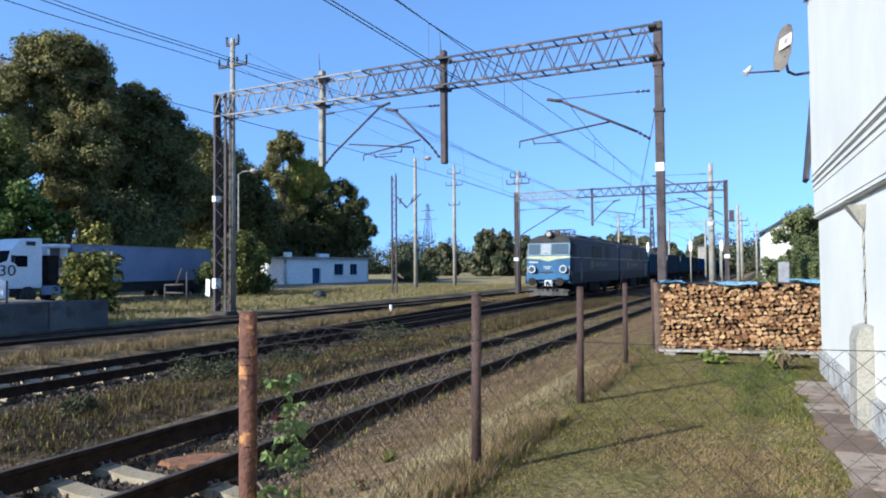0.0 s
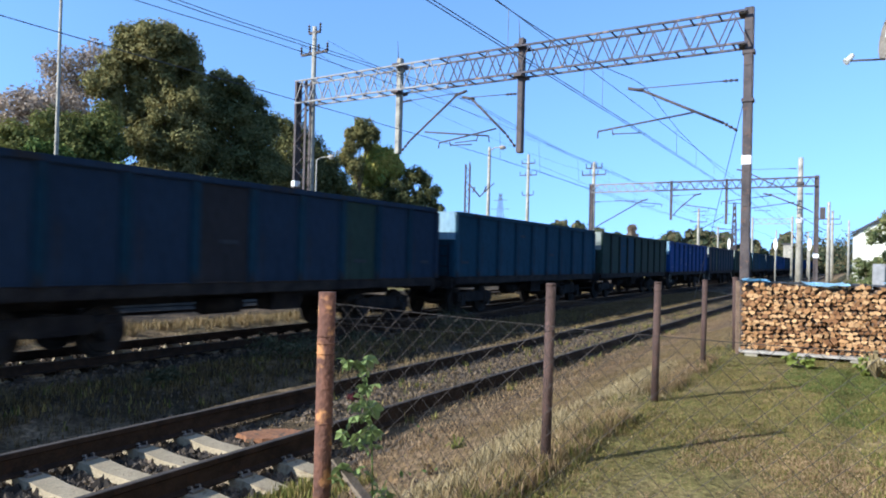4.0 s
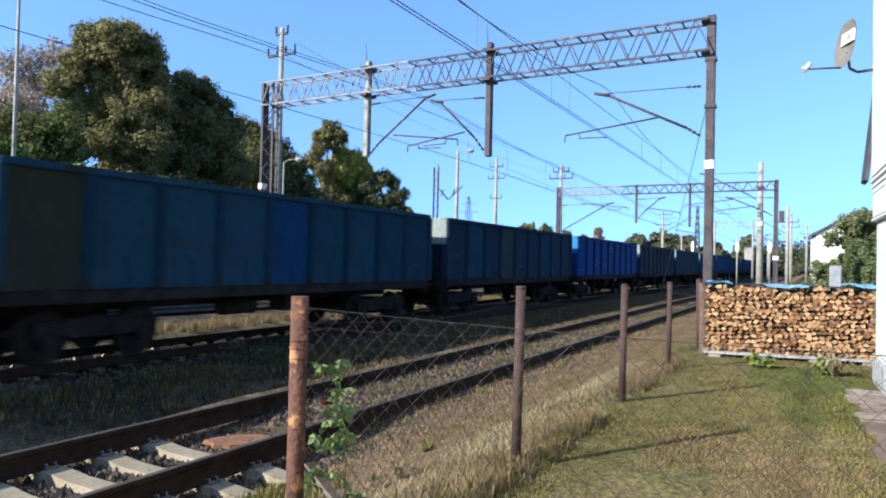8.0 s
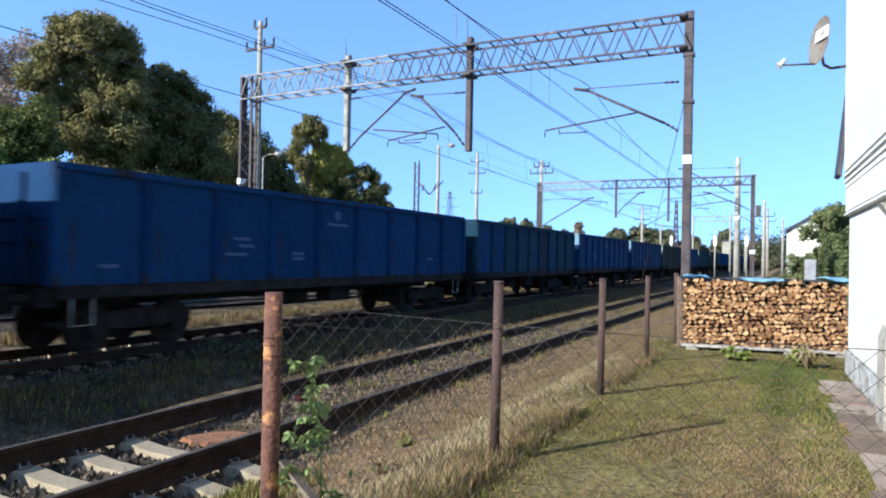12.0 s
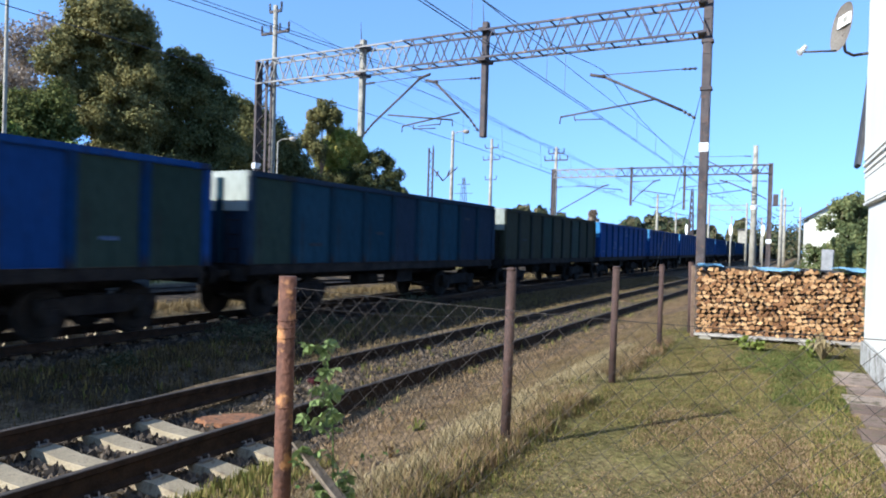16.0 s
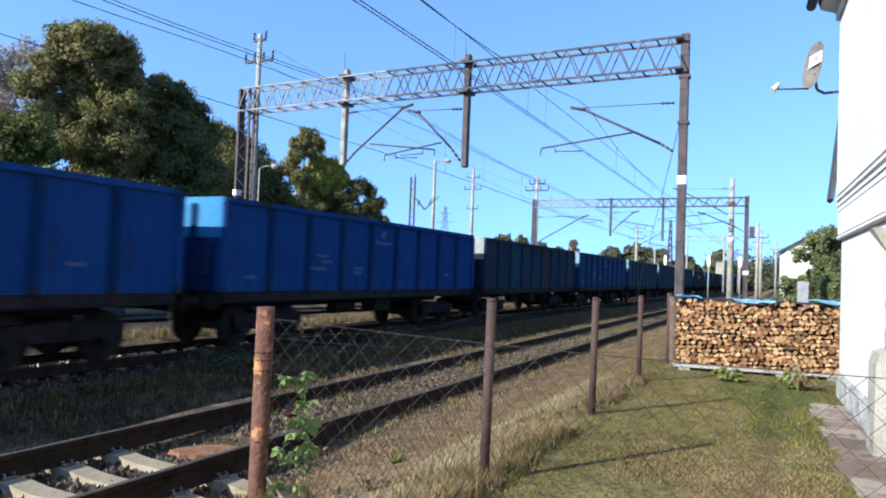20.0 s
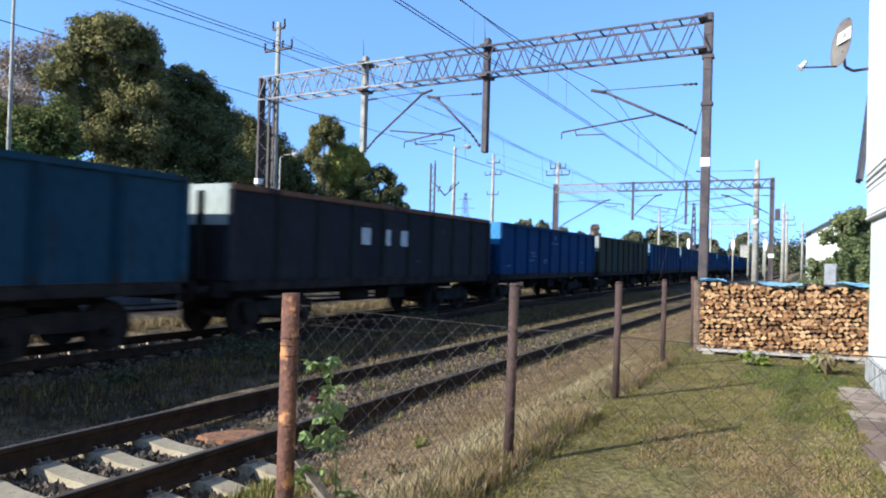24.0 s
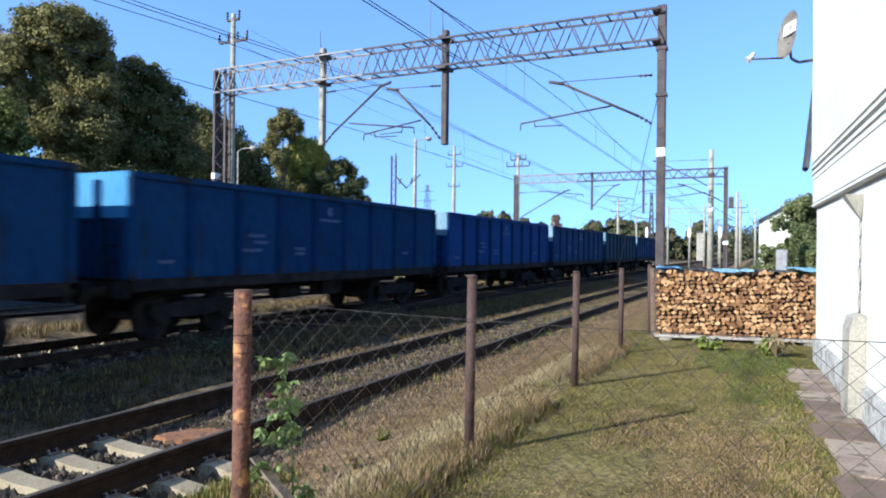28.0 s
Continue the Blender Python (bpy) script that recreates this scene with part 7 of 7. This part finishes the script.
        for y in (2.4, 5.2, 8.0, 10.8, 13.8):
            part("rail_post", rod(bmesh.new(), (x, y, 3.85), (x, y, 4.08), 0.015, seg=6), M["mast"], s)
    for y, l in ((7.0, 2.0), (13.2, 2.2)):
        part("roof_box", bevel_box(bmesh.new(), (0, y, 4.0), (1.5, l, 0.2), 0.05), M["loco_roof"], s)
    py = 3.75
    bm = bmesh.new()
    for y in (py - 0.7, py + 0.7):
        box(bm, (0, y, 4.12), (1.5, 0.08, 0.06))
    for x in (-0.6, 0.6):
        box(bm, (x, py, 4.12), (0.06, 1.4, 0.05))
    pan = part("pantograph", bm, M["mast"], s, "raised diamond pantograph" if raised else "folded diamond pantograph")
    hz, knee, spread = (5.85, 4.95, 1.2) if raised else (4.42, 4.3, 1.55)
    for x in (-0.55, 0.55):
        for d in (-1, 1):
            part("lower_arm", rod(bmesh.new(), (x, py + d * 0.75, 4.15), (x, py + d * spread, knee), 0.03, seg=6), M["mast"], pan)
            part("upper_arm", rod(bmesh.new(), (x, py + d * spread, knee), (x * 0.6, py + d * 0.1, hz - 0.05), 0.022, seg=6), M["mast"], pan)
    for d in (-1, 1):
        part("cross_tube", rod(bmesh.new(), (-0.55, py + d * spread, knee), (0.55, py + d * spread, knee), 0.02, seg=6), M["mast"], pan)
    bm = bmesh.new()
    for y in (py - 0.15, py + 0.15):
        rod(bm, (-0.75, y, hz), (0.75, y, hz), 0.025, seg=6)
        for x in (-1, 1):
            rod(bm, (x * 0.75, y, hz), (x * 0.95, y, hz - 0.15), 0.02, seg=6)
    part("collector_head", bm, M["cable"], pan)
    # running gear
    me, wm = bogie_kit(3.05, 0.62), wheel_mesh(0.62)
    for y in (3.75, 11.8):
        b = put_bogie(me, 3.05, 0.62, 1.12, y, -0.02, s)
        # dark box added to close the see-through gap between the wheels
        part("bogie_filler", bevel_box(bmesh.new(), (0, 0, 0.56), (1.3, 2.2, 0.62), 0.08), M["under"], b)
        put_wheels(b, wm, AXLE, (-1.52, 1.52), 0.64)
    part("equipment_case", bevel_box(bmesh.new(), (0, 7.8, 0.6), (2.5, 3.2, 0.72), 0.05), M["under"], s, "grimy underfloor case")
    part("gangway", bevel_box(bmesh.new(), (0, L - 0.05, 2.1), (1.2, 0.35, 2.3), 0.05), M["black"], s, "black gangway bellows")
    return s


sec_a, sec_b = build_section(False), build_section(True)


# ---- beyond the tracks ----
def plane_frame(a, b):
    """Pose at a with x along a to b."""
    return pose(a[0], a[1], 0, 0, 0, math.degrees(math.atan2(b[1] - a[1], b[0] - a[0])))


A, B = (-54.7, 68.8), (-52.1, 84.1)
hut = thing("station_hut", "low white flat-roofed station hut with dark windows", "building", plane_frame(A, B))
W, D, H = 15.5, 6.0, 3.35
bm = bmesh.new()
# front wall with a door recess and two window openings
xs = [0, 4.6, 6.1, 8.6, 10.4, 11.7, 13.2, W]
for k in range(7):
    solid = k in (0, 2, 4, 6)
    if solid:
        box(bm, ((xs[k] + xs[k + 1]) / 2, -0.15, H / 2), (xs[k + 1] - xs[k], 0.3, H))
    elif k == 1:
        box(bm, ((xs[k] + xs[k + 1]) / 2, -0.15, 2.75), (xs[k + 1] - xs[k], 0.3, 1.2))
    else:
        box(bm, ((xs[k] + xs[k + 1]) / 2, -0.15, 0.6), (xs[k + 1] - xs[k], 0.3, 1.2))
        box(bm, ((xs[k] + xs[k + 1]) / 2, -0.15, 3.03), (xs[k + 1] - xs[k], 0.3, 0.65))
for v in bm.verts:
    v.co.y = -v.co.y
part("front_wall", bm, M["far_wall"], hut, "white washed front wall")
for x, w, y in ((0.15, 0.3, D / 2), (W - 0.15, 0.3, D / 2)):
    part("end_wall", box(bmesh.new(), (x, y, H / 2), (w, D, H)), M["far_wall"], hut, "white end wall")
part("back_wall", box(bmesh.new(), (W / 2, D - 0.15, H / 2), (W - 0.6, 0.3, H)), M["far_wall"], hut)
part("roof", bevel_box(bmesh.new(), (W / 2 - 0.2, D / 2, H + 0.12), (W + 0.9, D + 0.9, 0.22), 0.03), M["old_concrete"], hut, "flat grey roof slab")
door = part("door", box(bmesh.new(), (5.35, 0.34, 1.08), (1.4, 0.06, 2.16)), M["hut_blue"], hut, "dark blue double door")
for x0, x1 in ((8.6, 10.4), (11.7, 13.2)):
    w = part("window", box(bmesh.new(), ((x0 + x1) / 2, 0.2, 1.95), (x1 - x0 - 0.05, 0.04, 1.5)), M["hut_glass"], hut, "dark blue window")
    bm = bmesh.new()
    for x in (x0 + 0.06, (x0 + x1) / 2, x1 - 0.06):
        box(bm, (x, 0.16, 1.95), (0.1, 0.06, 1.5))
    for z in (1.25, 2.65):
        box(bm, ((x0 + x1) / 2, 0.16, z), (x1 - x0, 0.06, 0.1))
    part("window_frame", bm, M["hut_blue"], w, "blue window frame")
    part("sill", box(bmesh.new(), ((x0 + x1) / 2, -0.06, 1.16), (x1 - x0 + 0.2, 0.22, 0.07)), M["white_paint"], w)
part("chimney", bevel_box(bmesh.new(), (2.6, 2.5, H + 0.55), (0.9, 0.7, 0.7), 0.03), M["far_wall"], hut, "low pale chimney")
part("chimney", bevel_box(bmesh.new(), (8.4, 2.0, H + 0.5), (2.0, 0.6, 0.5), 0.03), M["far_wall"], hut, "wide pale vent box")
part("aerial", rod(bmesh.new(), (5.0, 2.5, H + 0.2), (5.0, 2.5, H + 2.6), 0.04, seg=6), M["mast"], hut)

# truck with trailer, driving slowly away along the road
truck = thing("truck", "white articulated truck with a grey box trailer", "truck")
bm = bmesh.new()
extrude(bm, [(2.75, 3.38), (16.1, 3.38), (16.0, 1.02), (4.05, 1.02)], -1.25, 1.25)
for v in bm.verts:
    v.co = Vector((v.co.y, v.co.x, v.co.z))
bmesh.ops.bevel(bm, geom=list(bm.edges), offset=0.04, segments=2, affect="EDGES")
trailer = part("trailer_box", bm, M["trailer_grey"], truck, "long grey-blue tipper trailer with raked front")
part("trailer_rail", box(bmesh.new(), (1.27, 10.0, 1.05), (0.05, 11.9, 0.1)), M["black"], trailer)
part("roof_rim", box(bmesh.new(), (1.26, 9.45, 3.36), (0.05, 13.3, 0.07)), M["far_grey"], trailer)
part("tarp_roll", bevel_box(bmesh.new(), (0.2, 2.35, 3.25), (2.1, 0.9, 0.22), 0.06), M["truck_white"], trailer, "white rolled cover at the front")
part("ladder_frame", bevel_box(bmesh.new(), (0.9, 2.6, 2.85), (0.5, 0.12, 0.6), 0.03), M["truck_white"], trailer, "pale front frame")
part("side_guard", box(bmesh.new(), (1.18, 10.4, 0.72), (0.06, 10.8, 0.55)), M["black"], trailer, "dark side guard")
bm = bmesh.new()
vs = [(-1.22, 0, 0.9), (1.22, 0, 0.9), (1.22, 2.2, 0.9), (-1.22, 2.2, 0.9), (-1.22, 0.1, 2.2), (1.22, 0.1, 2.2), (-1.2, 0.35, 2.95), (1.2, 0.35, 2.95), (-1.2, 2.2, 3.65), (1.2, 2.2, 3.65), (-1.1, 0.9, 3.5), (1.1, 0.9, 3.5)]
vv = [bm.verts.new(q) for q in vs]
for f in ((0, 1, 2, 3), (0, 4, 5, 1), (4, 6, 7, 5), (6, 10, 11, 7), (10, 8, 9, 11), (8, 3, 2, 9), (1, 5, 7, 11, 9, 2), (0, 3, 8, 10, 6, 4)):
    bm.faces.new([vv[k] for k in f])
bmesh.ops.bevel(bm, geom=list(bm.edges), offset=0.06, segments=2, affect="EDGES")
cab = part("cab", bm, M["truck_white"], truck, "white sleeper cab with roof deflector", pose(0, -1.3, 0))
part("windscreen", box(bmesh.new(), (0, 0, 0), (2.1, 0.03, 0.75)), M["glass"], cab, "", pose(0, 0.21, 2.55, -18))
for sx in (-1, 1):
    part("side_window", bevel_box(bmesh.new(), (sx * 1.225, 0.85, 2.35), (0.03, 0.75, 0.6), 0.01), M["glass"], cab)
    part("mirror", bevel_box(bmesh.new(), (sx * 1.4, 0.2, 2.4), (0.12, 0.15, 0.55), 0.03), M["black"], cab)
    part("deflector_gap", box(bmesh.new(), (sx * 1.16, 1.6, 3.32), (0.03, 0.75, 0.22)), M["black"], cab)
    part("side_skirt", bevel_box(bmesh.new(), (sx * 1.15, 1.7, 0.75), (0.12, 1.6, 0.5), 0.03), M["trailer_grey"], truck)
part("bumper", bevel_box(bmesh.new(), (0, -1.25, 0.65), (2.4, 0.3, 0.55), 0.06), M["truck_white"], truck)
part("chassis", box(bmesh.new(), (0, 7.5, 0.98), (1.0, 17.2, 0.3)), M["black"], truck)
part("air_tanks", box(bmesh.new(), (0, 2.0, 1.9), (1.6, 0.7, 1.6)), M["under"], truck, "dark gear behind the cab")
part("pale_pipes", bevel_box(bmesh.new(), (0.6, 1.6, 2.9), (0.5, 0.3, 0.4), 0.05), M["truck_white"], truck)
bm = bmesh.new()
rod(bm, (-0.17, 0, 0), (0.17, 0, 0), 0.5, seg=22)
rod(bm, (0.17, 0, 0), (0.19, 0, 0), 0.28, 0.22, seg=16)
tyre = mesh_of("wheel", bm, M["black"])
for y in (0.0, 3.4, 11.8, 13.1, 14.4):
    for sx in (-1, 1):
        part("wheel", tyre, None, truck, at=pose(sx * 1.05, y, 0.5, 0, 0, 0 if sx > 0 else 180))
part("underrun_guard", box(box(bmesh.new(), (1.15, 8.0, 0.8), (0.05, 4.5, 0.1)), (1.15, 8.0, 0.5), (0.05, 4.5, 0.1)), M["black"], truck)

# ramp wall, boards, bins and signs beside the third track
ramp = thing("ramp_wall", "weathered grey concrete loading ramp wall", "wall")
for k in range(5):
    part("wall_block", bevel_box(bmesh.new(), (0, 0, 0), (0.35, 1.98, 0.95), 0.03), M["ramp"], ramp, at=pose(-21.25 + 0.066 * (2 * k), 8.3 + 2 * k, 0.55, 0, 0, -3.8))
part("ramp_top", box(bmesh.new(), (0, 0, 0), (5.0, 9.9, 0.85)), M["soil"], ramp, "earth fill of the ramp", pose(-23.75, 12.4, 0.52, 0, 0, -3.8))
sign = thing("speed_sign", "round white speed board with black figures on a post", "sign", look((-22.9, 15.4, 2.0), (-0.7, 1.9, 2.0)))
part("board", rod(bmesh.new(), (0, 0, 0), (0, 0, -0.03), 0.32, seg=28), M["white_paint"], sign, "round white board")
txt = bpy.data.curves.new("figures", "FONT")
txt.body, txt.size, txt.align_x, txt.align_y, txt.extrude = "30", 0.5, "CENTER", "CENTER", 0.004
txt.materials.append(M["black"])
fig = new("figures", txt)
fig.parent = sign
tagged(fig, "black figures")
post = part("post", rod(bmesh.new(), (0, -2.0, 0.04), (0, 0.3, 0.04), 0.03, seg=8), M["mast"], sign)
# board faces the camera side
sign.matrix_basis = sign.matrix_basis @ pose(0, 0, 0, 0, 180, 0)
fig.matrix_basis = pose(0, 0, 0.012, 0, 0, 0)
post.matrix_basis = pose(0, 0, -0.08)
info = thing("info_board", "white tilted notice board beside the mast", "sign", pose(-23.1, 24.3, 0.2, 0, 4, -30))
part("board", bevel_box(bmesh.new(), (0, 0, 1.0), (0.62, 0.04, 0.75), 0.01), M["white_paint"], info, "white panel")
part("seam", box(bmesh.new(), (0.02, -0.022, 1.0), (0.03, 0.01, 0.75)), M["dish"], info)
for x in (-0.22, 0.22):
    part("leg", rod(bmesh.new(), (x, 0.03, 0), (x, 0.03, 0.7), 0.02, seg=6), M["mast"], info)
marker = thing("track_marker", "small white marker post by the rails", "marker", pose(-16.0, 28.3, -0.1))
part("stub", bevel_box(bmesh.new(), (0, 0, 0.22), (0.1, 0.1, 0.44), 0.015), M["white_paint"], marker)
frame_rack = thing("steel_frame", "grey bent pipe frame standing in the grass", "frame", pose(-28.5, 27.5, 0.2, 0, 0, -15))
for a, b in (((-1.2, 0, 0), (-1.2, 0, 1.0)), ((1.1, 0, 0), (1.1, 0, 1.7)), ((-1.2, 0, 1.0), (0.8, 0, 1.05)), ((-1.2, 0, 0.6), (0.8, 0, 0.6)), ((0.0, 0, 1.0), (0.6, 0, 1.9))):
    part("bar", rod(bmesh.new(), a, b, 0.05, seg=8), M["mast"], frame_rack)
lump = thing("scrap_heap", "small dark heap lying in the meadow", "heap", pose(-25.8, 36.4, 0.15))
bm = bmesh.new()
bmesh.ops.create_icosphere(bm, subdivisions=2, radius=0.4)
for v in bm.verts:
    v.co *= 1 + 0.35 * noise.noise(v.co * 3)
    v.co.z = v.co.z * 0.7 + 0.25
part("heap", bm, M["black"], lump)
bin_ob = thing("waste_bin", "black plastic bin beside the ramp", "bin", pose(-20.45, 12.9, 0.02))
bm = bmesh.new()
rod(bm, (0, 0, 0), (0, 0, 0.98), 0.34, 0.42, 16)
part("body", bm, M["black"], bin_ob)
part("lid", rod(bmesh.new(), (0, 0, 0.98), (0, 0, 1.08), 0.45, 0.36, 16), M["black"], bin_ob)
lane = tagged(part("road", box(bmesh.new(), (0, 0, 0), (6.5, 150, 0.06)), M["soil"]), "dusty unpaved road past the wood", "road", kind="structure")
lane.matrix_basis = pose(-37.6, 30, 0.16, 0, 0, 9.3)

# ---- right-hand distance ----
far_house = thing("far_house", "white gabled house beside a big bush", "house", pose(2.2, 87, 0.0, 0, 0, 4))
bm = bmesh.new()
extrude(bm, [(-2.8, 0), (5.0, 0), (5.0, 5.9), (1.1, 8.2), (-2.8, 5.9)], 0, 8)
part("wall", bm, M["cream_wall"], far_house, "pale gable wall")
bm = bmesh.new()
extrude(bm, [(-3.1, 5.75), (1.1, 8.25), (5.3, 5.75), (5.3, 5.95), (1.1, 8.5), (-3.1, 5.95)], -0.4, 8.4)
part("roof", bm, M["roof_dark"], far_house, "dark pitched roof")
cab_box = thing("relay_cabinet", "grey trackside relay cabinet on a plinth", "cabinet", pose(0.35, 46, 0))
part("body", bevel_box(bmesh.new(), (0, 0, 1.3), (0.62, 0.5, 1.75), 0.03), M["far_grey"], cab_box)
part("plinth", box(bmesh.new(), (0, 0, 0.2), (0.6, 0.5, 0.5)), M["old_concrete"], cab_box)
part("door", box(bmesh.new(), (0, -0.31, 1.3), (0.5, 0.02, 1.5)), M["far_grey"], cab_box, "pale grey door")
for x, y, z0, z1 in ((-14.81, 95, 3.86, 5.3), (-7.53, 75, 3.45, 4.6), (-4.59, 75, 3.45, 4.6)):
    f = thing("signal", "railway signal seen from behind with a pale upright board", "signal", pose(x, y, -0.1), "far signals")
    bm = bmesh.new()
    extrude(bm, [(0.18 * math.cos(w), (z0 + z1) / 2 + 0.1 + (z1 - z0) / 2 * math.sin(w)) for w in (2 * math.pi * k / 16 for k in range(16))], -0.05, 0.05)
    part("board", bm, M["white_paint"], f, "pale oval board")
    part("post", rod(bmesh.new(), (0, 0.12, 0), (0, 0.12, z1), 0.07, seg=8), M["old_concrete"], f)
for x, y, w, h, mat_name in ((-13.9, 170, 1.7, 6.6, "old_concrete"), (-17.5, 190, 1.6, 6.2, "old_concrete")):
    f = thing("far_building", "distant plain station building beyond the masts", "building", pose(x, y, 0))
    part("wall", box(bmesh.new(), (0, 0, h / 2), (w, w, h)), M[mat_name], f)
    part("roof", box(bmesh.new(), (0, 0, h + 0.15), (w + 0.5, w + 0.5, 0.3)), M["roof_dark"], f)
tower = thing("lattice_tower", "distant steel lattice transmission tower", "tower", pose(-136.6, 269.3, 0))
for sx in (-1, 1):
    for sy in (-1, 1):
        part("leg", beam(bmesh.new(), (sx * 2.6, sy * 2.6, 0), (sx * 0.4, sy * 0.4, 31), 0.16, 0.16), M["mast"], tower)
for k in range(9):
    z0, z1 = k * 3.4, (k + 1) * 3.4
    r0, r1 = 2.6 - 2.2 * z0 / 31, 2.6 - 2.2 * z1 / 31
    for sy in (-1, 1):
        part("brace", beam(bmesh.new(), (-r0, sy * r0, z0), (r1, sy * r1, z1), 0.09, 0.09), M["mast"], tower)
        part("brace", beam(bmesh.new(), (r0, sy * r0, z0), (-r1, sy * r1, z1), 0.09, 0.09), M["mast"], tower)
for z, l in ((24, 4.5), (28, 3.2)):
    part("crossarm", beam(bmesh.new(), (-l, 0, z), (l, 0, z), 0.2, 0.2), M["mast"], tower)
# brown plate lying between the rails
bm = bmesh.new()
random.seed(21)
ring = [(0.36 * math.cos(w) * random.uniform(0.8, 1.15), 0.2 * math.sin(w) * random.uniform(0.8, 1.15)) for w in (2 * math.pi * k / 14 for k in range(14))]
up, dn = [bm.verts.new((x, y, 0.012)) for x, y in ring], [bm.verts.new((x * 1.06, y * 1.06, -0.03)) for x, y in ring]
bm.faces.new(up)
bm.faces.new(dn[::-1])
for k in range(14):
    bm.faces.new((up[k - 1], dn[k - 1], dn[k], up[k]))
plate = tagged(part("rusty_plate", bm, M["orange_plate"]), "flat rust-brown plate lying between the rails", "plate")
plate.matrix_basis = pose(-6.2, 7.3, -0.07, 2, 0, 38)


# ---- what moves ----
# Distance run by the train, in metres, since its first wagon's front passed y = 12.6
RUN = ((0, -60.9), (1, -40.9), (2, -20.4), (3, 0.0), (4, 20.7), (5, 41.4), (6, 62.1), (7, 82.45), (8, 103.5), (9, 124.1), (10, 145.0), (11, 165.7), (12, 186.4), (13, 207.0), (14, 227.6),
       (15, 248.3), (16, 269.2), (17, 290.4), (18, 311.6), (19, 332.8), (20, 353.6), (21, 374.8), (22, 396.0), (23, 417.1), (24, 438.3), (25, 459.6), (26, 481.0), (27, 502.2), (28, 523.9))
HAUL = ((0, 0.2), (1, 3.0), (2, 5.8), (4, 11.2), (10, 27.0), (18, 48.0), (28, 74.0))


def motions():
    for w, back in TRAIN:
        walk(w, [(t, pose(TRAIN_X, 12.0 + back - d, TRAIN_Z)) for t, d in RUN])
    walk(sec_a, [(t, pose(TRAIN_X, 12.0 - 31.1 - d, TRAIN_Z)) for t, d in RUN])
    walk(sec_b, [(t, pose(TRAIN_X, 12.0 - d, TRAIN_Z, 0, 0, 180)) for t, d in RUN])
    walk(truck, [(t, pose(-37.6 + 0.162 * d, 24.7 - 0.987 * d, 0.19, 0, 0, 9.3)) for t, d in HAUL])


motions()
